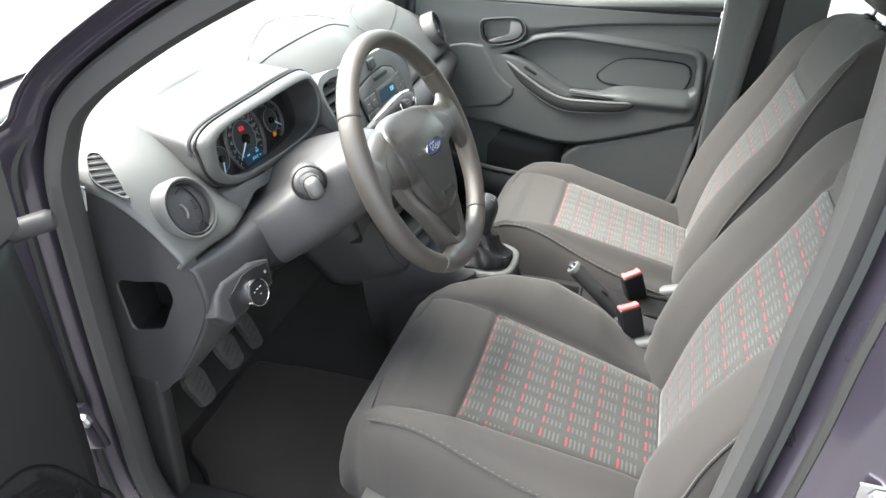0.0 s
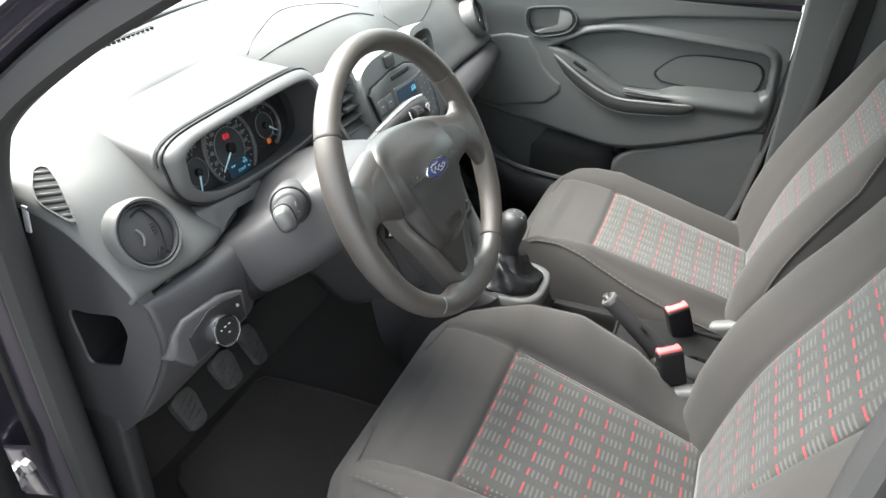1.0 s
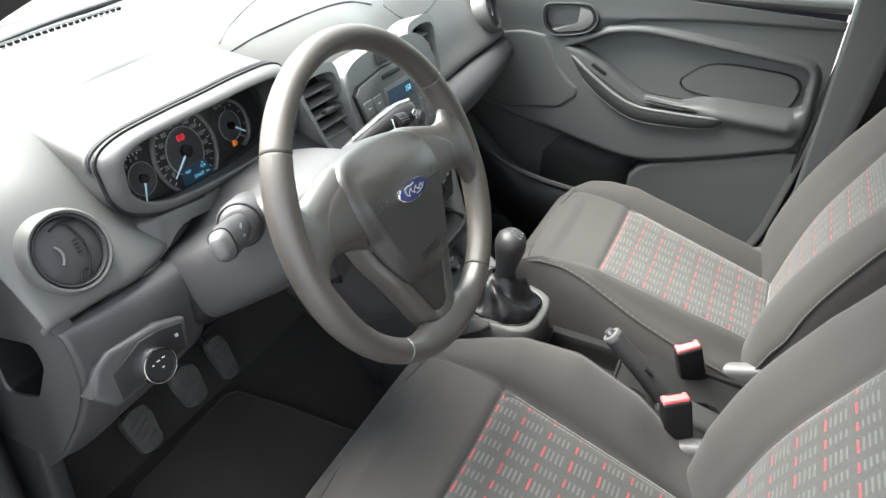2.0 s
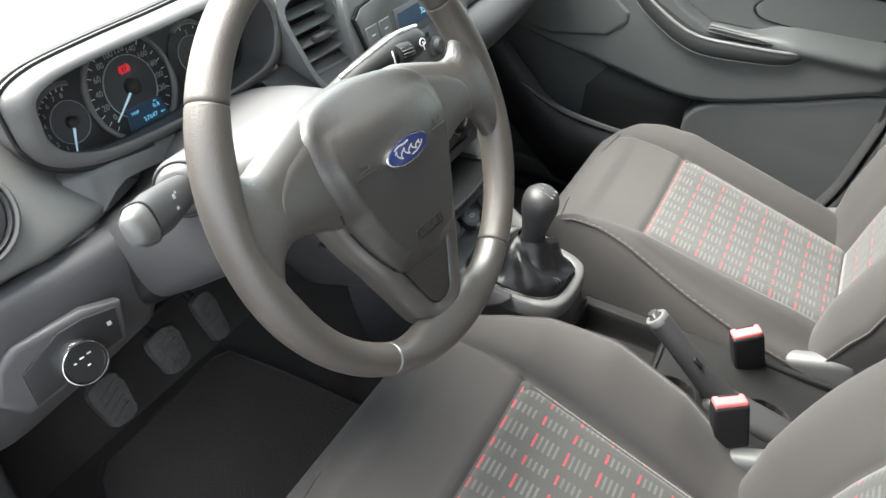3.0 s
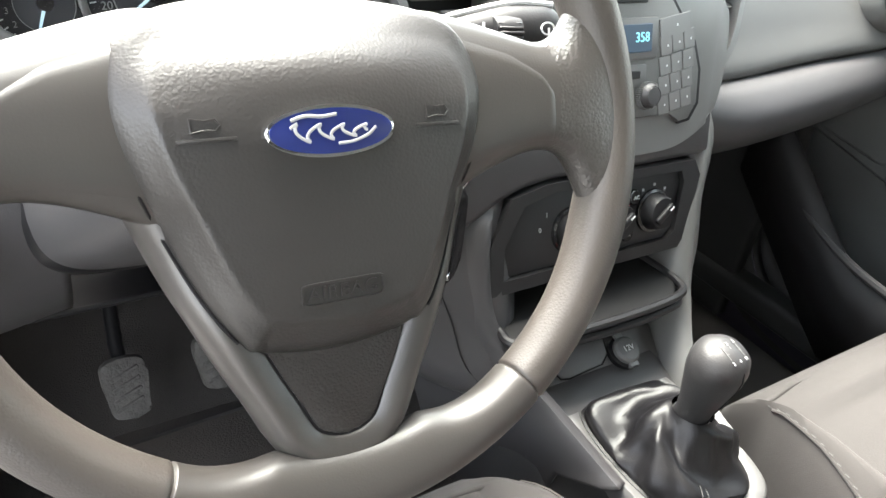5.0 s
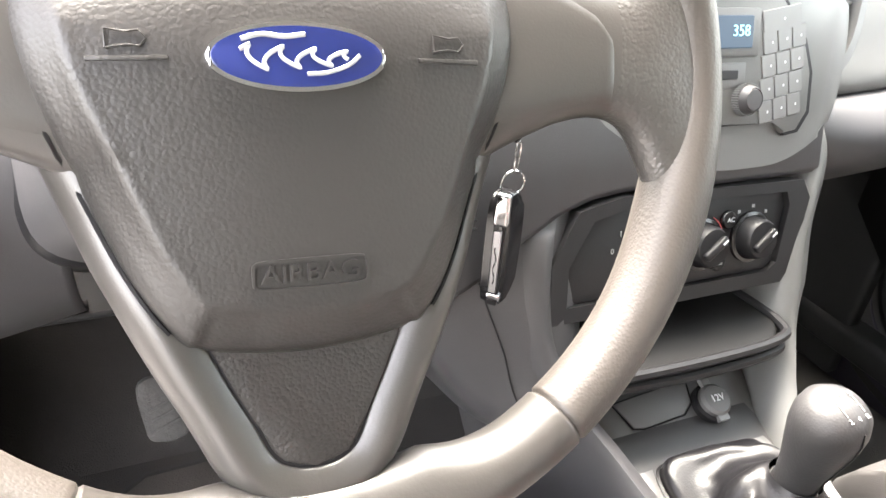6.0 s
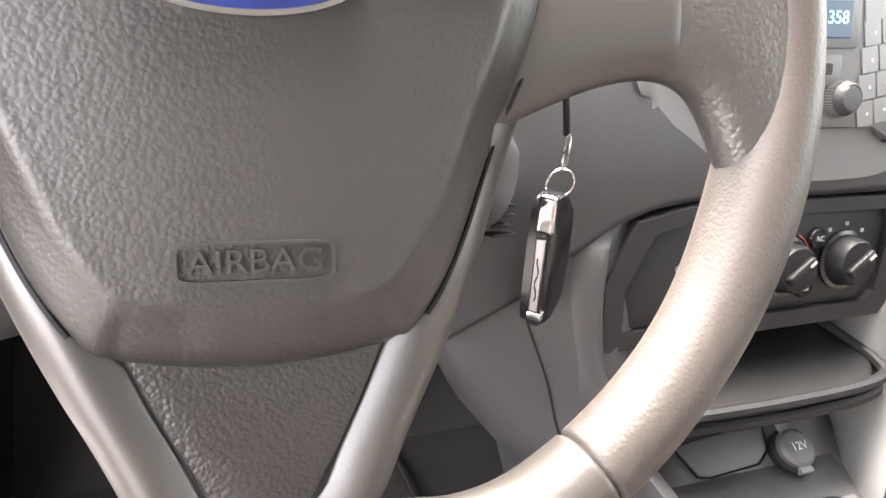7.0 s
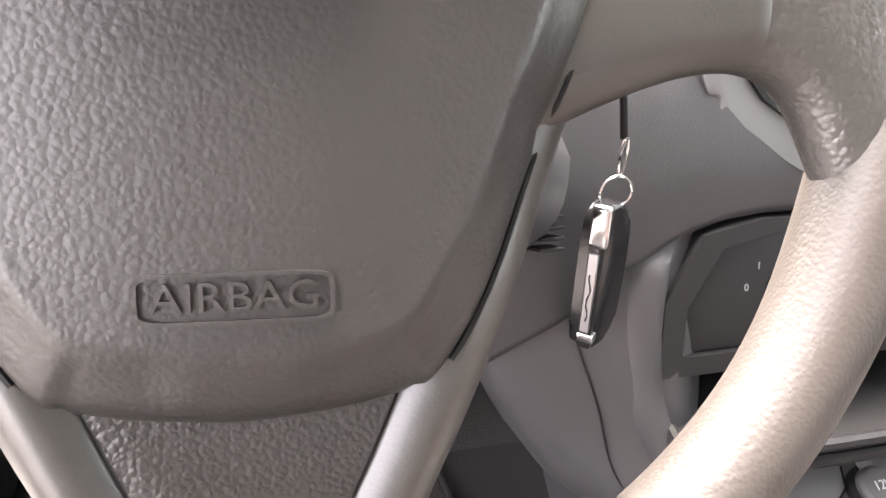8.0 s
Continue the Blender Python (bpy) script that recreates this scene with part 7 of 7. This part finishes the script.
# lower door pocket with its bottle holder
part("pocket_lip", tube(spline([(0.640, 0.42, 0.70), (0.612, 0.30, 0.60), (0.602, 0.18, 0.545), (0.602, 0.06, 0.525), (0.606, -0.06, 0.52)], 24), 0.007, 8), DASH_DARK, pdoor)
part("pocket_wall", sheet([[(0.605 + 0.0 * z, y, 0.525 - dz + max(0, (y - 0.15)) * 0.9) for dz in (0.0, 0.08, 0.16)] for y in np.linspace(0.40, -0.06, 10)]), BLACK, pdoor, thick=0.004)

# seat belt and pillar behind the passenger
belt = part("seat_belt", crate(0.003, 0.048, 0.75, Matrix.Translation((0.640, -0.565, 1.05)) @ Matrix.Rotation(radians(3), 4, "X"), 0.001, 1), BLACK)
alone(belt, "black webbing seat belt on the pillar", "seat belt")

# ---- driver door, swung open ----
ddoor = thing("driver_door", (-0.80, 0.36, 0.45), "open driver door with speaker grille, darkened for shade", "car door")
dx = Vector((-math.sin(radians(70)), -math.cos(radians(70)), 0))
dn = Vector((dx.y * -1, dx.x, 0)) * -1
if dn.y > 0:
    dn = -dn
rows = []
for a in np.linspace(0, 0.95, 40):
    col = []
    for z in np.linspace(0.96, 0.36, 30):
        o = 0.020 * math.sin(math.pi * min(1, max(0, (z - 0.36) / 0.6))) + 0.03 * float(step(np.array(0.62 - z), 0.0, 0.02)) * float(step(np.array(a), 0.05, 0.10))
        col.append(tuple(Vector((-0.800, 0.360, z)) + dx * float(a) + dn * o + Vector((0, 0, 0.02 * a))))
    rows.append(col)
# the car's shade on the open door is put into this darker colour
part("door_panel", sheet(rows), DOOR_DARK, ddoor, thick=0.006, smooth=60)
part("door_shell", sheet([[tuple(Vector((-0.800, 0.360, z)) + dx * float(a) - dn * 0.085) for z in (0.96, 0.7, 0.40)] for a in (-0.02, 0.3, 0.95)]), PAINT, ddoor, thick=0.01)
part("door_edge", sheet([[tuple(Vector((-0.800, 0.360, z)) - dn * o) for z in np.linspace(0.95, 0.40, 10)] for o in (0.0, 0.04, 0.085)]), PAINT, ddoor, thick=0.004)
MESH_ = [(-0.045, 0.486), (0.02, 0.60), (0.104, 0.718), (0.20, 0.765), (0.36, 0.74), (0.40, 0.55), (0.30, 0.40), (0.02, 0.40)]


def door_at(a, z, out):
    return Vector((-0.800, 0.360, z)) + dx * a + dn * (0.020 * math.sin(math.pi * min(1, max(0, (z - 0.36) / 0.6))) + 0.03 * float(step(np.array(0.62 - z), 0.0, 0.02)) * float(step(np.array(a), 0.05, 0.10)) + out) + Vector((0, 0, 0.02 * a))


part("speaker_rim", tube([door_at(a, z, 0.003) for a, z in spline(MESH_, 60, True)], 0.004, 8, closed=True), BLACK, ddoor, "edge of the perforated speaker grille")
bm = bmesh.new()
row_no = 0
for a in np.arange(0.0, 0.41, 0.0085):
    row_no += 1
    for z in np.arange(0.40, 0.78, 0.0095):
        zz = z + (0.00475 if row_no % 2 else 0.0)
        if float(inside(MESH_, np.array(a), np.array(zz))) > 0.006:
            bm.faces.new([bm.verts.new(door_at(a + 0.0031 * math.cos(k * math.pi / 3), zz + 0.0034 * math.sin(k * math.pi / 3), 0.0075)) for k in range(6)])
hl = part("speaker_holes", bm, BLACK, ddoor, smooth=0)
tagged(hl, "rows of small dark holes", kind="stuff")
part("window_sail", prism([(-0.02, 0.0), (0.10, 0.0), (0.02, 0.22), (-0.02, 0.24)], -0.01, 0.01, facing(Vector((-0.79, 0.372, 0.96)), dn) @ Matrix.Diagonal((-1, 1, 1, 1)), 0.004, 2), DASH, ddoor, "grey window corner trim")
part("check_arm", tube(spline([(-0.735, 0.352, 0.958), (-0.745, 0.366, 0.955), (-0.765, 0.385, 0.950), (-0.80, 0.40, 0.945)], 14), [0.010, 0.0125] + [0.0135] * 12, 16, flat=1.0), DASH_DARK, ddoor, "grey rubber cable boot")
# hinge with its bolts on the pillar
hg = part("hinge", crate(0.012, 0.060, 0.075, Matrix.Translation((-0.742, 0.395, 0.625)) @ Matrix.Rotation(radians(-20), 4, "X"), 0.004, 2), PAINT, ddoor)
for y, z in ((0.402, 0.629), (0.377, 0.648), (0.415, 0.598)):
    part("hinge_bolt", lathe([(0.011, 0), (0.011, 0.005), (0.008, 0.008), (0, 0.008)], 6, facing((-0.748, y, z), (-1, 0, 0))), STEEL, hg)
part("pillar_clip", crate(0.003, 0.008, 0.036, Matrix.Translation((-0.640, 0.396, 0.936)) @ Matrix.Rotation(radians(8), 4, "X"), 0.001, 2), WHITE, driver_side, "cream airbag tab")

# striker on the rear pillar
stk = thing("door_striker", (-0.745, -0.577, 0.79), "bolted steel door striker", "striker")
part("striker_plate", crate(0.004, 0.036, 0.060, Matrix.Translation((-0.752, -0.575, 0.795)), 0.001, 2), STEEL, stk)
for z in (0.775, 0.815):
    part("bolt", lathe([(0.009, 0), (0.009, 0.006), (0.006, 0.008), (0, 0.008)], 6, facing((-0.755, -0.575, z), (-1, 0, 0))), STEEL, stk)
part("striker_loop", tube([(-0.757, -0.578, 0.785), (-0.785, -0.585, 0.785), (-0.788, -0.586, 0.795), (-0.785, -0.585, 0.805), (-0.757, -0.578, 0.805)], 0.004, 8), STEEL, stk)
